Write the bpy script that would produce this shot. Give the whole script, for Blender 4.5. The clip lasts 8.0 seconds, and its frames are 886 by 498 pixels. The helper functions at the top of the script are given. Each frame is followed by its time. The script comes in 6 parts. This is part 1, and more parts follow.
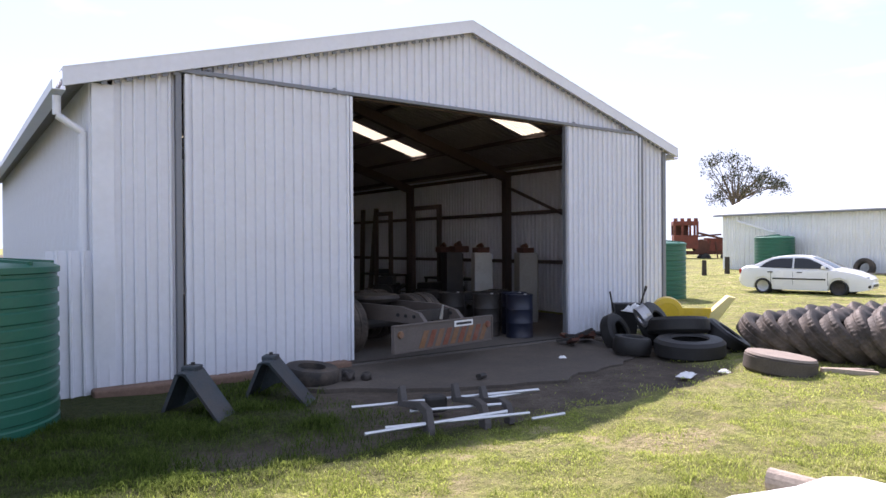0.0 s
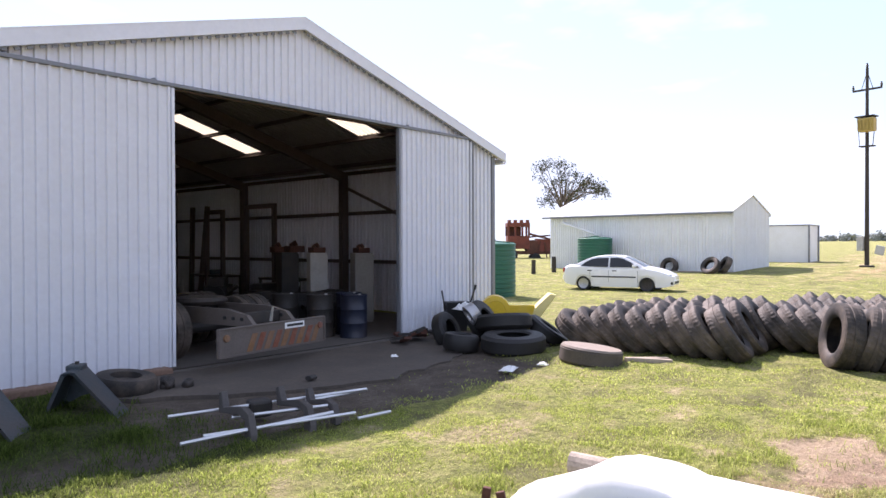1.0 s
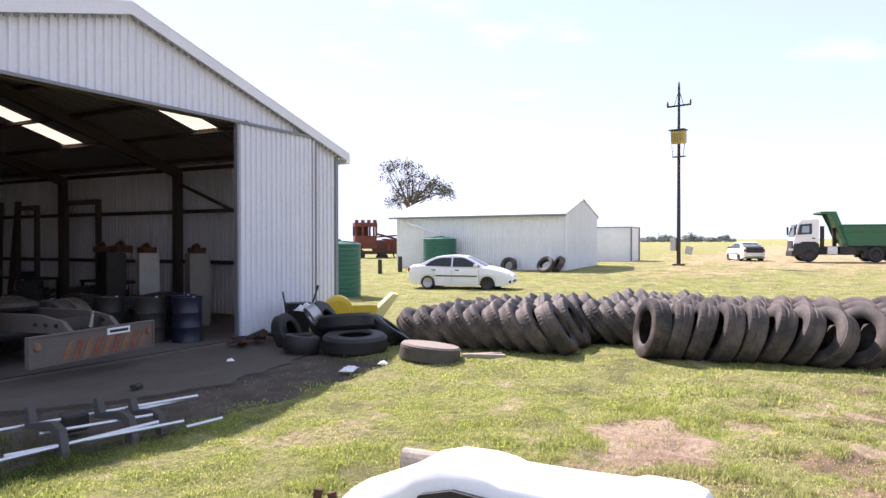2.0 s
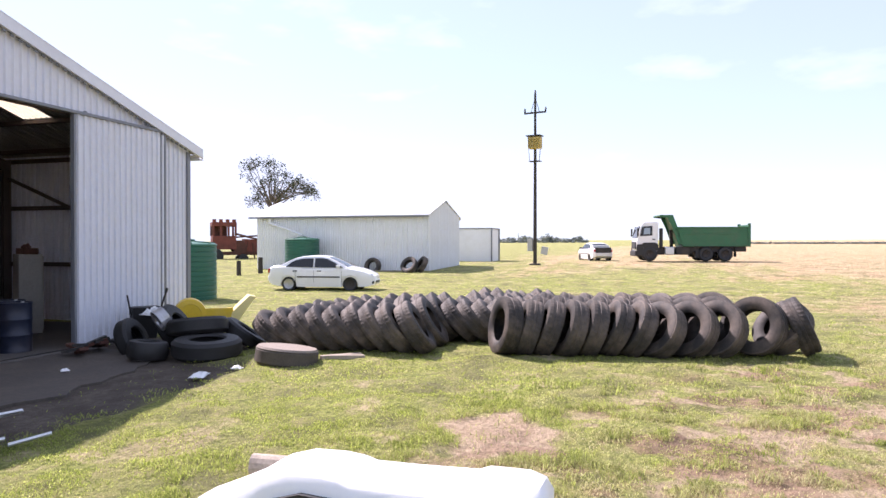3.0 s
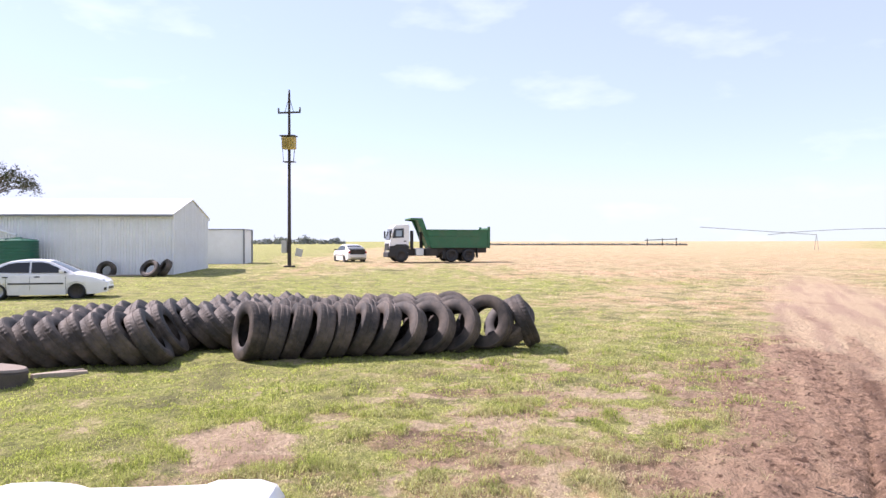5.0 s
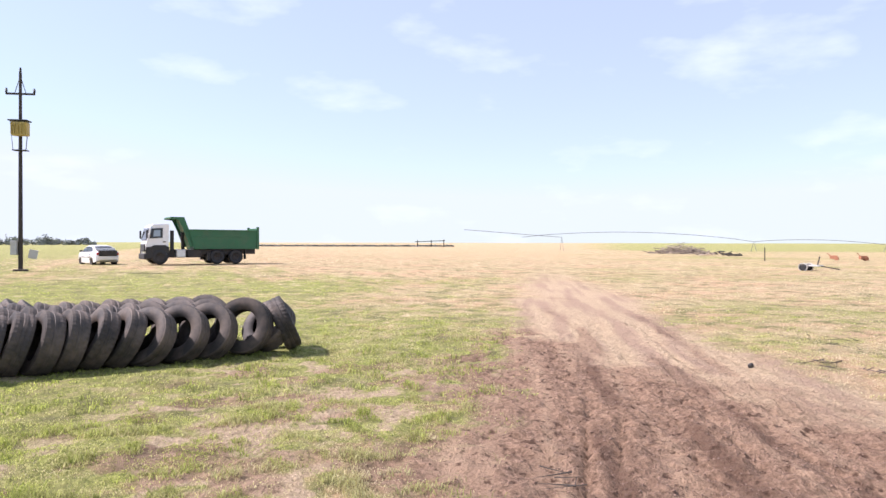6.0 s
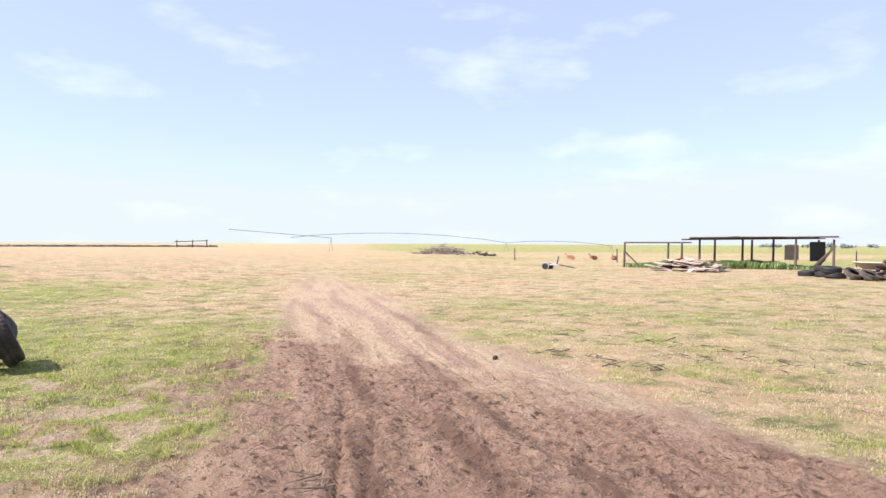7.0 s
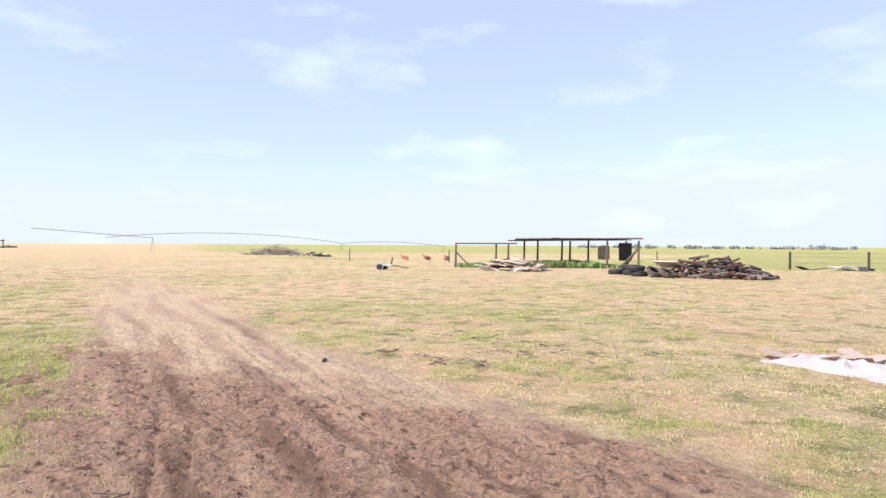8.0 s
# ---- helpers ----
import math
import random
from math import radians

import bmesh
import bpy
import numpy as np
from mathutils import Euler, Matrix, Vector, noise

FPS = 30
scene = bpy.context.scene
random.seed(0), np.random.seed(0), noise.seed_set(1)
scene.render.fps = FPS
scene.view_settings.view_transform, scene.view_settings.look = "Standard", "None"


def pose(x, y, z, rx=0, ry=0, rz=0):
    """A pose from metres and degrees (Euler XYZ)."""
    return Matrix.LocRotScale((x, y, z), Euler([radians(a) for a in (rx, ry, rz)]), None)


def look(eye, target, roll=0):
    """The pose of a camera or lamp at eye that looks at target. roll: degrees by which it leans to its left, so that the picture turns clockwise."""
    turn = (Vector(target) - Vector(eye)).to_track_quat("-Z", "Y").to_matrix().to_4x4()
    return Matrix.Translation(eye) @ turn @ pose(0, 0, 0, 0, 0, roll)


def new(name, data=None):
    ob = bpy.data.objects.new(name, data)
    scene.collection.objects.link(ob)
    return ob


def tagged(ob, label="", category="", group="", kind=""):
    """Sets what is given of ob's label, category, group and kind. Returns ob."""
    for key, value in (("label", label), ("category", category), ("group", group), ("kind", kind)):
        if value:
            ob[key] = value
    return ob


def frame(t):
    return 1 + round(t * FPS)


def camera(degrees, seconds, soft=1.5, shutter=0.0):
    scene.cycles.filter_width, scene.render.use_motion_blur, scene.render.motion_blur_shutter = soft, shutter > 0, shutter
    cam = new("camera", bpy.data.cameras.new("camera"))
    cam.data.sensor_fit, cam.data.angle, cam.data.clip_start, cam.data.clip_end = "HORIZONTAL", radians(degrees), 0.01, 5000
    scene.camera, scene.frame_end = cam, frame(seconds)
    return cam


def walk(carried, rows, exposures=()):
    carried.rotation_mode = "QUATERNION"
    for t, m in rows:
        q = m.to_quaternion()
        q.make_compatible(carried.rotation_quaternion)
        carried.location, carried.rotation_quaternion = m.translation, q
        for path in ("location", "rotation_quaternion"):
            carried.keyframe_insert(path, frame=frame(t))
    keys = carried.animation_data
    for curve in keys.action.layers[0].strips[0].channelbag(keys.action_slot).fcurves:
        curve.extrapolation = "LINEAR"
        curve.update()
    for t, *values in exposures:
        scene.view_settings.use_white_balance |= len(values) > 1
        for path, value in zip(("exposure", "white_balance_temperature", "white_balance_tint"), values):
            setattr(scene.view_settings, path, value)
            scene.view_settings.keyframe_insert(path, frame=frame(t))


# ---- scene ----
cam = camera(65.8, 8.0)
# seconds, x, y, z, yaw, pitch, roll
ROWS = [
    (0.0, 0.0, 0.0, 1.95, -35.83, -0.37, -0.35),
    (0.5, 0.063, -0.08, 1.954, -42.27, -0.42, -0.23),
    (1.0, 0.104, -0.152, 1.959, -48.9, -0.45, -0.18),
    (1.5, 0.137, -0.203, 1.958, -54.82, -0.47, -0.1),
    (2.0, 0.137, -0.284, 1.966, -61.5, -0.49, -0.04),
    (3.5, 0.171, -0.442, 1.959, -77.28, -0.4, 0.02),
    (4.0, 0.156, -0.484, 1.964, -81.71, -0.37, 0.03),
    (5.5, 0.177, -0.693, 1.992, -101.04, -0.28, 0.02),
    (6.0, 0.198, -0.838, 1.977, -111.45, -0.21, 0.07),
    (6.5, 0.157, -0.917, 1.99, -121.34, -0.19, 0.08),
    (7.0, 0.097, -0.967, 2.0, -130.52, -0.14, 0.13),
    (7.5, 0.05, -0.983, 2.009, -137.42, -0.12, 0.23),
    (8.0, -0.017, -1.006, 2.022, -144.19, -0.07, 0.1),
]
EXPOSURES = [(0.0, 1.08, 6300, 28), (2.0, 1.06, 6300, 29), (4.0, 0.95, 6280, 30), (6.0, 0.83, 6240, 27), (8.0, 0.78, 6210, 23)]
walk(cam, [(t, pose(x, y, z, 90 + pitch, -roll, yaw)) for t, x, y, z, yaw, pitch, roll in ROWS], EXPOSURES)

# ---- sky and sun ----
SUN_TO = Vector((0.43, 0.82, 1.0)).normalized()
SUN_EL, SUN_AZ = math.asin(SUN_TO.z), math.atan2(SUN_TO.x, SUN_TO.y)
world = bpy.data.worlds.new("sky")
scene.world = world
world.use_nodes = True
wn, wl = world.node_tree.nodes, world.node_tree.links
wn.clear()
sky = wn.new("ShaderNodeTexSky")
sky.sky_type, sky.sun_disc = "NISHITA", False
sky.sun_elevation, sky.sun_rotation = SUN_EL, SUN_AZ
sky.air_density, sky.dust_density, sky.ozone_density = 1.0, 0.3, 1.0
wbg, wout = wn.new("ShaderNodeBackground"), wn.new("ShaderNodeOutputWorld")
wbg.inputs["Strength"].default_value = 0.11
wtc, wmap, wnz, wramp, wmix = (wn.new(k) for k in ("ShaderNodeTexCoord", "ShaderNodeMapping", "ShaderNodeTexNoise", "ShaderNodeValToRGB", "ShaderNodeMix"))
wmap.inputs["Scale"].default_value = (2.6, 2.6, 7.5)
wnz.inputs["Scale"].default_value, wnz.inputs["Detail"].default_value, wnz.inputs["Roughness"].default_value = 2.1, 6.0, 0.52
wramp.color_ramp.elements[0].position, wramp.color_ramp.elements[1].position = 0.55, 0.74
wramp.color_ramp.elements[0].color = (0.38, 0.38, 0.38, 1)
wramp.color_ramp.elements[1].color = (0.64, 0.64, 0.64, 1)
wmix.data_type = "RGBA"
wmix.inputs[7].default_value = (5.9, 6.75, 7.45, 1)
wl.new(wtc.outputs["Generated"], wmap.inputs["Vector"])
wl.new(wmap.outputs["Vector"], wnz.inputs["Vector"])
wl.new(wnz.outputs["Fac"], wramp.inputs["Fac"])
wl.new(wramp.outputs["Color"], wmix.inputs[0])
wcap = wn.new("ShaderNodeMix")
wcap.data_type, wcap.blend_type = "RGBA", "DARKEN"
wcap.inputs[0].default_value = 1.0
wcap.inputs[7].default_value = (4.8, 5.2, 6.4, 1)
wl.new(sky.outputs["Color"], wcap.inputs[6])
wdim = wn.new("ShaderNodeMix")
wdim.data_type, wdim.blend_type = "RGBA", "MULTIPLY"
wdim.inputs[0].default_value = 1.0
wdim.inputs[7].default_value = (0.70, 0.772, 0.745, 1)
wl.new(wcap.outputs[2], wdim.inputs[6])
wl.new(wdim.outputs[2], wmix.inputs[6])
wl.new(wmix.outputs[2], wbg.inputs["Color"])
wl.new(wbg.outputs["Background"], wout.inputs["Surface"])
sun = new("sun", bpy.data.lights.new("sun", "SUN"))
sun.data.energy, sun.data.angle, sun.data.color = 5.0, radians(0.6), (1.0, 0.935, 0.86)
sun.matrix_world = look(SUN_TO * 60, (0, 0, 0))


# ---- materials ----
def mat(name, col, rough=0.6, metal=0.0, var=0.12, scale=3.0, fine=40.0, bump=0.15, dirt=None, dirt_amt=0.4, coat=0.0, rnd=0.0, dirt_scale=1.3):
    m = bpy.data.materials.new(name)
    m.use_nodes = True
    n, l = m.node_tree.nodes, m.node_tree.links
    b = n["Principled BSDF"]
    b.inputs["Roughness"].default_value, b.inputs["Metallic"].default_value = rough, metal
    b.inputs["Coat Weight"].default_value = coat
    tc = n.new("ShaderNodeTexCoord")
    big, small = n.new("ShaderNodeTexNoise"), n.new("ShaderNodeTexNoise")
    big.inputs["Scale"].default_value, big.inputs["Detail"].default_value = scale, 5
    small.inputs["Scale"].default_value, small.inputs["Detail"].default_value = fine, 4
    for t in (big, small):
        l.new(tc.outputs["Object"], t.inputs["Vector"])
    add = n.new("ShaderNodeMath")
    add.operation = "ADD"
    l.new(big.outputs["Fac"], add.inputs[0])
    l.new(small.outputs["Fac"], add.inputs[1])
    rng = n.new("ShaderNodeMapRange")
    rng.inputs[1].default_value, rng.inputs[2].default_value = 0.65, 1.35
    rng.inputs[3].default_value, rng.inputs[4].default_value = 1 - var, 1 + var
    l.new(add.outputs[0], rng.inputs[0])
    hsv = n.new("ShaderNodeHueSaturation")
    hsv.inputs["Color"].default_value = (*col, 1)
    last = rng.outputs[0]
    if rnd:
        oi, mr, mul = n.new("ShaderNodeObjectInfo"), n.new("ShaderNodeMapRange"), n.new("ShaderNodeMath")
        mr.inputs[3].default_value, mr.inputs[4].default_value = 1 - rnd, 1 + rnd
        mul.operation = "MULTIPLY"
        l.new(oi.outputs["Random"], mr.inputs[0])
        l.new(mr.outputs[0], mul.inputs[0])
        l.new(last, mul.inputs[1])
        last = mul.outputs[0]
    l.new(last, hsv.inputs["Value"])
    out = hsv.outputs["Color"]
    if dirt:
        dn, ramp, mix = n.new("ShaderNodeTexNoise"), n.new("ShaderNodeValToRGB"), n.new("ShaderNodeMix")
        dn.inputs["Scale"].default_value, dn.inputs["Detail"].default_value, dn.inputs["Roughness"].default_value = dirt_scale, 8, 0.65
        l.new(tc.outputs["Object"], dn.inputs["Vector"])
        ramp.color_ramp.elements[0].position, ramp.color_ramp.elements[1].position = 0.45, 0.72
        ramp.color_ramp.elements[1].color = (dirt_amt, dirt_amt, dirt_amt, 1)
        mix.data_type = "RGBA"
        mix.inputs[7].default_value = (*dirt, 1)
        l.new(dn.outputs["Fac"], ramp.inputs["Fac"])
        l.new(ramp.outputs["Color"], mix.inputs[0])
        l.new(out, mix.inputs[6])
        out = mix.outputs[2]
    l.new(out, b.inputs["Base Color"])
    rr = n.new("ShaderNodeMapRange")
    rr.inputs[3].default_value, rr.inputs[4].default_value = max(0.02, rough - 0.1), min(1, rough + 0.1)
    l.new(big.outputs["Fac"], rr.inputs[0])
    l.new(rr.outputs[0], b.inputs["Roughness"])
    if bump:
        bp = n.new("ShaderNodeBump")
        bp.inputs["Strength"].default_value, bp.inputs["Distance"].default_value = bump, 0.01
        l.new(add.outputs[0], bp.inputs["Height"])
        l.new(bp.outputs["Normal"], b.inputs["Normal"])
    return m


WHITE_STEEL = mat("white_sheet_steel", (0.70, 0.72, 0.775), 0.42, 0, 0.05, 1.2, 12, 0.05, (0.55, 0.53, 0.5), 0.22)
WHITE_WALL = mat("white_sheet_far", (0.77, 0.785, 0.8), 0.5, 0, 0.05, 1.0, 12, 0.05, (0.6, 0.58, 0.54), 0.25)
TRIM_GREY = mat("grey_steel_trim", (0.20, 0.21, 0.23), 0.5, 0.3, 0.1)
# Roof underside, its colour darkened to stand in for the dim interior.
ROOF_UNDER = mat("shade_dark_underside", (0.27, 0.255, 0.25), 0.6, 0.2, 0.15, 1.5, 12, 0.05)
ROOF_WHITE = mat("white_roof_sheet", (0.8, 0.8, 0.8), 0.45, 0, 0.05, 1.0, 12, 0.05)
RAFTER = mat("red_oxide_steel", (0.085, 0.06, 0.054), 0.65, 0.0, 0.2, 3, 30, 0.2)
CONCRETE = mat("stained_concrete", (0.115, 0.102, 0.09), 0.85, 0, 0.22, 1.2, 18, 0.35, (0.09, 0.08, 0.07), 0.75, dirt_scale=0.8)
APRON = mat("worn_dirty_concrete", (0.088, 0.072, 0.058), 0.9, 0, 0.3, 1.5, 22, 0.5, (0.06, 0.052, 0.045), 0.8, dirt_scale=1.1)
FOOTING = mat("rough_footing", (0.2, 0.125, 0.09), 0.9, 0, 0.25, 4, 30, 0.5)
TANK_GREEN = mat("green_plastic", (0.008, 0.11, 0.068), 0.4, 0, 0.1, 2, 30, 0.05, (0.05, 0.12, 0.09), 0.3)
RUBBER = mat("weathered_rubber", (0.026, 0.022, 0.019), 0.7, 0, 0.25, 6, 60, 0.3, (0.2, 0.15, 0.112), 0.55, rnd=0.4, dirt_scale=2.2)
TREAD = mat("dusty_tread_rubber", (0.04, 0.033, 0.027), 0.72, 0, 0.3, 8, 70, 0.4, (0.25, 0.19, 0.145), 0.6, rnd=0.45)
CAR_WHITE = mat("white_car_paint", (0.8, 0.8, 0.8), 0.25, 0, 0.02, 2, 20, 0.0, coat=0.6)
GLASS_DARK = mat("dark_window_glass", (0.02, 0.022, 0.025), 0.06, 0, 0.05, 2, 10, 0.0)
# Pale tone that paints the sky's brightness into the cab window.
GLASS_SKY = mat("painted_sky_glint", (0.3, 0.36, 0.41), 0.08, 0.3, 0.05, 2, 10, 0.0)
BLACK_PLASTIC = mat("black_plastic", (0.02, 0.02, 0.021), 0.55, 0, 0.15)
BLACK_IRON = mat("dark_greasy_steel", (0.035, 0.032, 0.03), 0.6, 0.2, 0.25, 5, 40, 0.3, (0.1, 0.07, 0.05), 0.5)
HUB = mat("silver_hubcap", (0.45, 0.45, 0.46), 0.35, 0.6, 0.1)
TRUCK_GREEN = mat("green_truck_paint", (0.02, 0.13, 0.055), 0.45, 0, 0.12, 2, 20, 0.1, (0.1, 0.11, 0.07), 0.35)
RUST = mat("rusted_steel", (0.105, 0.042, 0.028), 0.85, 0.1, 0.3, 4, 30, 0.4, (0.06, 0.03, 0.02), 0.6)
RUST_PALE = mat("pale_rust", (0.36, 0.16, 0.09), 0.85, 0.0, 0.3, 4, 30, 0.3)
WOOD_GREY = mat("weathered_wood", (0.36, 0.3, 0.24), 0.85, 0, 0.25, 5, 40, 0.4, (0.2, 0.16, 0.12), 0.5)
WOOD_BROWN = mat("brown_grey_timber", (0.13, 0.095, 0.075), 0.9, 0, 0.25, 5, 40, 0.4)
WOOD_DARK = mat("dark_timber", (0.05, 0.042, 0.035), 0.9, 0, 0.25, 5, 40, 0.4)
ALU = mat("dull_aluminium", (0.62, 0.63, 0.64), 0.35, 0.85, 0.08)
STEEL_BLUE = mat("faded_blue_steel", (0.045, 0.06, 0.07), 0.5, 0.3, 0.25, 4, 30, 0.2, (0.12, 0.08, 0.06), 0.5)
YELLOW = mat("yellow_plastic", (0.75, 0.5, 0.02), 0.4, 0, 0.1, 3, 30, 0.05, (0.5, 0.4, 0.2), 0.3)
YELLOW_PALE = mat("faded_yellow_plastic", (0.8, 0.68, 0.28), 0.5, 0, 0.1, 3, 30, 0.05)
LIGHT_PAINT = mat("dirty_light_paint", (0.12, 0.1, 0.088), 0.6, 0, 0.2, 5, 40, 0.2, (0.1, 0.08, 0.065), 0.7)
CHEVRON = mat("faded_chevron_paint", (0.2, 0.06, 0.03), 0.6, 0, 0.3, 8, 40, 0.2, (0.17, 0.12, 0.1), 0.8, dirt_scale=4)
ORANGE_DIM = mat("grimy_orange_paint", (0.22, 0.105, 0.04), 0.6, 0, 0.3, 8, 40, 0.2, (0.17, 0.12, 0.1), 0.8, dirt_scale=4)
LAMP_RED = mat("red_lamp_lens", (0.4, 0.02, 0.015), 0.25)
LAMP_CLEAR = mat("clear_lamp_lens", (0.6, 0.62, 0.64), 0.12, 0.3)
LOCKER = mat("grey_locker_paint", (0.5, 0.5, 0.48), 0.5, 0, 0.1, 3, 20, 0.05, (0.3, 0.25, 0.2), 0.4)
DRUM_BLUE = mat("blue_drum_paint", (0.012, 0.017, 0.036), 0.45, 0, 0.15, 4, 30, 0.1, (0.07, 0.05, 0.04), 0.4)
PLASTIC_WHITE = mat("white_moulded_plastic", (0.82, 0.82, 0.81), 0.35, 0, 0.03, 3, 30, 0.0)


# ---- mesh helpers ----
def thing(name, m, label, category, group="", kind=""):
    ob = new(name)
    ob.matrix_basis = m
    ob.empty_display_size = 0.2
    return tagged(ob, label, category, group, kind)


def mesh_of(name, bm, material, smooth=False):
    me = bpy.data.meshes.new(name)
    bmesh.ops.recalc_face_normals(bm, faces=bm.faces)
    bm.to_mesh(me)
    bm.free()
    for x in (material if isinstance(material, (list, tuple)) else [material]):
        me.materials.append(x)
    if smooth:
        me.polygons.foreach_set("use_smooth", [True] * len(me.polygons))
        me.set_sharp_from_angle(angle=radians(40))
    return me


def part(name, bm, material, parent=None, label="", smooth=False):
    ob = new(name, mesh_of(name, bm, material, smooth))
    if parent is not None:
        ob.parent = parent
    return tagged(ob, label)


def put(name, me, parent, m=None):
    ob = new(name, me)
    ob.parent = parent
    if m is not None:
        ob.matrix_basis = m
    return ob


def box(x0, x1, y0, y1, z0, z1, bevel=0.0, bm=None, m=None):
    own = bmesh.new()
    bmesh.ops.create_cube(own, size=1, matrix=Matrix.LocRotScale(((x0 + x1) / 2, (y0 + y1) / 2, (z0 + z1) / 2), None, (x1 - x0, y1 - y0, z1 - z0)))
    if bevel:
        bmesh.ops.bevel(own, geom=own.edges[:], offset=bevel, segments=2, affect="EDGES", profile=0.5)
    return joined(own, bm, m)


def joined(own, bm=None, m=None):
    if m is not None:
        own.transform(m)
    if bm is None:
        return own
    me = bpy.data.meshes.new("tmp")
    own.to_mesh(me)
    own.free()
    bm.from_mesh(me)
    bpy.data.meshes.remove(me)
    return bm


def lathe(profile, n=32, bm=None, m=None, closed=False):
    """Turns (radius, height) pairs round z."""
    own = bmesh.new()
    rings = []
    for r, z in profile:
        if r < 1e-5:
            rings.append([own.verts.new((0, 0, z))])
        else:
            rings.append([own.verts.new((r * math.cos(2 * math.pi * i / n), r * math.sin(2 * math.pi * i / n), z)) for i in range(n)])
    pairs = list(zip(rings, rings[1:])) + ([(rings[-1], rings[0])] if closed else [])
    for a, b in pairs:
        for i in range(n):
            j = (i + 1) % n
            q = [a[i % len(a)], a[j % len(a)], b[j % len(b)], b[i % len(b)]]
            q = [v for k, v in enumerate(q) if v not in q[:k]]
            if len(q) > 2:
                own.faces.new(q)
    return joined(own, bm, m)


def rod(a, b, r0, r1=None, n=8, bm=None):
    a, b = Vector(a), Vector(b)
    r1 = r0 if r1 is None else r1
    L = (b - a).length
    q = (b - a).to_track_quat("Z", "Y").to_matrix().to_4x4()
    return lathe([(0, 0), (r0, 0), (r1, L), (0, L)], n, bm, Matrix.Translation(a) @ q)


def bar(a, b, w, d, bm=None, bevel=0.0):
    a, b = Vector(a), Vector(b)
    L = (b - a).length
    q = (b - a).to_track_quat("Z", "Y").to_matrix().to_4x4()
    return box(-w / 2, w / 2, -d / 2, d / 2, 0, L, bevel, bm, Matrix.Translation(a) @ q)


def extrude(outline, d0, d1, axis="y", bm=None, m=None, bevel=0.0):
    """A plate with this outline: (x, z) pairs swept in y, or (x, y) pairs swept in z, or (y, z) pairs swept in x."""
    own = bmesh.new()
    place = {"y": lambda u, v, d: (u, d, v), "z": lambda u, v, d: (u, v, d), "x": lambda u, v, d: (d, u, v)}[axis]
    lo = [own.verts.new(place(u, v, d0)) for u, v in outline]
    hi = [own.verts.new(place(u, v, d1)) for u, v in outline]
    own.faces.new(lo)
    own.faces.new(hi[::-1])
    for i in range(len(lo)):
        j = (i + 1) % len(lo)
        own.faces.new((lo[i], lo[j], hi[j], hi[i]))
    if bevel:
        bmesh.ops.recalc_face_normals(own, faces=own.faces)
        bmesh.ops.bevel(own, geom=own.edges[:], offset=bevel, segments=2, affect="EDGES", profile=0.5)
    return joined(own, bm, m)


RIB = 0.152


def ribbed(width, bottom, top, rib=RIB, height=0.04, thick=0.004, bm=None, m=None):
    """A sheet of ribbed steel in the xz plane, ribs towards -y; bottom and top are heights, or functions of x."""
    own = bmesh.new()
    lo = bottom if callable(bottom) else (lambda x: bottom)
    hi = top if callable(top) else (lambda x: top)
    xs = []
    k = 0
    while k * rib < width - 1e-4:
        for f, d in ((0.0, 0), (0.60, 0), (0.68, 1), (0.88, 1), (0.96, 0)):
            x = (k + f) * rib
            if x <= width:
                xs.append((x, -height * d))
        k += 1
    xs.append((width, 0))
    cols = []
    for x, y in xs:
        cols.append([own.verts.new((x, y + s, z)) for s in (0, thick) for z in (lo(x), hi(x))])
    for a, b in zip(cols, cols[1:]):
        own.faces.new((a[0], b[0], b[1], a[1]))
        own.faces.new((a[2], a[3], b[3], b[2]))
        own.faces.new((a[1], b[1], b[3], a[3]))
        own.faces.new((a[0], a[2], b[2], b[0]))
    for a in (cols[0], cols[-1]):
        own.faces.new((a[0], a[1], a[3], a[2]))
    return joined(own, bm, m)


# ---- terrain ----
def hashed(i, j, seed):
    h = (i * 374761393 + j * 668265263 + seed * 974634721) & 0xFFFFFFFF
    h = ((h ^ (h >> 13)) * 1274126177) & 0xFFFFFFFF
    return ((h ^ (h >> 16)) & 0xFFFF) / 65535.0


def value_noise(x, y, scale, seed=0, octaves=3):
    x, y = np.asarray(x, float) / scale, np.asarray(y, float) / scale
    total, amp, norm = 0.0, 1.0, 0.0
    for o in range(octaves):
        i, j = np.floor(x).astype(np.int64), np.floor(y).astype(np.int64)
        fx, fy = x - i, y - j
        fx, fy = fx * fx * (3 - 2 * fx), fy * fy * (3 - 2 * fy)
        a, b = hashed(i, j, seed + o), hashed(i + 1, j, seed + o)
        c, d = hashed(i, j + 1, seed + o), hashed(i + 1, j + 1, seed + o)
        total = total + amp * ((a * (1 - fx) + b * fx) * (1 - fy) + (c * (1 - fx) + d * fx) * fy)
        norm += amp
        x, y, amp = x * 2.03, y * 2.03, amp * 0.5
    return total / norm


def step(a, b, v):
    t = np.clip((np.asarray(v, float) - a) / (b - a), 0, 1)
    return t * t * (3 - 2 * t)


def level(x, y):
    """Height of the land without its small bumps."""
    x, y = np.asarray(x, float), np.asarray(y, float)
    return 0.0056 * x - 0.00155 * y + 0.36 * step(24, 48, x) * step(-45, -12, y)


def track_coords(x, y):
    x, y = np.asarray(x, float), np.asarray(y, float)
    s = (x - 8) * 0.891 - (y + 7.11) * 0.454
    d = (x - 8) * 0.454 + (y + 7.11) * 0.891
    return s, d


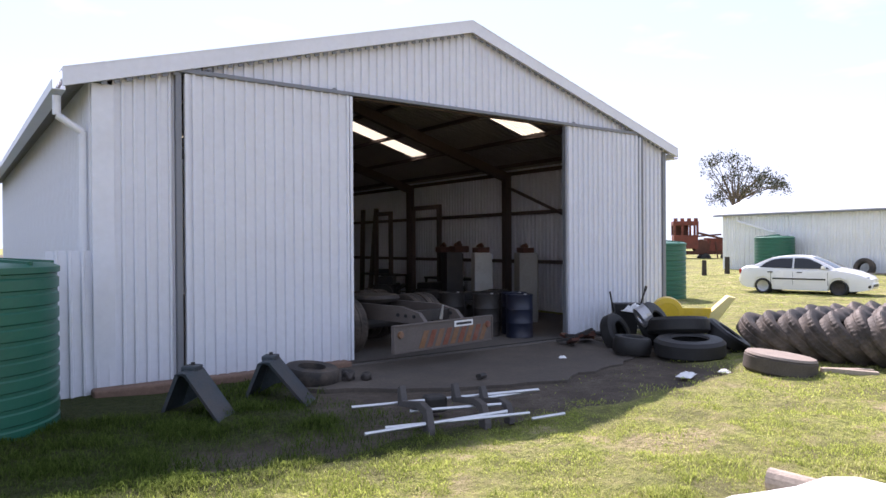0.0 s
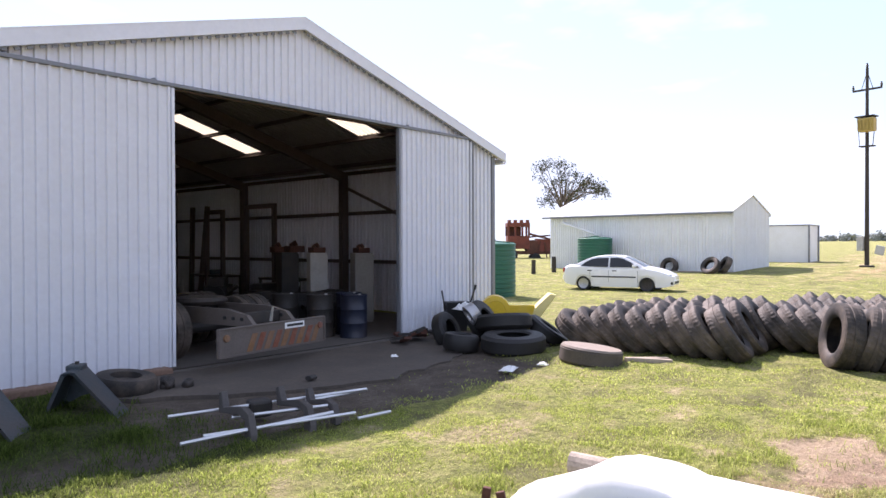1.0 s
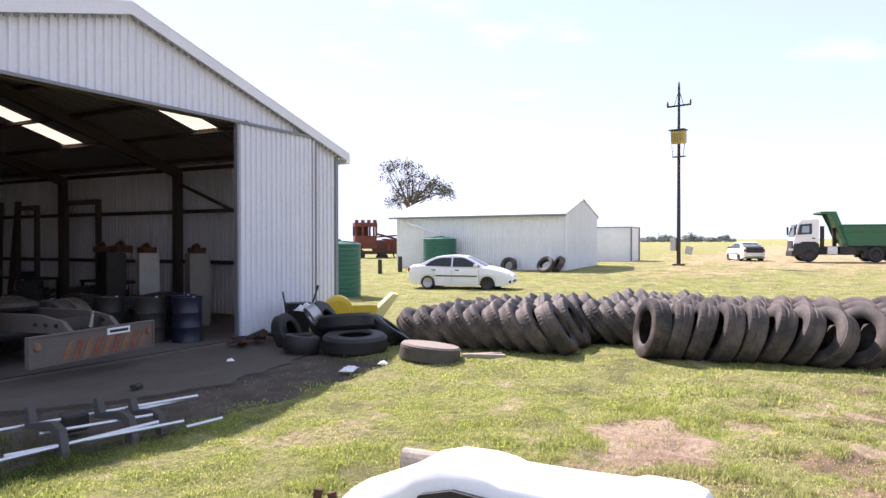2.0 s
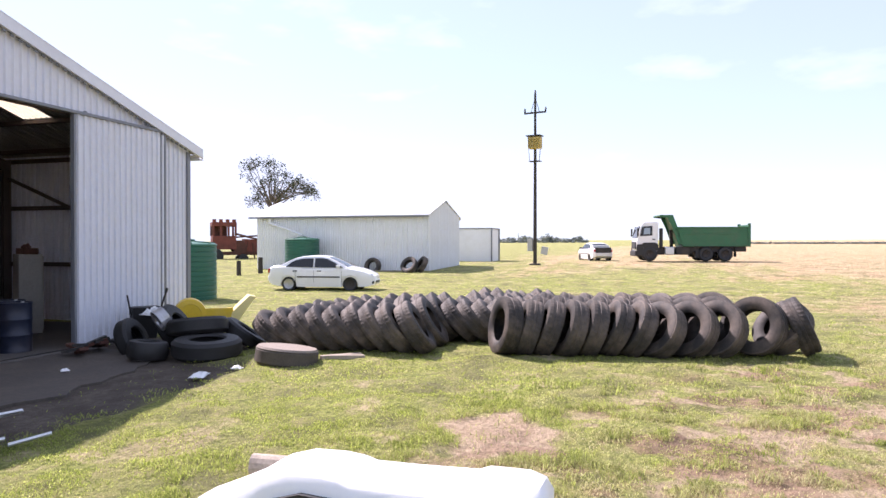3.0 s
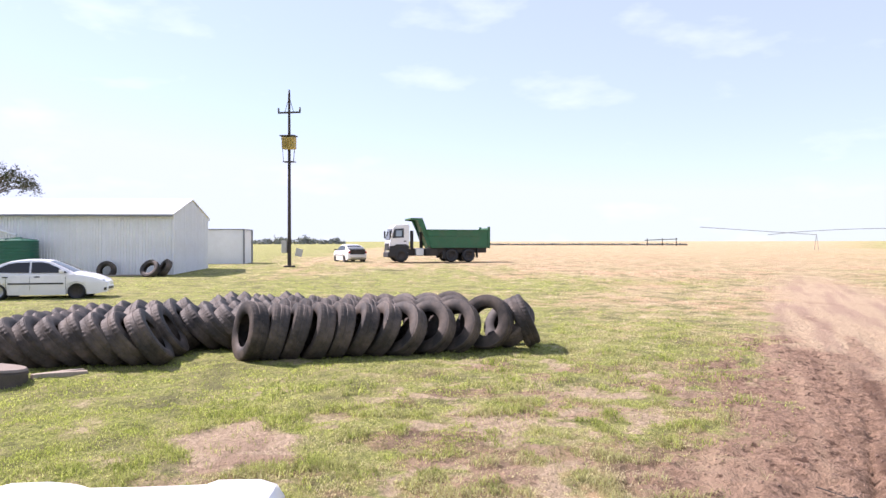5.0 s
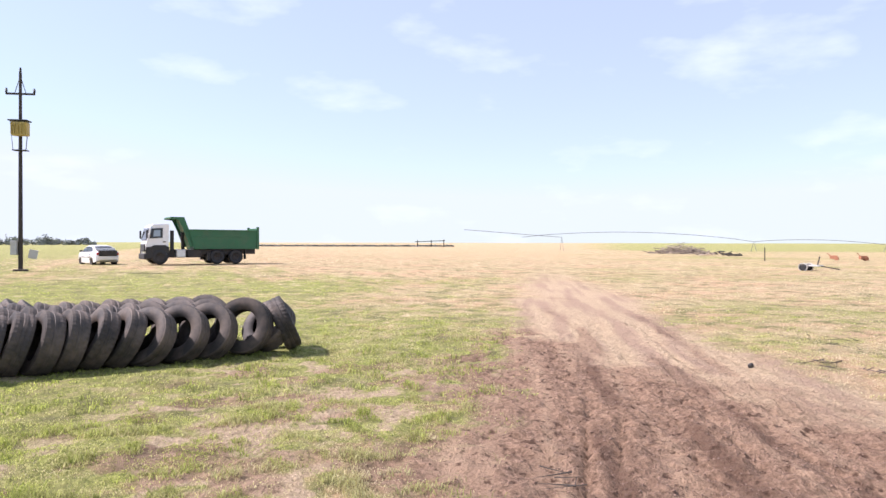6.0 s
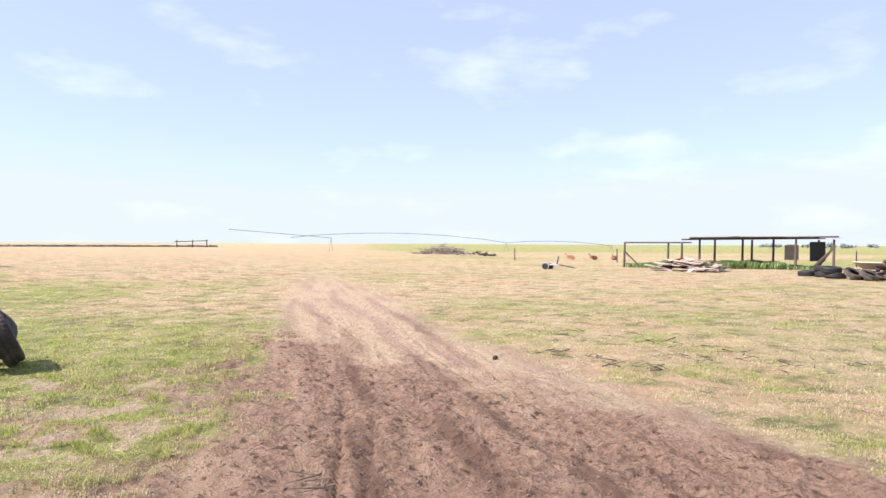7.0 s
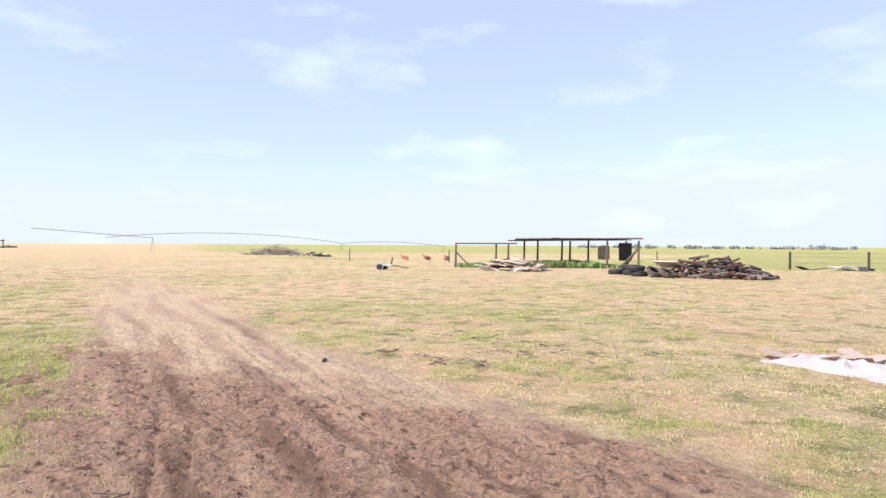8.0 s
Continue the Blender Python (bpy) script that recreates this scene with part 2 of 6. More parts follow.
# x, y, radii, strength
BARE_SPOTS = ((6.85, 1.15, 0.75, 0.5, 1.0), (5.9, 4.1, 0.8, 0.45, 0.5), (7.6, -1.5, 0.9, 0.35, 0.8), (8.8, -2.4, 0.9, 0.35, 0.5), (5.6, -0.9, 0.5, 0.3, 0.6))


def masks(x, y):
    """Bare track, mud, bare soil and dryness at a place."""
    s, d = track_coords(x, y)
    wob = value_noise(x, y, 1.5, 5) - 0.5
    half = 1.75 + 0.7 * step(2, -6, s) - 0.9 * step(8, 40, s)
    track = step(half + 1.5, half - 0.8, np.abs(d + 0.2) + 1.7 * wob + 1.1 * (value_noise(x, y, 0.4, 33) - 0.5))
    track = np.where(np.asarray(x) > 75, 0, track) * (1 - 0.6 * step(6, 42, s))
    mud = track * (0.12 + 0.88 * step(4.2, -1.4, s - 1.9 * d + 4 * wob + 2.5 * (value_noise(x, y, 0.5, 41) - 0.5))) * step(20, 6, s)
    mud = np.maximum(mud, 0.55 * track * step(0.55, 0.7, value_noise(s * 0.12, d, 0.45, 43, 2)) * step(40, 10, s))
    bare = np.zeros_like(np.asarray(x, float))
    for bx, by, ra, rb, amt in BARE_SPOTS:
        q = np.hypot((x - bx) / ra, (y - by) / rb) + 1.6 * (value_noise(x, y, 0.6, 11) - 0.5)
        bare = np.maximum(bare, amt * step(1.5, 0.6, q))
    worn = step(1.2, 2.4, d) * step(8.0, 6.0, d) * step(4.0, 0.0, s) * step(-12, -8, s)
    bare = np.maximum(bare, worn * 0.72 * step(0.49, 0.66, value_noise(x, y, 0.42, 63, 4)))
    verge = step(4.6, 2.0, d + 1.8 * wob) * step(1.0, 1.6, d) * step(8.0, 5.0, s)
    mud = np.maximum(mud, 0.8 * verge * step(0.36, 0.52, value_noise(x, y, 0.35, 67, 3)))
    bare = np.maximum(bare, verge * 0.6 * step(0.40, 0.58, value_noise(x, y, 0.35, 67, 3)))
    mud = np.maximum(mud, 0.6 * worn * step(0.47, 0.6, value_noise(x, y, 0.5, 69, 3)))
    strip = step(5.5, 5.9, np.asarray(y) + 0.8 * wob) * step(7.0, 6.4, np.asarray(y) + 0.8 * wob) * step(1.0, 2.0, np.asarray(x)) * step(5.0, 4.0, np.asarray(x))
    yard = step(5.2, 6.1, np.asarray(y) + 1.2 * wob) * step(2.8, 4.6, np.asarray(x) + wob) * step(10.5, 9.2, np.asarray(x) + wob)
    dry = 0.03 + 0.75 * step(20, 60, x) * step(16, 4, y) * (1 - 0.35 * step(-20, -50, y)) + 0.42 * step(-3, -16, y) * step(60, 20, x) + 0.3 * step(3, -2, y) * step(12, 3, x) + 0.45 * step(14, 24, x) * step(7, 0, y) * step(30, 20, x)
    yard = np.maximum(yard, 0.8 * strip)
    yard = np.maximum(yard, step(6.5, 7.1, np.asarray(y) + 0.6 * wob) * step(12.7, 11.9, np.asarray(x) + wob) * step(9.0, 9.8, np.asarray(x)))
    lush = step(2.6, 5.0, np.asarray(y)) * step(7.5, 4.0, np.asarray(x))
    dist = np.hypot(x, y)
    dry = dry + 0.14 * step(-6, -10, y)
    dry = dry - 0.28 * step(4, 8, x) * step(17, 12, x) * step(-3, 0.5, y)
    az = np.degrees(np.arctan2(x, y))
    stubble = step(92, 97, az) * step(128, 122, az)
    dry = dry - 0.6 * lush - 0.9 * np.maximum(step(150, 230, dist) * (1 - stubble), step(-62, -76, y) * step(42, 24, x)) + 0.35 * stubble * step(25, 60, dist)
    dry = np.clip(dry + 0.6 * (value_noise(x, y, 3.5, 21) - 0.5) + 1.0 * (value_noise(x, y, 0.6, 23) - 0.5), 0, 1)
    return track, mud, bare, yard, dry


def rank_shade(x, y):
    """Where rank green growth along the shed's foot is painted darker for its shade."""
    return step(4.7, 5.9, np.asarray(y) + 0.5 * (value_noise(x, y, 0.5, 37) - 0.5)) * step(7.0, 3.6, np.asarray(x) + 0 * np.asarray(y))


def ground_z(x, y):
    """Height of the ground's sheet."""
    s, d = track_coords(x, y)
    track, mud, bare, yard, dry = masks(x, y)
    near = step(70, 20, np.hypot(x, y))
    z = level(x, y) + near * (1 - yard) * (0.09 * (value_noise(x, y, 1.1, 3, 4) - 0.5) + 0.05 * (value_noise(x, y, 0.28, 13, 2) - 0.5))
    rut = 0.0
    for off, slope, end, deep in ((0.93, -0.123, -0.6, 0.95), (0.45, -0.17, -1.9, 1.0), (0.1, -0.03, 3.0, 0.35), (-0.35, -0.06, 2.0, 0.4), (-0.8, -0.02, 6.0, 0.45), (-1.3, -0.05, 1.0, 0.4), (-1.7, 0.0, 4.0, 0.3)):
        dd = d - off - slope * s - 0.10 * (value_noise(s, 0 * s + off * 3, 0.8, 77) - 0.5)
        cut = (0.15 + 0.85 * step(0.25, 0.65, value_noise(s, d * 0 + off * 7, 0.5, 71))) * step(end + 0.5, end - 0.8, s)
        rut = rut + deep * cut * (np.exp(-(dd / 0.027) ** 2) - 0.3 * np.exp(-((np.abs(dd) - 0.13) / 0.06) ** 2))
    z = z - track * near * 0.075 * rut
    ridge = value_noise(s * 0.1, d, 0.34, 19, 2) - 0.5
    crumb = value_noise(x, y, 0.11, 29, 2) - 0.5
    return z + track * near * ((0.02 + 0.05 * mud) * (value_noise(x, y, 0.3, 15, 2) - 0.5) + (0.022 + 0.085 * mud) * crumb + 0.07 * (0.35 + mud) * ridge) + 0.045 * mud * (1 - track) * crumb


def on_ground(x, y):
    return float(level(x, y))


def ground_material():
    m = bpy.data.materials.new("pasture_ground")
    m.use_nodes = True
    n, l = m.node_tree.nodes, m.node_tree.links
    b = n["Principled BSDF"]
    b.inputs["Roughness"].default_value = 0.95
    b.inputs["Specular IOR Level"].default_value = 0.15
    geo = n.new("ShaderNodeNewGeometry")

    def tex(scale, detail=6, rough=0.6):
        t = n.new("ShaderNodeTexNoise")
        t.inputs["Scale"].default_value, t.inputs["Detail"].default_value, t.inputs["Roughness"].default_value = scale, detail, rough
        l.new(geo.outputs["Position"], t.inputs["Vector"])
        return t.outputs["Fac"]

    def attr(name):
        a = n.new("ShaderNodeAttribute")
        a.attribute_name = name
        return a.outputs["Fac"]

    def mix(fac, a, c):
        x = n.new("ShaderNodeMix")
        x.data_type = "RGBA"
        for socket, v in ((0, fac), (6, a), (7, c)):
            if isinstance(v, tuple):
                x.inputs[socket].default_value = (*v, 1)
            else:
                l.new(v, x.inputs[socket])
        return x.outputs[2]

    def ranged(v, a, c):
        r = n.new("ShaderNodeMapRange")
        r.interpolation_type = "SMOOTHSTEP"
        r.inputs[1].default_value, r.inputs[2].default_value = a, c
        l.new(v, r.inputs[0])
        return r.outputs[0]

    def broken(name, noise_out, amount=0.6):
        """A mask with its edge broken up by noise."""
        mul = n.new("ShaderNodeMath")
        mul.operation = "MULTIPLY_ADD"
        l.new(noise_out, mul.inputs[0])
        mul.inputs[1].default_value = amount
        l.new(attr(name), mul.inputs[2])
        return ranged(mul.outputs[0], 0.15 + amount * 0.5, 0.85 + amount * 0.5)

    fine, mid, large = tex(14, 8, 0.7), tex(2.2, 6), tex(0.25, 4)
    along, drag = n.new("ShaderNodeMapping"), n.new("ShaderNodeTexNoise")
    along.vector_type = "TEXTURE"
    along.inputs["Rotation"].default_value = (0, 0, radians(-27))
    along.inputs["Scale"].default_value = (5.0, 0.42, 1)
    drag.inputs["Scale"].default_value, drag.inputs["Detail"].default_value, drag.inputs["Roughness"].default_value = 1.0, 2, 0.5
    l.new(geo.outputs["Position"], along.inputs["Vector"])
    l.new(along.outputs["Vector"], drag.inputs["Vector"])
    streak = drag.outputs["Fac"]
    green = mix(ranged(fine, 0.35, 0.65), (0.15, 0.18, 0.045), (0.41, 0.43, 0.13))
    green = mix(ranged(mid, 0.4, 0.7), green, (0.33, 0.295, 0.14))
    straw = mix(ranged(fine, 0.35, 0.65), (0.37, 0.285, 0.155), (0.55, 0.445, 0.265))
    straw = mix(ranged(large, 0.42, 0.62), straw, (0.50, 0.345, 0.21))
    col = mix(broken("dry", mid, 0.8), green, straw)
    clumps = tex(1.1, 7, 0.72)
    col = mix(ranged(clumps, 0.52, 0.36), col, (0.19, 0.185, 0.08))
    col = mix(ranged(clumps, 0.56, 0.70), col, (0.58, 0.475, 0.29))
    # Ground under the rank growth, with the shed's shadow put into its colour.
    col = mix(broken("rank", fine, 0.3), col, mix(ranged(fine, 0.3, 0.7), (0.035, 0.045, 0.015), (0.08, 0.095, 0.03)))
    soil = mix(ranged(fine, 0.3, 0.7), (0.36, 0.27, 0.175), (0.59, 0.455, 0.315))
    path = mix(ranged(streak, 0.34, 0.56), (0.40, 0.285, 0.2), mix(ranged(fine, 0.3, 0.7), (0.40, 0.295, 0.188), (0.57, 0.44, 0.29)))
    col = mix(broken("bare", fine, 0.5), col, soil)
    col = mix(broken("track", fine, 0.5), col, path)
    lumps = tex(7.5, 4, 0.6)
    mud = mix(ranged(fine, 0.3, 0.7), (0.19, 0.12, 0.08), (0.43, 0.287, 0.195))
    mud = mix(ranged(streak, 0.52, 0.72), mud, (0.42, 0.292, 0.195))
    mud = mix(ranged(streak, 0.46, 0.34), mud, (0.18, 0.112, 0.077))
    mud = mix(ranged(lumps, 0.44, 0.34), mud, (0.115, 0.068, 0.046))
    col = mix(broken("mud", fine, 0.6), col, mud)
    dirt = mix(ranged(mid, 0.35, 0.65), mix(ranged(fine, 0.3, 0.7), (0.125, 0.104, 0.085), (0.215, 0.178, 0.146)), (0.115, 0.094, 0.077))
    col = mix(broken("yard", fine, 0.4), col, dirt)
    grit = tex(46, 5, 0.7)
    col = mix(ranged(grit, 0.45, 0.30), col, (0.16, 0.12, 0.075))
    l.new(col, b.inputs["Base Color"])
    both = n.new("ShaderNodeMath")
    both.operation = "MULTIPLY_ADD"
    both.inputs[1].default_value = 0.4
    l.new(grit, both.inputs[0])
    clot = n.new("ShaderNodeMath")
    clot.operation = "MULTIPLY_ADD"
    clot.inputs[1].default_value = 0.9
    l.new(lumps, clot.inputs[0])
    l.new(fine, clot.inputs[2])
    l.new(clot.outputs[0], both.inputs[2])
    bp = n.new("ShaderNodeBump")
    bp.inputs["Strength"].default_value, bp.inputs["Distance"].default_value = 1.0, 0.085
    l.new(both.outputs[0], bp.inputs["Height"])
    l.new(bp.outputs["Normal"], b.inputs["Normal"])
    return m


def spaced(lo, hi, fine, far, grow=1.12):
    a = list(np.arange(lo, hi, fine))
    st, v = fine, a[-1]
    while v < far:
        st *= grow
        v += st
        a.append(v)
    st, v, left = fine, lo, []
    while v > -far:
        st *= grow
        v -= st
        left.append(v)
    return np.array(left[::-1] + a)


def build_ground():
    xs, ys = spaced(0.8, 13.0, 0.04, 4200), spaced(-10.5, 7.5, 0.04, 4200)
    X, Y = np.meshgrid(xs, ys)
    Z = ground_z(X, Y)
    under = (X > 1.7) & (X < 13.5) & (Y > 10.2) & (Y < 27.8)
    Z = np.where(under, np.minimum(Z, 0.0) - 0.06, Z)
    Z = Z - 0.05 * step(0.3, 0.7, masks(X, Y)[3])
    w, h = len(xs), len(ys)
    idx = np.arange(w * h).reshape(h, w)
    faces = np.stack([idx[:-1, :-1], idx[:-1, 1:], idx[1:, 1:], idx[1:, :-1]], -1).reshape(-1, 4)
    me = bpy.data.meshes.new("ground")
    me.vertices.add(w * h)
    me.vertices.foreach_set("co", np.stack([X, Y, Z], -1).ravel())
    me.loops.add(faces.size)
    me.loops.foreach_set("vertex_index", faces.ravel())
    me.polygons.add(len(faces))
    me.polygons.foreach_set("loop_start", np.arange(0, faces.size, 4))
    me.update()
    me.polygons.foreach_set("use_smooth", np.ones(len(faces), bool))
    for name, v in zip(("track", "mud", "bare", "yard", "dry"), masks(X, Y)):
        me.attributes.new(name, "FLOAT", "POINT").data.foreach_set("value", np.asarray(v, np.float32).ravel())
    me.attributes.new("rank", "FLOAT", "POINT").data.foreach_set("value", np.asarray(rank_shade(X, Y), np.float32).ravel())
    me.materials.append(ground_material())
    tagged(new("ground", me), "pasture of green and dry grass with a muddy wheel track", "ground", kind="structure")


build_ground()

# ---- large shed ----
SX0, SX1, SY0, SY1 = 1.55, 13.62, 10.0, 28.0
EAVE, RIDGE, MIDX = 4.08, 5.845, 7.80


def roof_at(x):
    return RIDGE - (x - MIDX) * 0.3 if x > MIDX else RIDGE - (MIDX - x) * 0.276


SHEETS = []


def sheet_run(parent, x0, x1, y, bottom, top, m=None, cover=0.76, material=WHITE_STEEL):
    """Cladding from x0 to x1, sheet by sheet."""
    SHEETS.append((parent, x0, x1, y, bottom, top, m, cover, material))


def lay_sheets():
    shared = {}
    for parent, x0, x1, y, bottom, top, m, cover, material in SHEETS:
        n = max(1, math.ceil((x1 - x0) / cover - 1e-3))
        for i in range(n):
            a, w = x0 + i * cover, min(cover, x1 - x0 - i * cover) - 0.002
            if callable(top):
                me = mesh_of("sheet", ribbed(w, bottom, lambda u, a=a: top(a + u)), material)
            else:
                key = (round(w, 3), bottom, top, material.name)
                if key not in shared:
                    shared[key] = mesh_of("sheet", ribbed(w, bottom, top), material)
                me = shared[key]
            put("sheet", me, parent, (m or Matrix()) @ pose(a, y, 0))


def wall_thing(name, label):
    return thing(name, Matrix(), label, "wall", kind="structure")


def build_shed():
    floor = part("floor", box(SX0 - 0.02, SX1 + 0.02, 9.7, SY1, -0.12, 0.03, 0.01), CONCRETE)
    tagged(floor, "stained grey concrete floor slab of the shed", "floor", kind="structure")
    foot = part("footing", box(SX0 - 0.06, 5.2, 9.68, 9.95, -0.2, 0.1, 0.03), FOOTING)
    tagged(foot, "rough reddish earth-stained footing under the sheeting", "footing", kind="structure")
    rail = part("door_rail", box(2.6, 12.7, 9.84, 9.9, 0.0, 0.045, 0.006), BLACK_IRON)
    tagged(rail, "rusty steel door rail let into the slab", "rail", kind="structure")
    front = wall_thing("wall_front", "white ribbed steel gable front with a wide door opening")
    sheet_run(front, SX0 + 0.24, 2.62, SY0, 0.07, lambda x: min(4.42, roof_at(x) + 0.03))
    sheet_run(front, 12.68, SX1 - 0.03, SY0, 0.05, lambda x: min(4.42, roof_at(x) + 0.03))
    sheet_run(front, SX0 + 0.1, SX1 - 0.1, SY0 - 0.012, lambda x: 4.40, lambda x: max(4.405, roof_at(x) + 0.02), cover=0.76)
    part("corner_flashing", box(SX0 - 0.02, SX0 + 0.25, SY0 - 0.045, SY0 + 0.2, 0.02, 4.1, 0.006), WHITE_STEEL, front)
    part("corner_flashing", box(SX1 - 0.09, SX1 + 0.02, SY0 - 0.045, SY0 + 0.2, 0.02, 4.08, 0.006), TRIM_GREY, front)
    part("post", box(2.58, 2.66, SY0 - 0.1, SY0 + 0.08, 0.0, 4.38, 0.006), TRIM_GREY, front, "grey steel door post")
    part("post", box(12.57, 12.72, SY0 - 0.1, SY0 + 0.08, 0.0, 4.38, 0.006), TRIM_GREY, front, "grey steel door post")
    part("door_track", box(2.56, 12.8, SY0 - 0.15, SY0 - 0.03, 4.37, 4.43, 0.01), TRIM_GREY, front, "grey steel sliding door track")
    part("lintel", box(2.7, 12.7, SY0 + 0.02, SY0 + 0.1, 4.36, 4.5, 0.006), RAFTER, front)
    for x0, x1, nm in ((2.70, 5.33, "door_left"), (10.22, 12.70, "door_right")):
        d = thing(nm.replace("_left", "_1").replace("_right", "_2"), Matrix(), "white ribbed steel sliding door, slid open", "door", kind="structure")
        sheet_run(d, x0, x1, SY0 - 0.09, 0.08, 4.37, cover=x1 - x0)
        for a in (x0 + 0.02, x1 - 0.02):
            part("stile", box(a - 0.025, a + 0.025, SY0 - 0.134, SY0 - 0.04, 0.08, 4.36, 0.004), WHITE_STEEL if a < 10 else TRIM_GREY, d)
        part("rail", box(x0 + 0.06, x1 - 0.06, SY0 - 0.075, SY0 - 0.04, 0.5, 0.58), TRIM_GREY, d)
        for a in (x0 + 0.3, x1 - 0.3):
            part("roller", rod((a, SY0 - 0.1, 4.42), (a, SY0 - 0.06, 4.42), 0.05, n=12), TRIM_GREY, d)
    # side and back walls
    left = wall_thing("wall_left", "white ribbed steel side wall of the shed")
    sheet_run(left, 0.0, SY1 - SY0, 0.0, 0.05, 4.175, m=pose(SX0, SY1, 0, 0, 0, -90))
    right = wall_thing("wall_right", "white ribbed steel side wall of the shed")
    sheet_run(right, 0.0, SY1 - SY0 - 0.06, 0.0, 0.05, 4.155, m=pose(SX1, SY0 + 0.06, 0, 0, 0, 90))
    back = wall_thing("wall_back", "white ribbed steel back wall of the shed")
    sheet_run(back, -(SX1 - 0.02), -(SX0 + 0.02), 0.0, 0.05, lambda x: roof_at(-x) + 0.04, m=pose(0, SY1, 0, 0, 0, 180))
    # girts and portal frames
    for x, sgn in ((SX0 + 0.08, 1), (SX1 - 0.08, -1)):
        for z in (1.45, 2.85, 4.03):
            tagged(part("girt", box(x - 0.04, x + 0.04, SY0 + 0.1, SY1 - 0.1, z - 0.05, z + 0.05), RAFTER), "dark steel wall girt", "beam", kind="structure")
    for y in (10.35, 15.3, 20.5, 25.4, 27.7):
        f = thing("portal_frame", pose(0, y, 0), "dark red-oxide steel portal frame", "frame", "portal frames", "structure")
        for x in (SX0 + 0.25, SX1 - 0.25):
            b = box(x - 0.11, x + 0.11, -0.09, -0.075, 0.03, roof_at(x) - 0.12)
            box(x - 0.11, x + 0.11, 0.075, 0.09, 0.03, roof_at(x) - 0.12, 0, b)
            box(x - 0.01, x + 0.01, -0.075, 0.075, 0.03, roof_at(x) - 0.12, 0, b)
            part("column", b, RAFTER, f)
        for xe in (SX0 + 0.25, SX1 - 0.25):
            part("rafter", bar((xe, 0, roof_at(xe) - 0.26), (MIDX, 0, RIDGE - 0.26), 0.16, 0.26), RAFTER, f)
    # a cross brace on the right wall between the first frames
    br = part("brace", bar((SX1 - 0.22, 15.2, 3.6), (SX1 - 0.22, 10.6, 1.8), 0.07, 0.07), RAFTER)
    tagged(br, "dark steel diagonal wall brace", "brace", kind="structure")
    # roof: two slopes of ribbed sheet, with translucent strips
    lam = bpy.data.materials.new("translucent_sheet")
    lam.use_nodes = True
    ln, ll = lam.node_tree.nodes, lam.node_tree.links
    ln.remove(ln["Principled BSDF"])
    tr, gl, mx = ln.new("ShaderNodeBsdfTranslucent"), ln.new("ShaderNodeBsdfDiffuse"), ln.new("ShaderNodeMixShader")
    tr.inputs["Color"].default_value = (0.85, 0.8, 0.68, 1)
    gl.inputs["Color"].default_value = (0.7, 0.68, 0.6, 1)
    mx.inputs[0].default_value = 0.25
    ll.new(tr.outputs[0], mx.inputs[1])
    ll.new(gl.outputs[0], mx.inputs[2])
    ll.new(mx.outputs[0], ln["Material Output"].inputs["Surface"])
    y0, y1 = SY0 - 0.12, SY1 + 0.1
    for side in (0, 1):
        roof = thing("roof", Matrix(), "white ribbed steel roof slope of the shed", "roof", kind="structure")
        run = SX1 + 0.30 - MIDX if side else MIDX - SX0 + 0.36
        fall = 0.3 if side else 0.276
        L, ang = run * math.hypot(1, fall), math.degrees(math.atan(fall))
        m = pose(MIDX, 0, RIDGE + 0.06, 0, ang if side else 180 - ang, 0)
        # The left slope's strips are unseen ones, added to light the interior.
        strips = SKY_R if side else SKY_FILL_L
        # solid sheets run from ridge to eave, cut round the translucent strips
        cuts = sorted({y0, y1} | {v for st in strips for v in st[:2]})
        for a, c in zip(cuts, cuts[1:]):
            hole = [st for st in strips if st[0] <= a + 1e-6 and c <= st[1] + 1e-6]
            spans, u = [], 0.0
            for st in sorted(hole, key=lambda q: q[2]):
                spans.append((u, st[2], ROOF_WHITE))
                spans.append((st[2], st[3], lam))
                u = st[3]
            spans.append((u, L, ROOF_WHITE))
            for u0, u1, mt in spans:
                b = ribbed(c - a, u0, u1, height=0.03, m=pose(0, a, 0) @ Matrix(((0, 0, 1, 0), (1, 0, 0, 0), (0, -1 if side else 1, 0, 0), (0, 0, 0, 1))))
                if mt is ROOF_WHITE:
                    # Faces turned inwards take the colour with indoor shade painted in.
                    bmesh.ops.recalc_face_normals(b, faces=b.faces)
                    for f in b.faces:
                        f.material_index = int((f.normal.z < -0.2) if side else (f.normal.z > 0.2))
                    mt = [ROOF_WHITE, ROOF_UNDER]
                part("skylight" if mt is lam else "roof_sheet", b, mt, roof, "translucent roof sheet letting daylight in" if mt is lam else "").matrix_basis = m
        for u in (0.2, 1.36, 2.73, 4.2, 5.6):
            part("purlin", box(u - 0.03, u + 0.03, SY0 + 0.1, SY1 - 0.1, 0.05 if not side else -0.14, 0.14 if not side else -0.05), RAFTER, roof).matrix_basis = m
    cap = part("ridge_cap", extrude([(-0.28, -0.05), (0, 0.045), (0.28, -0.05), (0.28, -0.062), (0, 0.03), (-0.28, -0.062)], y0 - 0.02, y1, m=pose(MIDX, 0, RIDGE + 0.11)), ROOF_WHITE)
    tagged(cap, "white folded steel ridge cap", "roof trim", kind="structure")
    # barge boards along the gable
    for xe in (SX0 - 0.36, SX1 + 0.31):
        ze = roof_at(xe) + 0.1
        up = 0.06 if xe > MIDX else 0.1
        o = [(xe, ze - 0.13), (MIDX, RIDGE - 0.02), (MIDX, RIDGE + 0.19), (xe, ze + up)]
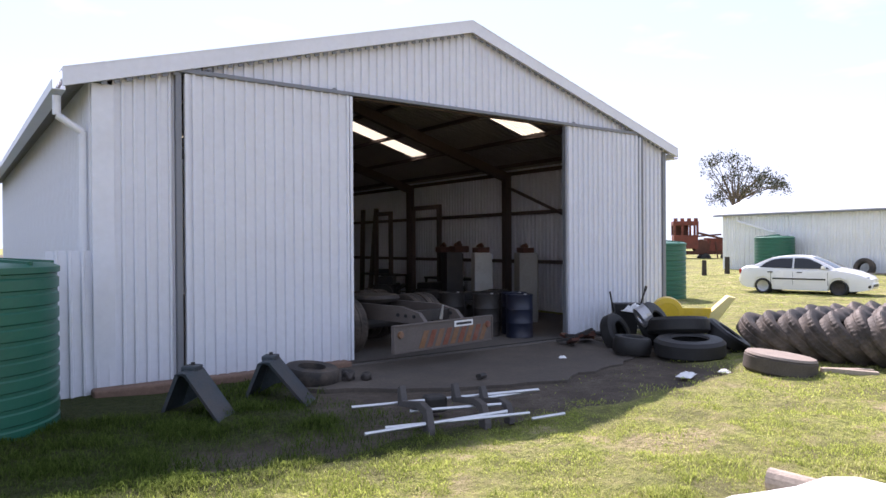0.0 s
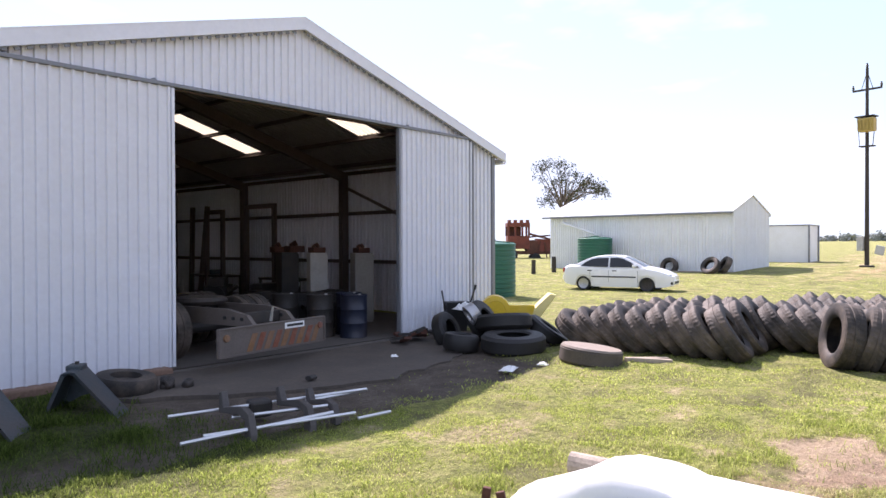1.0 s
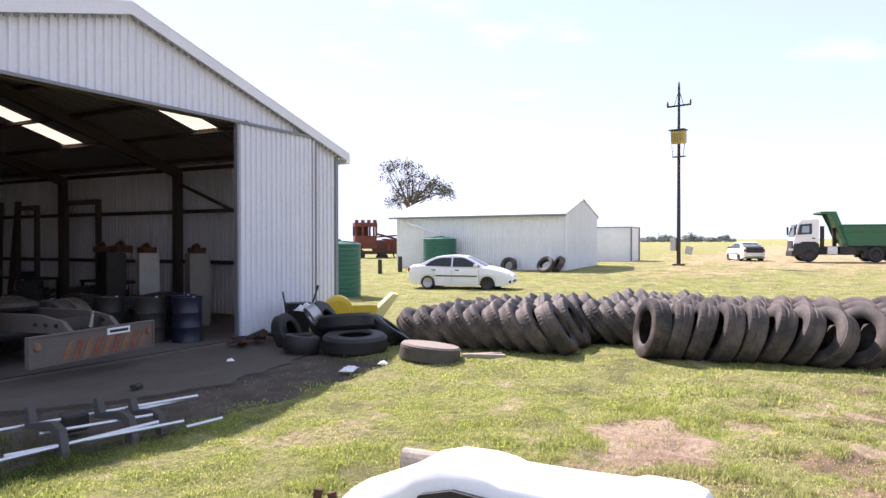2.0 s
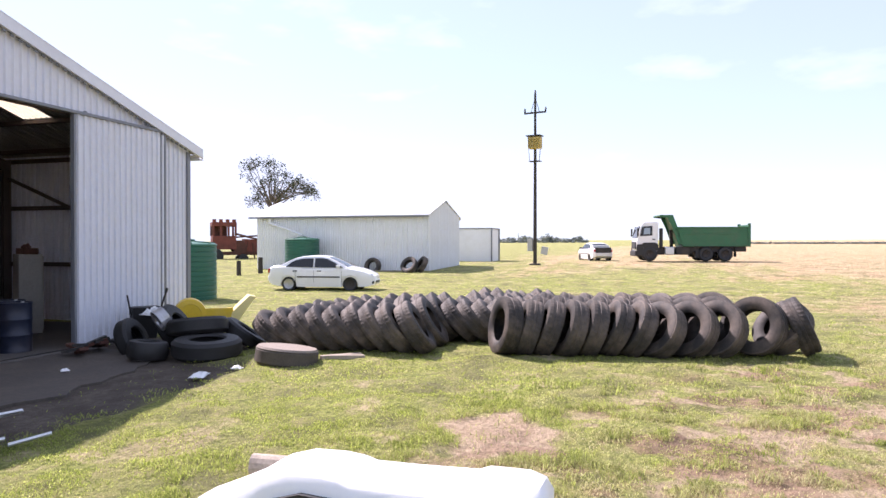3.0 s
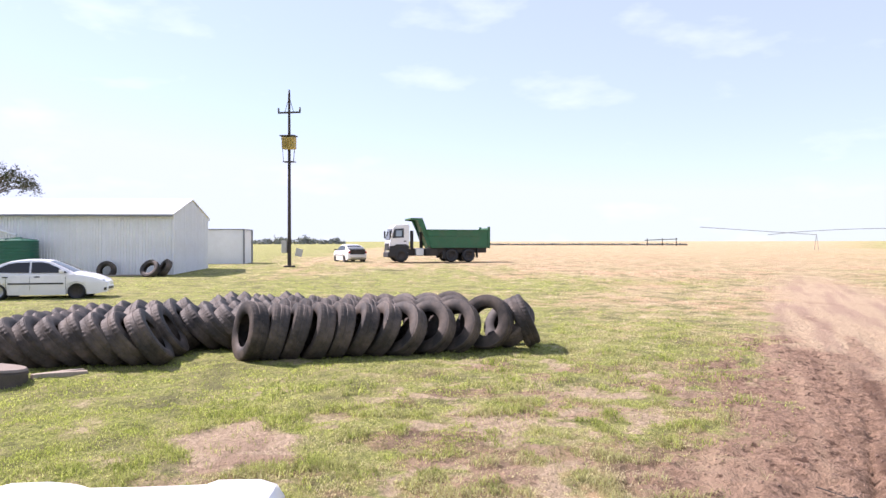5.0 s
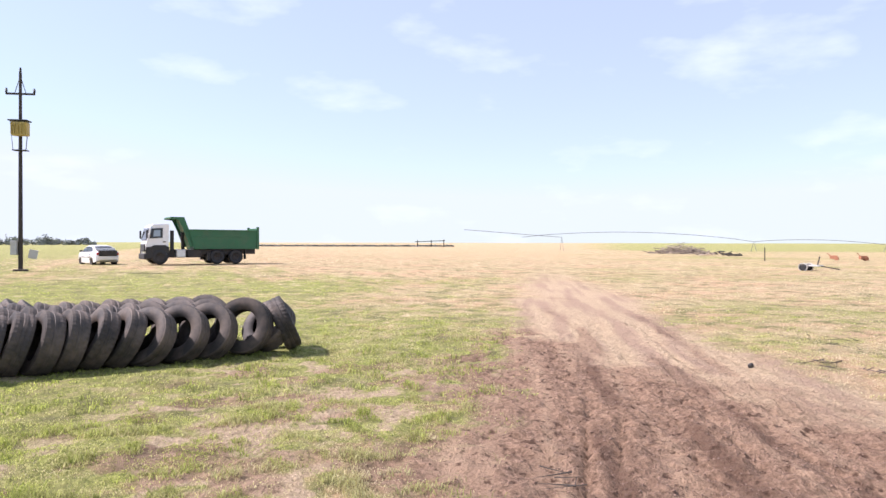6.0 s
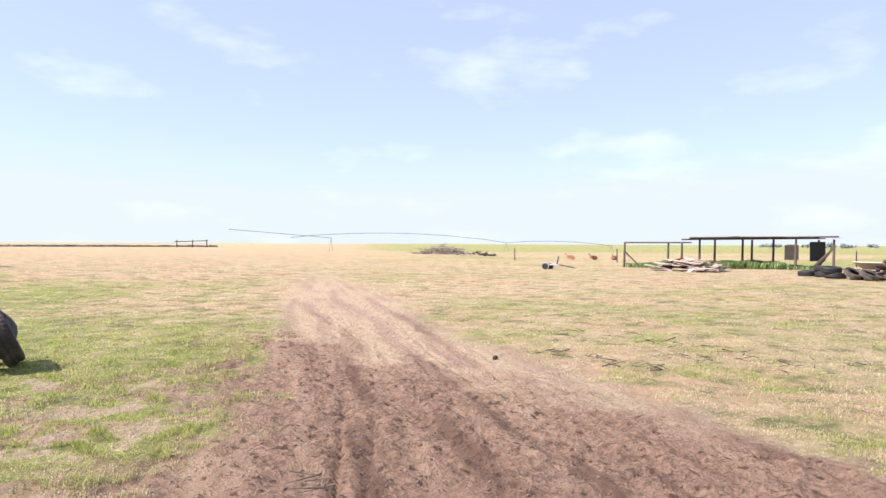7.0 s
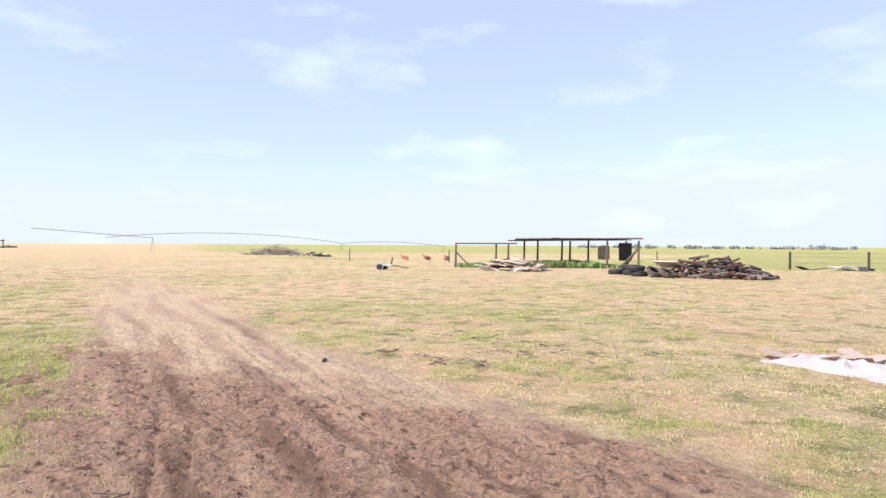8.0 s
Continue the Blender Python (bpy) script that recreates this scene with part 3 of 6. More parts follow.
        bb = part("barge_board", extrude(o, SY0 - 0.17, SY0 - 0.11), WHITE_STEEL)
        tagged(bb, "white folded steel barge board on the gable", "trim", kind="structure")
        tp = part("barge_cap", extrude([(xe, ze + up), (MIDX, RIDGE + 0.19), (MIDX, RIDGE + 0.205), (xe, ze + up + 0.015)], SY0 - 0.175, SY0 + 0.18), WHITE_STEEL)
        tagged(tp, "white folded steel barge cap", "trim", kind="structure")
    # Small grey blocks, one per rib spacing, below the barge board.
    stub = mesh_of("edge_block", box(-0.036, 0.036, -0.012, 0.012, -0.03, 0.012), TRIM_GREY)
    ends = thing("roof_edge", Matrix(), "row of small grey blocks under the barge board", "roof trim", kind="structure")
    for k in range(78):
        x = SX0 + 0.12 + k * RIB
        if abs(x - MIDX) > 0.1:
            put("edge_block", stub, ends, pose(x, SY0 - 0.118, roof_at(x) - 0.045, 0, 16.7 if x > MIDX else -15.4, 0))
    for x, sg in ((SX0 - 0.40, -1), (SX1 + 0.34, 1)):
        gz = roof_at(x) - 0.06
        g = part("gutter", extrude([(x - 0.08, gz), (x + 0.08, gz), (x + 0.08, gz + 0.12), (x + 0.07, gz + 0.12), (x + 0.07, gz + 0.01), (x - 0.07, gz + 0.01), (x - 0.07, gz + 0.12), (x - 0.08, gz + 0.12)], SY0 - 0.1, SY1), WHITE_STEEL)
        tagged(g, "white steel eave gutter", "gutter", kind="structure")
    pipe = rod((SX0 - 0.4, SY0 + 0.12, EAVE - 0.17), (SX0 - 0.4, SY0 + 0.12, EAVE - 0.42), 0.05, n=12)
    rod((SX0 - 0.4, SY0 + 0.12, EAVE - 0.42), (SX0 - 0.1, SY0 + 0.12, EAVE - 0.62), 0.05, n=12, bm=pipe)
    rod((SX0 - 0.1, SY0 + 0.12, EAVE - 0.62), (SX0 - 0.1, SY0 + 0.12, 1.9), 0.05, n=12, bm=pipe)
    tagged(part("downpipe", pipe, WHITE_STEEL), "white plastic gutter downpipe", "downpipe", kind="structure")


# translucent strips as y from, y to, distance down the slope from, to
SKY_R = [(12.13, 12.89, 1.36, 4.2), (17.2, 17.96, 1.36, 4.2), (22.3, 23.06, 1.36, 4.2)]
# Unseen strips mirrored on the left slope, added to brighten the inside.
SKY_FILL_L = [(12.13, 12.89, 1.36, 4.2), (17.2, 17.96, 1.36, 4.2), (22.3, 23.06, 1.36, 4.2)]
build_shed()


# ---- far white building ----
def build_store():
    x0, x1, y0, y1, z0, ze, zr = 37.4, 43.6, 12.05, 23.3, 0.1, 3.66, 4.55
    b = thing("store_building", Matrix(), "low white sheet-metal store building with a pitched roof", "building")
    run = lambda a, c, m, top: sheet_run(b, a, c, 0.0, z0, top, m=m, cover=1.9, material=WHITE_WALL)
    mid = (x0 + x1) / 2
    gable = lambda u: ze + (zr - ze) * (1 - abs(u - mid) / (mid - x0))
    run(0, y1 - y0, pose(x0, y1, 0, 0, 0, -90), ze)
    run(0, y1 - y0, pose(x1, y0, 0, 0, 0, 90), ze)
    run(x0 + 0.03, x1 - 0.03, pose(0, y0, 0), gable)
    run(-x1 + 0.03, -x0 - 0.03, pose(0, y1, 0, 0, 0, 180), lambda u: gable(-u))
    for s in (-1, 1):
        e = mid + s * (mid - x0 + 0.25)
        zs = ze - 0.06
        part("roof", extrude([(mid, zr + 0.05), (e, zs), (e, zs + 0.05), (mid, zr + 0.1)], y0 - 0.08, y1 + 0.45), ROOF_WHITE, b)
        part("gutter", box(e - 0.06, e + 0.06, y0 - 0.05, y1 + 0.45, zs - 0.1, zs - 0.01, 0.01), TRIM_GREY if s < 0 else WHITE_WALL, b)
    part("corner_trim", box(x0 - 0.045, x0 + 0.05, y0 - 0.045, y0 + 0.05, z0, ze), WHITE_WALL, b)
    p = rod((x0 - 0.2, 22.3, ze - 0.12), (x0 - 0.2, 22.3, ze - 0.45), 0.065)
    rod((x0 - 0.2, 22.3, ze - 0.45), (x0 - 0.5, 19.9, 2.5), 0.065, bm=p)
    part("downpipe", p, WHITE_WALL, b)
    part("plinth", box(x0 - 0.03, x1 + 0.03, y0 - 0.03, y1 + 0.03, -0.3, z0 + 0.03), CONCRETE, b)
    c = thing("storage_container", Matrix(), "plain white steel storage container behind the store", "container")
    part("body", box(50.5, 53.0, 11.5, 17.6, 0.45, 3.1, 0.02), WHITE_WALL, c)
    part("post", box(50.42, 50.52, 11.4, 11.5, 0.4, 3.16), TRIM_GREY, c)
    part("post", box(53.0, 53.1, 11.4, 11.5, 0.4, 3.16), TRIM_GREY, c)
    part("top_rail", box(50.42, 53.1, 11.42, 17.6, 3.1, 3.16), TRIM_GREY, c)


build_store()


# ---- water tanks ----
def water_tank(x, y, r, h, label):
    t = thing("water_tank", pose(x, y, on_ground(x, y) - 0.02), label, "water tank", "green water tanks")
    prof, n = [(0, 0), (r - 0.03, 0)], int(h * 0.91 / 0.16)
    for i in range(n):
        z = 0.02 + i * (h * 0.91) / n
        dz = h * 0.91 / n
        prof += [(r, z), (r, z + dz * 0.62), (r - 0.018, z + dz * 0.72), (r - 0.018, z + dz * 0.92)]
    zt = h * 0.91 + 0.02
    prof += [(r + 0.01, zt), (r + 0.01, zt + 0.06), (r - 0.08, zt + 0.1), (r * 0.5, h * 0.985), (r * 0.3, h), (0, h)]
    part("body", lathe(prof, 48), TANK_GREEN, t, smooth=True)
    part("lid", lathe([(0, h - 0.02), (r * 0.26, h - 0.02), (r * 0.26, h + 0.06), (r * 0.22, h + 0.08), (0, h + 0.08)], 24), TANK_GREEN, t)
    for k in range(8):
        a = k * math.pi / 4
        part("rib", bar((r * 0.3 * math.cos(a), r * 0.3 * math.sin(a), h), ((r - 0.05) * math.cos(a), (r - 0.05) * math.sin(a), zt + 0.1), 0.06, 0.04), TANK_GREEN, t)


water_tank(0.02, 8.95, 1.0, 1.86, "green ribbed plastic rainwater tank beside the shed")
water_tank(19.7, 14.75, 0.95, 1.97, "green ribbed plastic rainwater tank beyond the shed corner")
water_tank(36.15, 19.5, 1.0, 1.98, "green ribbed plastic rainwater tank against the store")


# ---- tyres ----
def tyre_meshes(R, W, r, seed, lugs=40):
    """Carcass and tread of a tyre whose axle is z, centred on its middle."""
    w = W / 2
    prof = [(r, -w * 0.72), (r + 0.02, -w * 0.86), (r + 0.07, -w), (R * 0.8, -w * 1.06), (R * 0.93, -w * 0.98), (R - 0.03, -w * 0.9), (R - 0.03, w * 0.9),
            (R * 0.93, w * 0.98), (R * 0.8, w * 1.06), (r + 0.07, w), (r + 0.02, w * 0.86), (r, w * 0.72), (r + 0.03, w * 0.7), (R - 0.06, w * 0.85), (R - 0.06, -w * 0.85), (r + 0.03, -w * 0.7)]
    carcass = mesh_of("tyre", lathe(prof, 40, closed=True), RUBBER, True)
    rng = random.Random(seed)
    own = bmesh.new()
    n = lugs * 2
    cols = []
    z_at = (-0.93, -0.62, -0.58, -0.2, -0.16, 0.16, 0.2, 0.58, 0.62, 0.93)
    for i in range(n):
        a = 2 * math.pi * i / n
        ring = []
        for k, f in enumerate(z_at):
            rad = R - (0.012 if abs(f) > 0.9 else 0.0)
            if (i % 2) and abs(f) > 0.5:
                rad -= LUG
            if k in (3, 6):
                rad -= 0.01
            rad += rng.uniform(-0.002, 0.002)
            ring.append(own.verts.new((rad * math.cos(a), rad * math.sin(a), f * w)))
        edge = [own.verts.new(((R - 0.05) * math.cos(a), (R - 0.05) * math.sin(a), s * w * 0.97)) for s in (-1, 1)]
        cols.append([edge[0]] + ring + [edge[1]])
    for i in range(n):
        a, b = cols[i], cols[(i + 1) % n]
        for k in range(len(a) - 1):
            own.faces.new((a[k], b[k], b[k + 1], a[k + 1]))
    return carcass, mesh_of("tread", own, TREAD)


LUG = 0.005
TYRES = [tyre_meshes(0.50, 0.29, 0.275, 1), tyre_meshes(0.49, 0.29, 0.28, 2, 30), tyre_meshes(0.475, 0.26, 0.27, 3, 52), tyre_meshes(0.51, 0.30, 0.275, 4, 26)]


def tyre(m, label, group="", kind=0):
    ob = new("tyre", TYRES[kind][0])
    ob.matrix_basis = m
    put("tread", TYRES[kind][1], ob)
    return tagged(ob, label, "tyre", group)


def standing(x, y, heading, lean, kind=0, sink=0.02, R=0.495):
    """A tyre on its tread: its axle points to heading (degrees from +x), and its top leans towards it by lean degrees."""
    z = on_ground(x, y) - sink
    h, up = radians(heading), radians(lean)
    half = 0.14 * math.sin(abs(up))
    return Matrix.Translation((x, y, z + R * math.cos(up) + half)) @ Matrix.Rotation(h, 4, "Z") @ Matrix.Rotation(radians(90) + up, 4, "Y") @ Matrix.Rotation((x * 7 + y * 3) % 6.28, 4, "Z")


LAB = "weathered grey-black truck tyre leaning in a long row"
rnd = random.Random(8)


def tyre_row(a, b, n, heading, lean, jitter=0.04, group="row of used tyres", spread=0, ease=0):
    for i in range(n):
        f = i / max(1, n - 1)
        x, y = a[0] + (b[0] - a[0]) * f, a[1] + (b[1] - a[1]) * f
        tyre(standing(x + rnd.uniform(-jitter, jitter), y + rnd.uniform(-jitter, jitter) * 0.4, heading + spread * f + rnd.uniform(-5, 5), lean + ease * f + rnd.uniform(-4, 4), rnd.choice((0, 0, 1, 2, 3)), 0.075), LAB, group)


# leaning rows: axles point along the row, tops lean to the shed or away from it
for k in range(4):
    tyre_row((11.3 + 0.8 * k, 6.2 - 0.1 * k), (11.55 + 0.8 * k, 3.68), 9, 102, 55, spread=-4, ease=-22)
for k in range(4):
    tyre_row((13.2 + 0.95 * k, 3.3), (13.3 + 0.95 * k, 1.75), 6, 98, 44)
tyre(standing(11.72, 2.08, 122, -10, 0), "weathered tyre standing at the head of the row", "row of used tyres")
for k in range(3):
    tyre_row((11.85 + 0.85 * k, 1.72), (12.25 + 0.85 * k, -0.05), 6, 106, -18, spread=8, ease=-5)
    tyre_row((12.25 + 0.95 * k, -0.42), (12.6 + 0.95 * k, -1.4), 3, 136, -24, spread=8)
tyre(standing(12.75, -2.0, 150, -14, 3), "weathered tyre standing askew near the row's end", "row of used tyres")
tyre(standing(13.0, -2.45, 128, -38, 2), "weathered tyre lying slanted near the row's end", "row of used tyres")
tyre(standing(13.0, -2.72, 85, 24, 3), "weathered tyre leaning back against the end of the row", "row of used tyres")


# ---- wheels and vehicles ----
def road_wheel(parent, m, R, W, hub_r, hub=HUB, n=28, bolts=6):
    """Tyre with its rim; the axle is local y and the outside is -y."""
    w = part("wheel", lathe([(hub_r, -W / 2 + 0.02), (hub_r + 0.02, -W / 2), (R * 0.85, -W / 2 - 0.01), (R - 0.02, -W * 0.42), (R, -W * 0.3), (R, W * 0.3), (R - 0.02, W * 0.42), (R * 0.85, W / 2), (0.02, W / 2)], n, m=pose(0, 0, 0, -90)), BLACK_PLASTIC, parent, smooth=True)
    w.matrix_basis = m
    b = lathe([(0, W * 0.2), (hub_r * 0.3, W * 0.22), (hub_r * 0.35, W * 0.33), (hub_r * 0.8, W * 0.36), (hub_r, W * 0.49), (hub_r, W * 0.3)], n, m=pose(0, 0, 0, 90))
    for i in range(bolts):
        a = 2 * math.pi * i / bolts
        rod((hub_r * 0.55 * math.cos(a), -W * 0.33, hub_r * 0.55 * math.sin(a)), (hub_r * 0.55 * math.cos(a), -W * 0.4, hub_r * 0.55 * math.sin(a)), hub_r * 0.09, n=6, bm=b)
    part("rim", b, hub, w, smooth=True)


def loft(sections, bm=None, caps=True):
    own = bmesh.new()
    rings = [[own.verts.new(p) for p in s] for s in sections]
    for a, b in zip(rings, rings[1:]):
        for i in range(len(a)):
            j = (i + 1) % len(a)
            own.faces.new((a[i], a[j], b[j], b[i]))
    if caps:
        own.faces.new(rings[0])
        own.faces.new(rings[-1][::-1])
    return joined(own, bm)


def smooth_at(points, x):
    """A smooth curve through (x, value) pairs."""
    i = max(0, min(len(points) - 2, sum(q[0] <= x for q in points) - 1))
    (x1, v1), (x2, v2) = points[i], points[i + 1]
    x0, v0 = points[max(0, i - 1)]
    x3, v3 = points[min(len(points) - 1, i + 2)]
    m1, m2 = (v2 - v0) / max(x2 - x0, 1e-6), (v3 - v1) / max(x3 - x1, 1e-6)
    h = x2 - x1
    f = min(1.0, max(0.0, (x - x1) / h))
    return v1 * (1 + 2 * f) * (1 - f) ** 2 + m1 * h * f * (1 - f) ** 2 + v2 * f * f * (3 - 2 * f) + m2 * h * f * f * (f - 1)


def sedan(m, label, wrecked=False):
    """A saloon car 4.45 m long; its nose points to +x."""
    c = thing("car", m, label, "car")
    top = [(-2.22, 0.80), (-2.17, 0.93), (-2.0, 1.0), (-1.5, 1.03), (-0.5, 0.96), (0.9, 0.955), (1.3, 0.93), (1.75, 0.83), (2.05, 0.70), (2.17, 0.60), (2.22, 0.50)]
    wid = [(-2.22, 0.60), (-2.12, 0.74), (-1.8, 0.82), (-1.0, 0.855), (0.6, 0.86), (1.5, 0.84), (1.9, 0.76), (2.12, 0.62), (2.22, 0.44)]
    bot = [(-2.22, 0.36), (-1.9, 0.22), (-1.0, 0.17), (1.2, 0.17), (1.9, 0.19), (2.22, 0.26)]
    arches = ((-1.29, 0.345), (1.27, 0.345))
    side_y = lambda z: 0.80 - 0.46 * (z - 0.95)
    xs = sorted(set(np.round(np.concatenate([np.linspace(-2.22, 2.22, 56), *[q + np.linspace(-r, r, 15) for q, r in arches]]), 3)))
    secs = []
    for x in xs:
        t, w, b0 = smooth_at(top, x), smooth_at(wid, x), smooth_at(bot, x)
        lip = b0
        for q, r in arches:
            if abs(x - q) < r:
                lip = max(lip, 0.29 + math.sqrt(r * r - (x - q) ** 2))
        hgt = t - 0.6
        mid = max(lip + 0.01, 0.58)
        half = [(w * 0.5, b0 + 0.03), (w * 0.86, b0 + 0.02), (w * 0.965, lip), (w, mid), (w * 0.985, max(mid + 0.01, 0.6 + hgt * 0.55)),
                (w * 0.955, max(mid + 0.02, 0.6 + hgt * 0.85)), (w * 0.88, max(mid + 0.03, t - 0.015)), (w * 0.5, max(mid + 0.04, t + 0.022))]
        secs.append([(x, -y, z) for y, z in half] + [(x, y, z) for y, z in half[::-1]])
    part("body", loft(secs), CAR_WHITE, c, smooth=True)
    # cabin shell, with the glass let in a hair proud of it
    crown = [(-1.86, 1.0), (-1.55, 1.13), (-1.2, 1.29), (-0.85, 1.385), (-0.4, 1.425), (0.0, 1.42), (0.3, 1.375), (0.75, 1.19), (1.22, 0.955)]
    cab = []
    for x in np.linspace(-1.86, 1.22, 34):
        z = smooth_at(crown, x)
        e = max(0.0, z - 0.93)
        w1 = side_y(z - 0.07 * min(1, e * 3))
        cab.append([(x, -0.80, 0.90), (x, -w1, max(0.92, z - 0.09)), (x, -w1 * 0.94, z - 0.028), (x, -w1 * 0.78, z - 0.004), (x, 0, z + 0.014),
                    (x, w1 * 0.78, z - 0.004), (x, w1 * 0.94, z - 0.028), (x, w1, max(0.92, z - 0.09)), (x, 0.80, 0.90)])
    part("cabin", loft(cab), CAR_WHITE, c, smooth=True)
    for s in (-1, 1):
        for o in ([(-1.42, 0.985), (-0.27, 0.955), (-0.29, 1.325), (-0.72, 1.315), (-0.98, 1.265), (-1.2, 1.16)], [(-0.20, 0.955), (0.98, 0.955), (0.62, 1.15), (0.3, 1.295), (0.1, 1.33), (-0.22, 1.327)]):
            b = bmesh.new()
            ring = [[b.verts.new((x, s * (side_y(z) + d), z)) for x, z in o] for d in (-0.02, 0.008)]
            b.faces.new(ring[0])
            b.faces.new(ring[1][::-1])
            for i in range(len(o)):
                j = (i + 1) % len(o)
                b.faces.new((ring[0][i], ring[0][j], ring[1][j], ring[1][i]))
            part("side_window", b, GLASS_DARK, c)
    for name, x0, x1 in (("windscreen", 0.34, 1.16), ("rear_window", -1.7, -1.05)):
        rows = []
        for x in np.linspace(x0, x1, 8):
            z = smooth_at(crown, x)
            w1 = side_y(z) * 0.86
            rows.append([(x, y, z + 0.014 * (1 - abs(y) / w1 * 0.9) + d) for y, d in ((-w1, -0.03), (-w1, 0.0), (-w1 * 0.5, 0.006), (0, 0.008), (w1 * 0.5, 0.006), (w1, 0.0), (w1, -0.03))])
        part(name, loft(rows), GLASS_DARK, c, smooth=True)
    for s in (-1, 1):
        part("side_strip", box(-0.93, 0.86, s * 0.858 - 0.012, s * 0.858 + 0.012, 0.545, 0.60, 0.004), BLACK_PLASTIC, c)
        for x in (-1.02, 0.0):
            part("door_handle", box(x - 0.09, x + 0.09, s * 0.848 - 0.02, s * 0.848 + 0.02, 0.79, 0.83, 0.008), BLACK_PLASTIC, c)
        for x in (-1.0, -0.23, 0.93):
            part("door_seam", box(x - 0.004, x + 0.004, s * 0.852 - 0.008, s * 0.852 + 0.008, 0.36, 0.82), BLACK_PLASTIC, c)
        part("mirror", box(0.74, 0.88, s * 0.90 - 0.09, s * 0.90 + 0.09, 0.95, 1.07, 0.03), CAR_WHITE if not wrecked else BLACK_PLASTIC, c)
        if not wrecked:
            part("headlight", box(1.84, 2.1, s * 0.58 - 0.13, s * 0.58 + 0.1, 0.59, 0.70, 0.04, m=pose(0, 0, 0, 0, 0, -s * 4)), LAMP_CLEAR, c)
            part("fog_lamp", box(2.05, 2.2, s * 0.5 - 0.09, s * 0.5 + 0.09, 0.3, 0.4, 0.02), BLACK_PLASTIC, c)
        part("tail_light", box(-2.215, -2.06, s * 0.6 - 0.12, s * 0.6 + 0.12, 0.72, 0.9, 0.03), LAMP_RED, c)
        for x, r in arches:
            part("arch_liner", lathe([(0, -0.02), (0.335, -0.02), (0.335, 0.02), (0, 0.02)], 20, m=pose(x, s * 0.6, 0.3, 90)), BLACK_PLASTIC, c)
            steel = wrecked or x > 0
            road_wheel(c, pose(x, s * 0.735, 0.29, 0, 0, 0 if s < 0 else 180), 0.30, 0.19, 0.205, BLACK_IRON if steel else HUB)
    part("bumper", box(2.06, 2.235, -0.5, 0.5, 0.28, 0.5, 0.06), BLACK_PLASTIC if wrecked else CAR_WHITE, c)
    part("grille", box(2.14, 2.245, -0.34, 0.34, 0.33, 0.42, 0.01), BLACK_PLASTIC, c)
    part("bumper", box(-2.27, -2.08, -0.62, 0.62, 0.38, 0.6, 0.06), CAR_WHITE, c)
    if wrecked:
        part("open_boot", box(-2.28, -1.6, -0.6, 0.6, 0.62, 1.05, 0.02), BLACK_IRON, c, "open boot, bare and dark inside")
        part("boot_lip", box(-2.3, -2.2, -0.7, 0.7, 0.55, 0.64, 0.02), CAR_WHITE, c)
        part("boot_frame", box(-1.66, -1.6, -0.66, 0.66, 1.0, 1.22, 0.02), CAR_WHITE, c)
    return c


sedan(pose(25.2, 12.4, 0.1, 0, 0, -80) @ Matrix.Scale(0.97, 4), "white saloon car with black side strips parked on the grass")
sedan(pose(55.6, 4.3, 0.62, 0, 0, 22), "white saloon car wreck with its boot standing open", True)


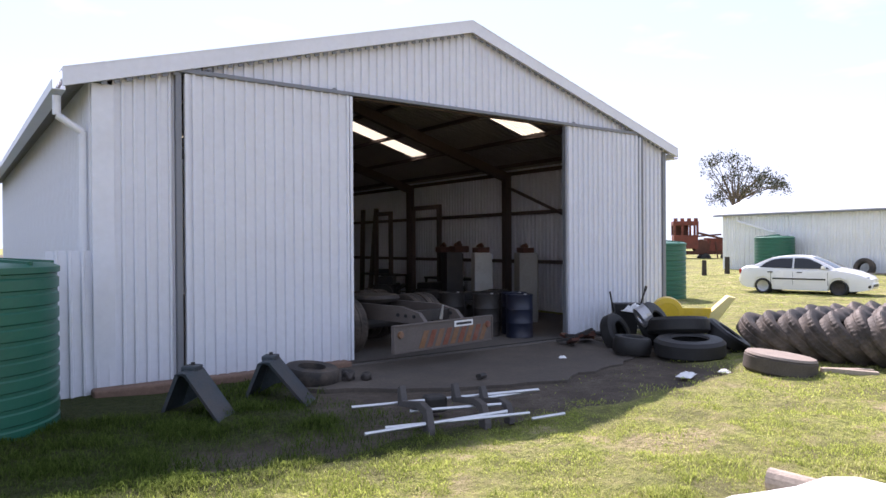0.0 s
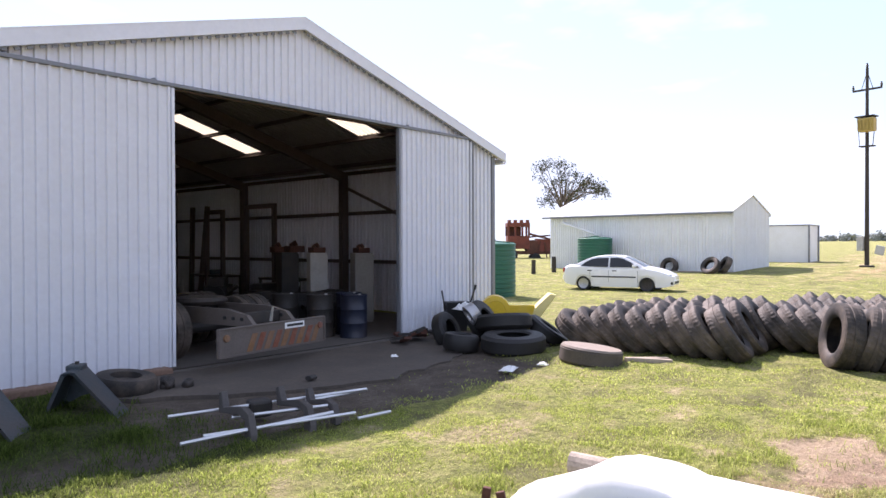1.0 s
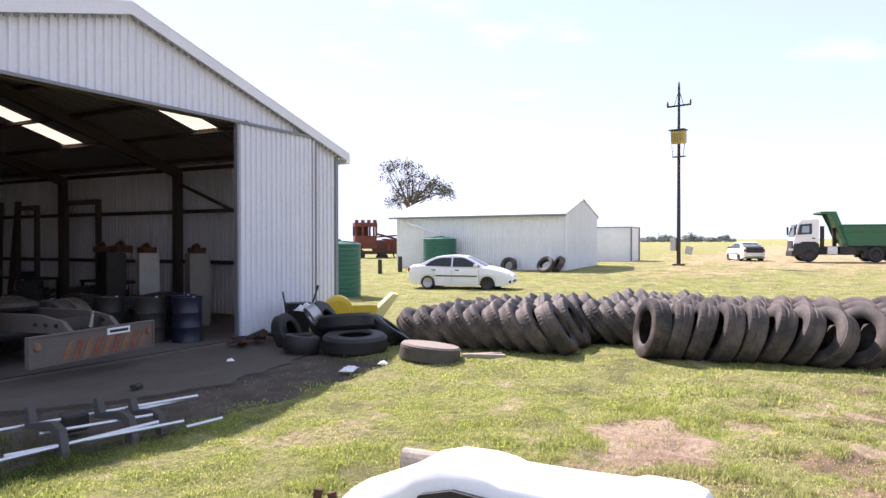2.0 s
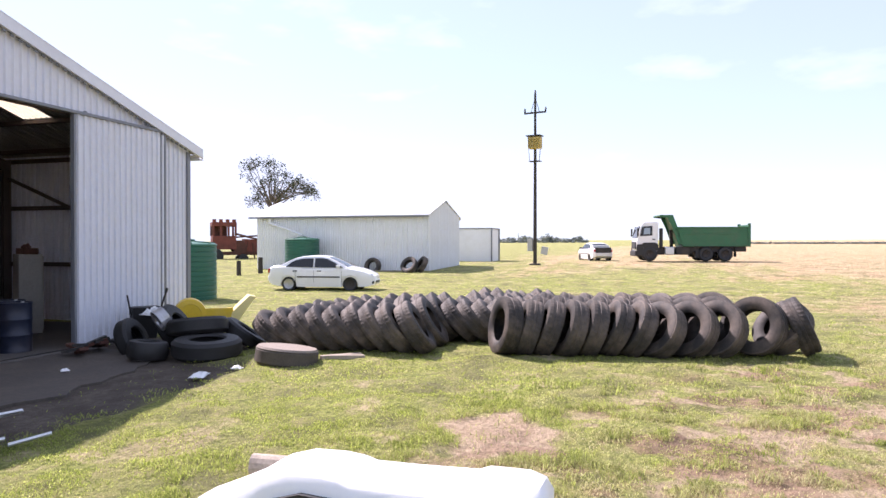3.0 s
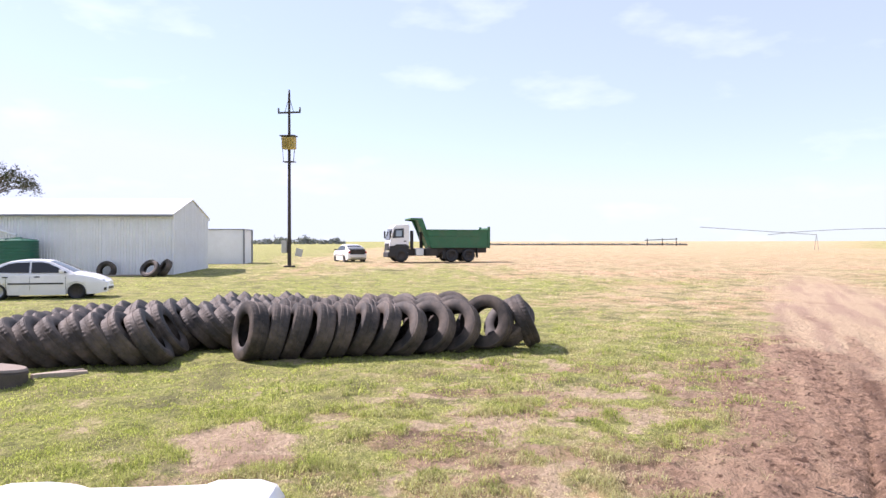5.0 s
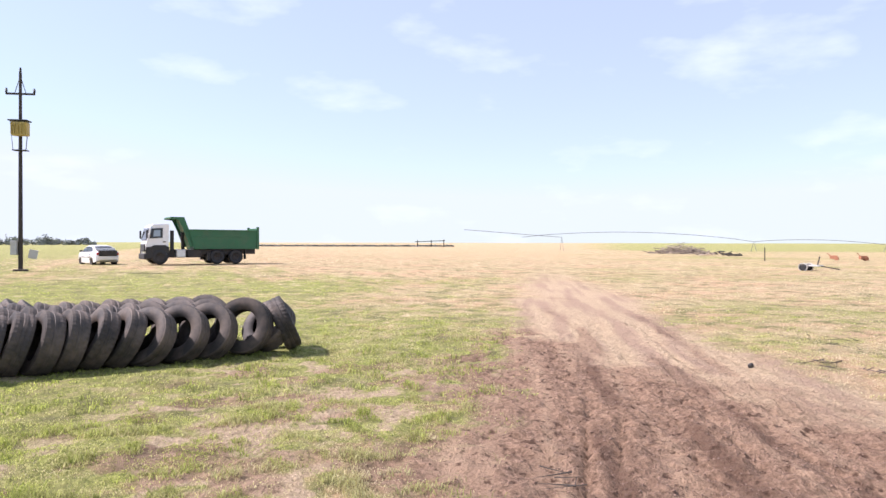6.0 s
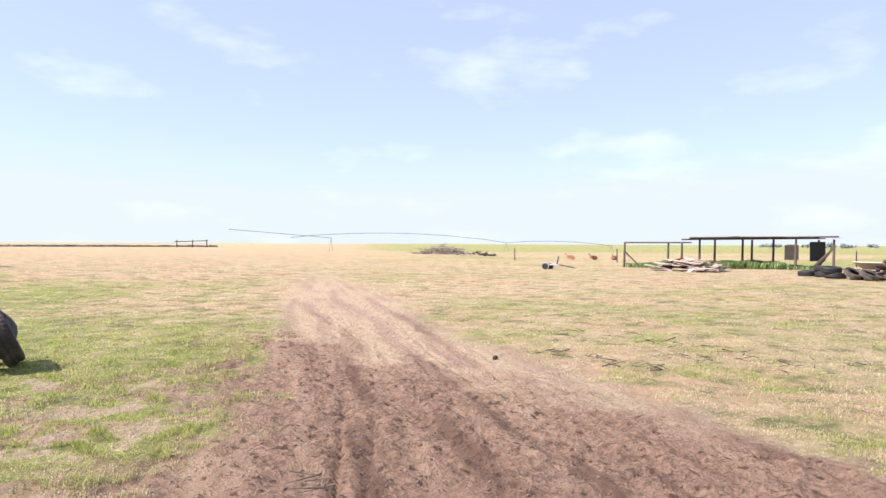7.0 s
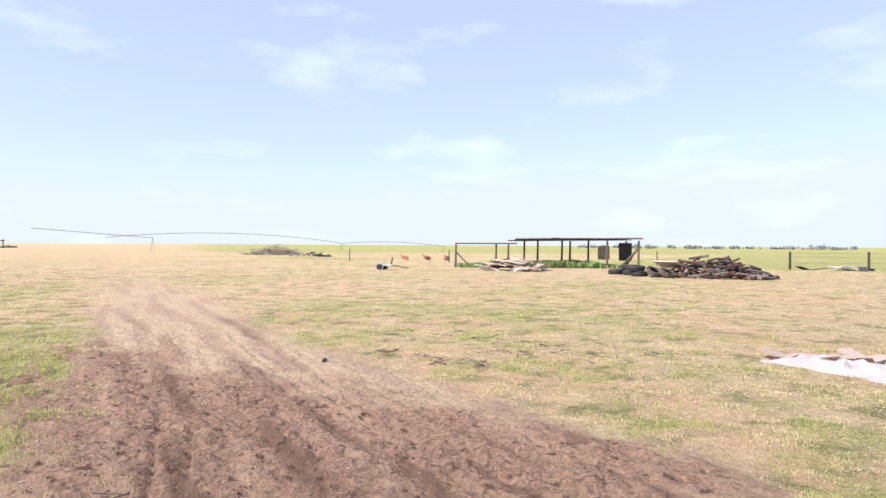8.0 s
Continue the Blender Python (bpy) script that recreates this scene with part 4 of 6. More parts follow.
def tipper(m):
    """A three-axle tipper truck; its nose points to +x and z is its wheels' foot."""
    t = thing("tipper_truck", m, "tipper truck with a white cab and a green dumping body", "truck")
    side = [(2.55, 0.75), (4.05, 0.75), (4.1, 1.5), (4.02, 1.75), (3.8, 2.75), (3.6, 2.95), (2.6, 3.0), (2.5, 2.9)]
    part("cab", extrude(side, -1.2, 1.2, bevel=0.06), CAR_WHITE, t)
    for s in (-1, 1):
        part("side_window", extrude([(2.95, 1.95), (3.86, 1.9), (3.72, 2.62), (2.95, 2.68)], s * 1.205 - 0.02, s * 1.205 + 0.02), GLASS_DARK, t)
        # Painted glint: a pale plate in place of sky showing in the window.
        part("window_glint", extrude([(3.12, 2.06), (3.6, 2.04), (3.55, 2.5), (3.12, 2.52)], s * 1.21 - 0.02, s * 1.21 + 0.02), GLASS_SKY, t)
        part("mudguard", box(-3.1, -0.2, s * 1.0 - 0.24, s * 1.0 + 0.24, 1.08, 1.14, 0.02), BLACK_PLASTIC, t)
        part("mud_flap", box(-3.12, -3.06, s * 1.0 - 0.24, s * 1.0 + 0.24, 0.35, 1.1), BLACK_PLASTIC, t)
        part("battery_box", box(0.2, 1.2, s * 0.9 - 0.25, s * 0.9 + 0.25, 0.5, 1.1, 0.04), BLACK_IRON, t)
        part("door_handle", box(2.75, 2.95, s * 1.21 - 0.02, s * 1.21 + 0.02, 1.62, 1.7), BLACK_PLASTIC, t)
        part("wheel_arch", lathe([(0.54, -0.12), (0.65, -0.12), (0.65, 0.16), (0.54, 0.16)], 24, closed=True, m=pose(3.15, s * 1.1, 0.72, 90)), BLACK_PLASTIC, t)
        part("step_panel", box(3.6, 4.12, s * 1.2 - 0.06, s * 1.2 + 0.06, 0.45, 1.1, 0.03), BLACK_PLASTIC, t)
        part("mirror", box(4.0, 4.12, s * 1.42 - 0.1, s * 1.42 + 0.1, 1.9, 2.5, 0.03), BLACK_PLASTIC, t)
        part("chassis_rail", box(-3.9, 2.6, s * 0.42 - 0.05, s * 0.42 + 0.05, 0.75, 1.02), BLACK_IRON, t)
        part("fuel_tank" if s < 0 else "air_tank", box(1.35, 2.0, s * 1.0 - 0.22, s * 1.0 + 0.22, 0.5, 1.1, 0.06), ALU if s > 0 else BLACK_IRON, t)
        part("mudguard", box(-0.45, -0.2, s * 1.0 - 0.2, s * 1.0 + 0.2, 0.3, 0.85), BLACK_PLASTIC, t)
    for s in (-1, 1):
        part("lower_panel", extrude([(2.5, 0.8), (4.1, 0.8), (4.1, 1.28), (3.75, 1.3), (3.55, 1.42), (2.75, 1.42), (2.5, 1.25)], s * 1.215 - 0.02, s * 1.215 + 0.02), BLACK_PLASTIC, t)
    part("windscreen", extrude([(3.84, 2.66), (4.04, 1.78), (4.08, 1.78), (3.88, 2.66)], -1.05, 1.05), GLASS_DARK, t)
    part("grille", box(4.06, 4.16, -0.85, 0.85, 0.95, 1.5, 0.03), BLACK_PLASTIC, t)
    part("bumper", box(3.75, 4.22, -1.22, 1.22, 0.38, 0.8, 0.06), BLACK_PLASTIC, t)
    part("axle_box", box(-3.0, -0.4, -0.35, 0.35, 0.45, 0.95), BLACK_IRON, t)
    part("subframe", box(-3.9, 0.75, -1.0, 1.0, 0.74, 1.14), BLACK_IRON, t)
    part("air_intake", rod((2.25, 0.85, 1.0), (2.25, 0.85, 2.5), 0.14, n=12), BLACK_PLASTIC, t)
    part("hoist", bar((1.3, 0, 1.0), (1.35, 0, 2.4), 0.22, 0.22), BLACK_IRON, t)
    part("gearbox", box(-0.1, 2.45, -0.85, 0.85, 0.5, 1.05, 0.05), BLACK_IRON, t)
    for x in (3.15, -0.95, -2.35):
        for s in (-1, 1):
            road_wheel(t, pose(x, s * (1.12 if x > 0 else 1.02), 0.55, 0, 0, 0 if s < 0 else 180), 0.55, 0.3 if x > 0 else 0.5, 0.28, BLACK_IRON)
    # dumping body: plates with depth, ribs and a canopy towards the cab
    body = part("dumping_body", extrude([(0.75, 1.15), (-3.95, 1.15), (-4.1, 2.55), (1.35, 2.55)], -1.22, -1.14), TRUCK_GREEN, t, "green steel dumping body")
    part("side_panel", extrude([(0.75, 1.15), (-3.95, 1.15), (-4.1, 2.55), (1.35, 2.55)], 1.14, 1.22), TRUCK_GREEN, body)
    part("floor_plate", box(-3.95, 0.75, -1.14, 1.14, 1.12, 1.22), TRUCK_GREEN, body)
    part("head_plate", extrude([(0.75, 1.15), (1.35, 2.55), (1.65, 3.42), (1.55, 3.42), (1.25, 2.55), (0.65, 1.15)], -1.14, 1.14), TRUCK_GREEN, body)
    part("canopy", box(1.55, 2.42, -1.14, 1.14, 3.42, 3.5, 0.01), TRUCK_GREEN, body)
    for s in (-1, 1):
        part("canopy_cheek", extrude([(0.75, 1.3), (1.05, 1.3), (1.5, 2.55), (1.85, 3.3), (2.42, 3.36), (2.42, 3.5), (1.45, 3.5), (1.1, 2.55)], s * 1.18 - 0.04, s * 1.18 + 0.04), TRUCK_GREEN, body)
        part("top_rail", box(-4.1, 1.3, s * 1.23 - 0.06, s * 1.23 + 0.06, 2.5, 2.6, 0.02), TRUCK_GREEN, body)
        part("foot_rail", box(-3.95, 0.75, s * 1.23 - 0.05, s * 1.23 + 0.05, 1.15, 1.25), TRUCK_GREEN, body)
        for x in (0.3, -1.1, -2.5):
            part("panel_bead", box(x - 0.5, x + 0.5, s * 1.225 - 0.03, s * 1.225 + 0.03, 2.05, 2.12, 0.01), TRUCK_GREEN, body)
        part("tail_post", box(-4.15, -3.95, s * 1.2 - 0.08, s * 1.2 + 0.08, 1.1, 2.85, 0.02), TRUCK_GREEN, body)
    part("tailgate", box(-4.12, -4.02, -1.14, 1.14, 1.2, 2.75, 0.02), TRUCK_GREEN, body)


tipper(pose(53.1, -2.65, 0.70, 0, 0, 101) @ Matrix.Scale(0.95, 4))


# ---- power pole ----
def power_pole(x, y):
    z = on_ground(x, y)
    p = thing("power_pole", pose(x, y, z - 0.1, 0, 0, -12), "dark timber power pole with a yellow transformer and a crossarm", "power pole")
    part("pole", rod((0, 0, 0), (0.0, 0.0, 11.2), 0.125, 0.075, 12), WOOD_DARK, p)
    part("crossarm", bar((0, -0.75, 10.0), (0, 0.75, 10.0), 0.1, 0.1), WOOD_DARK, p)
    for y0, z0 in ((-0.72, 10.05), (0.72, 10.05), (0, 11.2)):
        part("insulator", lathe([(0, 0), (0.03, 0), (0.08, 0.06), (0.04, 0.1), (0.08, 0.15), (0.04, 0.2), (0.05, 0.26), (0, 0.28)], 12, m=pose(0, y0, z0)), BLACK_PLASTIC, p)
    for s in (-1, 1):
        part("brace", rod((0, s * 0.3, 10.0), (0, 0, 11.0), 0.02), BLACK_IRON, p)
    tr = part("transformer", box(-0.62, -0.14, -0.56, 0.26, 7.6, 8.35, 0.05), YELLOW_TRANS, p, "mustard-yellow transformer box")
    for k in range(5):
        part("fin", box(-0.68, -0.1, -0.48 + k * 0.17, -0.45 + k * 0.17, 7.68, 8.25), YELLOW_TRANS, tr)
    for k in (-1, 0, 1):
        part("bushing", rod((-0.4, k * 0.25 - 0.14, 8.33), (-0.4, k * 0.25 - 0.14, 8.5), 0.04), BLACK_PLASTIC, tr)
    part("hanger", box(-0.6, 0.1, -0.55, 0.42, 8.42, 8.48), BLACK_IRON, p)
    for s in (-0.55, 0.4):
        part("hanger_strap", bar((-0.3, s, 8.45), (-0.25, s * 0.7, 6.85), 0.03, 0.03), BLACK_IRON, p)
    part("hanger_foot", box(-0.35, 0.1, -0.42, 0.3, 6.8, 6.85), BLACK_IRON, p)
    part("meter_box", box(-0.3, 0.0, 0.12, 0.42, 1.0, 1.8, 0.02), LOCKER, p, "grey metal meter box")
    part("meter_door", box(-0.05, 0.0, -0.66, -0.2, 0.9, 1.4, 0.01, m=pose(0, 0, 0, 12)), LOCKER, p)
    part("stay_plate", box(-0.3, 0.3, -0.3, 0.3, 0.05, 0.2, 0.05), WOOD_DARK, p)


YELLOW_TRANS = mat("mustard_paint", (0.42, 0.31, 0.07), 0.5, 0, 0.12, 3, 30, 0.1, (0.2, 0.15, 0.08), 0.4)
power_pole(44.5, 7.15)


# ---- yard things by the shed front ----
def chassis():
    m = pose(6.62, 9.12, 0.0, 0, 0, 8.5)
    t = thing("truck_chassis", m, "bare truck chassis backed into the shed doorway", "truck chassis")
    pl = part("rear_plate", extrude([(-1.12, 0.28), (1.12, 0.28), (1.12, 0.70), (-1.12, 0.70)], -0.03, 0.03, bevel=0.02), LIGHT_PAINT, t, "dirty rear bumper plate with orange chevrons")
    for k in range(9):
        x = -0.62 + k * 0.175
        part("chevron", extrude([(x, 0.31), (x + 0.11, 0.31), (x + 0.23, 0.58), (x + 0.12, 0.58)], -0.036, -0.031), CHEVRON if k % 2 else ORANGE_DIM, pl)
    part("edge_rim", box(-1.13, 1.13, -0.045, 0.03, 0.68, 0.71, 0.008), LIGHT_PAINT, pl)
    part("edge_rim", box(-1.13, 1.13, -0.045, 0.03, 0.27, 0.295, 0.008), LIGHT_PAINT, pl)
    for s in (-1, 1):
        part("edge_rim", box(s * 1.12 - 0.015, s * 1.12 + 0.015, -0.045, 0.03, 0.28, 0.7, 0.005), LIGHT_PAINT, pl)
        part("corner_lamp", lathe([(0, 0), (0.06, 0), (0.05, 0.03), (0, 0.035)], 16, m=pose(s * 1.0, -0.03, 0.56, 90)), ORANGE_DIM if s < 0 else CHEVRON, pl)
    part("number_plate", box(0.18, 0.62, -0.042, -0.032, 0.58, 0.68), PLASTIC_WHITE, pl, "white plate with dark bars")
    part("plate_bar", box(0.22, 0.58, -0.047, -0.043, 0.61, 0.65), BLACK_PLASTIC, pl)
    for s in (-1, 1):
        part("chassis_rail", extrude([(0.0, 0.7), (0.25, 0.66), (6.5, 0.66), (6.5, 0.92), (0.6, 0.92), (0.15, 0.84)], s * 0.42 - 0.04, s * 0.42 + 0.04, axis="x"), LIGHT_PAINT, t)
        for y in (0.25, 0.45, 0.65):
            part("rail_hole", lathe([(0, -0.06), (0.03, -0.06), (0.03, 0.06), (0, 0.06)], 10, m=pose(s * 0.42, y, 0.78, 0, 90)), BLACK_PLASTIC, t)
        for y in (1.75, 3.1):
            for k in (0.74, 1.06):
                dt = put("dual_tyre", TYRES[0][0], t, pose(s * k, y, 0.53, 0, 90))
                put("tread", TYRES[0][1], dt)
            part("hub", lathe([(0, -0.08), (0.14, -0.08), (0.16, 0.0), (0.26, 0.05), (0.26, -0.1)], 20, m=pose(s * 1.05, y, 0.55, 0, 90 * s)), BLACK_IRON, t)
    for y in (0.35, 1.9, 4.0):
        part("cross_member", box(-0.4, 0.4, y - 0.06, y + 0.06, 0.68, 0.86, 0.01), BLACK_IRON, t)
    part("coupling", lathe([(0, 0), (0.45, 0), (0.5, 0.06), (0.45, 0.12), (0, 0.14)], 28, m=pose(0, 1.9, 0.92)), BLACK_IRON, t)
    part("hook", rod((0.0, 0.1, 0.72), (0.0, 0.05, 0.95), 0.03, 0.015), ALU, t)
    part("axle", rod((-0.9, 1.75, 0.53), (0.9, 1.75, 0.53), 0.1, n=12), BLACK_IRON, t)


chassis()


def locker(x, y, rz, w, h, label, doors=1, material=None):
    c = thing("locker", pose(x, y, 0.03, 0, 0, rz), label, "locker", "lockers along the wall")
    part("body", box(-w / 2, w / 2, -0.22, 0.22, 0, h, 0.01), material or LOCKER, c)
    for k in range(doors):
        a = -w / 2 + 0.02 + k * (w - 0.04) / doors
        d = part("door", box(a, a + (w - 0.04) / doors - 0.01, -0.245, -0.222, 0.06, h - 0.04, 0.005), material or LOCKER, c)
        part("handle", box(a + 0.05, a + 0.08, -0.27, -0.245, h * 0.45, h * 0.52), ALU, d)


GREY_BROWN = mat("grey_brown_paint", (0.28, 0.26, 0.23), 0.55, 0, 0.15, 3, 20, 0.1)
locker(11.5, 14.2, 62, 0.55, 1.7, "tall light grey steel locker standing in the shed", 1)
locker(11.85, 12.85, 55, 1.1, 1.7, "wide grey-brown double steel locker in the shed", 2, GREY_BROWN)
locker(11.7, 15.8, 62, 1.3, 1.7, "dark double steel locker with parts piled on top", 2, BLACK_IRON)
for (x, y, z, s) in ((11.5, 14.2, 1.73, 0.24), (11.75, 15.5, 1.73, 0.3), (11.65, 16.1, 1.73, 0.26), (11.85, 12.85, 1.73, 0.22)):
    b = box(-s, s, -s * 0.7, s * 0.7, 0, s * 0.6, 0.02)
    rod((-s * 0.6, 0, s * 0.6), (-s * 0.4, 0.05, s * 1.0), s * 0.2, n=10, bm=b)
    rod((s * 0.5, 0, s * 0.6), (s * 0.5, 0.05, s * 0.85), s * 0.25, n=10, bm=b)
    o = part("machine_part", b, RUST)
    o.matrix_basis = pose(x, y, z, 0, 0, 70)
    tagged(o, "rusty machine part lying on a locker", "machine part", "parts on the lockers")


def drum(x, y, label, material):
    d = thing("oil_drum", pose(x, y, 0.03), label, "drum", "drums in the shed")
    part("body", lathe([(0, 0.02), (0.27, 0.02), (0.285, 0), (0.285, 0.03), (0.275, 0.05), (0.275, 0.28), (0.288, 0.30), (0.275, 0.32), (0.275, 0.56), (0.288, 0.58), (0.275, 0.6), (0.275, 0.84), (0.285, 0.86), (0.285, 0.88), (0.27, 0.86), (0, 0.86)], 32), material, d, smooth=True)
    part("bung", rod((0.16, 0, 0.86), (0.16, 0, 0.885), 0.03, n=10), ALU, d)


drum(9.6, 10.6, "dark blue steel oil drum just inside the doorway", DRUM_BLUE)
drum(9.2, 11.2, "black steel oil drum in the dim shed", BLACK_IRON)
drum(9.9, 11.1, "dark blue steel oil drum in the dim shed", DRUM_BLUE)
drum(8.9, 12.0, "black steel oil drum in the dim shed", BLACK_IRON)


def workbench(x, y, rz, w):
    t = thing("workbench", pose(x, y, 0.03, 0, 0, rz), "dark steel workbench loaded with parts", "workbench")
    part("top", box(-w / 2, w / 2, -0.35, 0.35, 0.82, 0.88, 0.01), BLACK_IRON, t)
    for sx in (-1, 1):
        for sy in (-1, 1):
            part("leg", box(sx * (w / 2 - 0.06) - 0.03, sx * (w / 2 - 0.06) + 0.03, sy * 0.3 - 0.03, sy * 0.3 + 0.03, 0, 0.82), BLACK_IRON, t)
    part("shelf", box(-w / 2, w / 2, -0.3, 0.3, 0.25, 0.28), BLACK_IRON, t)
    vise = box(-0.12, 0.12, -0.2, 0.2, 0.88, 1.05, 0.02)
    rod((0, -0.35, 0.98), (0, 0.1, 0.98), 0.03, bm=vise)
    part("vise", vise, STEEL_BLUE, t)


workbench(12.9, 17.4, 88, 2.2)
workbench(12.9, 21.6, 88, 2.4)


def gantry(x, y, rz, w, h):
    """An upright rectangular steel frame leaning on the wall."""
    t = thing("gantry", pose(x, y, 0.03, 0, 0, rz), "dark upright rectangular steel gantry against the wall", "gantry", "upright gantries")
    for s in (-1, 1):
        part("upright", box(s * w / 2 - 0.06, s * w / 2 + 0.06, -0.06, 0.06, 0, h), RAFTER, t)
    part("top_bar", box(-w / 2 - 0.06, w / 2 + 0.06, -0.06, 0.06, h, h + 0.14), RAFTER, t)


gantry(12.6, 18.4, 90, 1.5, 3.05)
gantry(12.55, 21.0, 90, 1.0, 2.95)
for x, y, tilt in ((12.9, 22.6, 4), (13.0, 23.4, -3)):
    o = part("leaning_beam", box(-0.06, 0.06, -0.08, 0.08, 0, 3.3), RAFTER)
    o.matrix_basis = pose(x, y, 0.03, tilt, 3, 0)
    tagged(o, "dark steel beam leaning on the shed wall", "beam", "leaning beams")


def engine_block(x, y, rz, s):
    b = box(-0.5 * s, 0.5 * s, -0.3 * s, 0.3 * s, 0.0, 0.55 * s, 0.04)
    box(-0.35 * s, 0.4 * s, -0.2 * s, 0.2 * s, 0.5 * s, 0.75 * s, 0.03, b)
    rod((-0.6 * s, 0, 0.3 * s), (-0.48 * s, 0, 0.3 * s), 0.25 * s, n=18, bm=b)
    for k in range(4):
        rod(((-0.25 + 0.18 * k) * s, -0.3 * s, 0.4 * s), ((-0.25 + 0.18 * k) * s, -0.45 * s, 0.5 * s), 0.05 * s, bm=b)
    o = part("engine_block", b, BLACK_IRON)
    o.matrix_basis = pose(x, y, 0.03, 0, 0, rz)
    tagged(o, "greasy dark engine block standing on the concrete", "engine", "engine blocks")


for x, y, rz, s in ((10.6, 12.6, 30, 1.1), (10.4, 13.4, -20, 1.0), (10.2, 14.8, 80, 1.0), (11.4, 16.4, 15, 1.1), (9.3, 14.0, 40, 0.9), (11.6, 19.2, 50, 1.2)):
    engine_block(x, y, rz, s)


def share(x, y, rz, label):
    """A bent sheet-steel guard standing like a tent on its long side."""
    t = thing("steel_guard", pose(x, y, 0, 0, 0, rz), label, "steel guard", "sheet-steel guards")
    a = extrude([(-0.24, 0.0), (-0.06, 0.46), (0.02, 0.5), (0.12, 0.49), (0.66, 0.0), (0.6, 0.0), (0.1, 0.45), (0.03, 0.46), (-0.02, 0.43), (-0.2, 0.0)], -0.22, 0.2)
    for v in a.verts:
        v.co.y -= 0.5 * max(0.0, v.co.x) - 0.05 * noise.noise(v.co * 4)
    part("shell", a, STEEL_BLUE, t)
    part("web", extrude([(-0.16, 0.02), (-0.02, 0.42), (0.08, 0.43), (0.3, 0.2), (0.05, 0.14)], 0.12, 0.14), STEEL_BLUE, t)
    part("mount", box(-0.05, 0.13, -0.1, 0.1, 0.47, 0.54, 0.015), STEEL_BLUE, t)
    part("bolt", rod((0.04, 0.02, 0.53), (0.04, 0.02, 0.57), 0.025), BLACK_IRON, t)


share(2.3, 8.35, -45, "faded blue-grey bent steel guard lying before the shed")
share(3.33, 8.5, -40, "faded blue-grey bent steel guard leaning before the door")
b = lathe([(0.05, -0.1), (0.36, -0.11), (0.39, -0.07), (0.39, 0.07), (0.36, 0.11), (0.2, 0.11), (0.19, 0.03), (0.05, 0.03)], 28, closed=True)
o = part("flat_tyre", b, RUBBER, smooth=True)
o.matrix_basis = pose(4.15, 8.95, 0.13, 6, 4, 0)
tagged(o, "black tyre lying flat at the foot of the door", "tyre")
for x, y, r in ((4.62, 8.75, 0.13), (4.85, 8.62, 0.1)):
    b = bmesh.new()
    bmesh.ops.create_icosphere(b, subdivisions=3, radius=r)
    for v in b.verts:
        v.co *= 0.8 + 0.45 * noise.noise(v.co * 9 + Vector((x, y, 0)))
    o = part("rubble", b, BLACK_IRON)
    o.matrix_basis = pose(x, y, r * 0.55)
    tagged(o, "dark lump of rubble by the doorway", "rubble", "rubble lumps")


BRACKET = mat("grimy_grey_paint", (0.06, 0.054, 0.05), 0.55, 0.2, 0.25, 6, 40, 0.2, (0.05, 0.04, 0.035), 0.6)


def roof_rack():
    t = thing("roof_rack", pose(4.6, 6.12, 0.02, 0, 0, -15), "aluminium ladder rack with dark brackets lying on the ground", "roof rack")
    for a, e in (((-1.12, 0.35, 0.13), (1.15, 0.22, 0.17)), ((0.2, 0.2, 0.12), (1.18, 0.27, 0.15)), ((-0.6, -0.14, 0.15), (0.5, -0.3, 0.17)), ((-1.2, -0.54, 0.07), (0.36, -0.53, 0.15)),
                 ((-0.98, -0.5, 0.1), (0.6, -0.58, 0.12)), ((0.62, -0.6, 0.06), (1.0, -0.64, 0.09))):
        part("tube", rod(a, e, 0.019, n=10), ALU, t)
    for x, k in ((-0.62, 1.0), (0.02, 0.95), (0.36, 0.8)):
        foot = [(-0.66, 0.0), (-0.52, 0.0), (-0.44, 0.17), (-0.3, 0.2), (0.18, 0.14), (0.3, 0.33), (0.24, 0.35), (0.1, 0.21), (-0.28, 0.28), (-0.48, 0.24), (-0.64, 0.07)]
        b = extrude([(y * k, z * k) for y, z in foot], x - 0.035, x + 0.035, axis="x", bevel=0.008)
        for v in b.verts:
            v.co.x += 0.25 * v.co.z - 0.12 * v.co.y
        part("bracket", b, BRACKET, t)
    part("motor", box(-0.28, -0.02, 0.22, 0.42, 0.0, 0.2, 0.04), BLACK_IRON, t)


roof_rack()
o = part("oil_filter", lathe([(0, 0), (0.07, 0), (0.075, 0.02), (0.075, 0.14), (0.05, 0.17), (0, 0.17)], 16, m=pose(0, 0, 0.08, 0, 90)), BLACK_IRON)
o.matrix_basis = pose(6.1, 7.6, 0.03, 0, 0, 20) @ Matrix.Diagonal((1, 0.75, 0.5, 1))
tagged(o, "small black canister lying on the concrete apron", "canister")

edge = [(10.4 - 6.6 * k / 24, 7.0 + 1.6 * abs(k / 12 - 0.95) ** 2.2 + 0.35 * noise.noise(Vector((k * 0.45, 3.0, 0)))) for k in range(25)]
apron = extrude([(3.8, 9.72), (10.4, 9.72)] + edge, -0.1, 0.018, axis="z")
tagged(part("apron", apron, APRON), "worn concrete apron before the shed doorway", "apron", kind="structure")


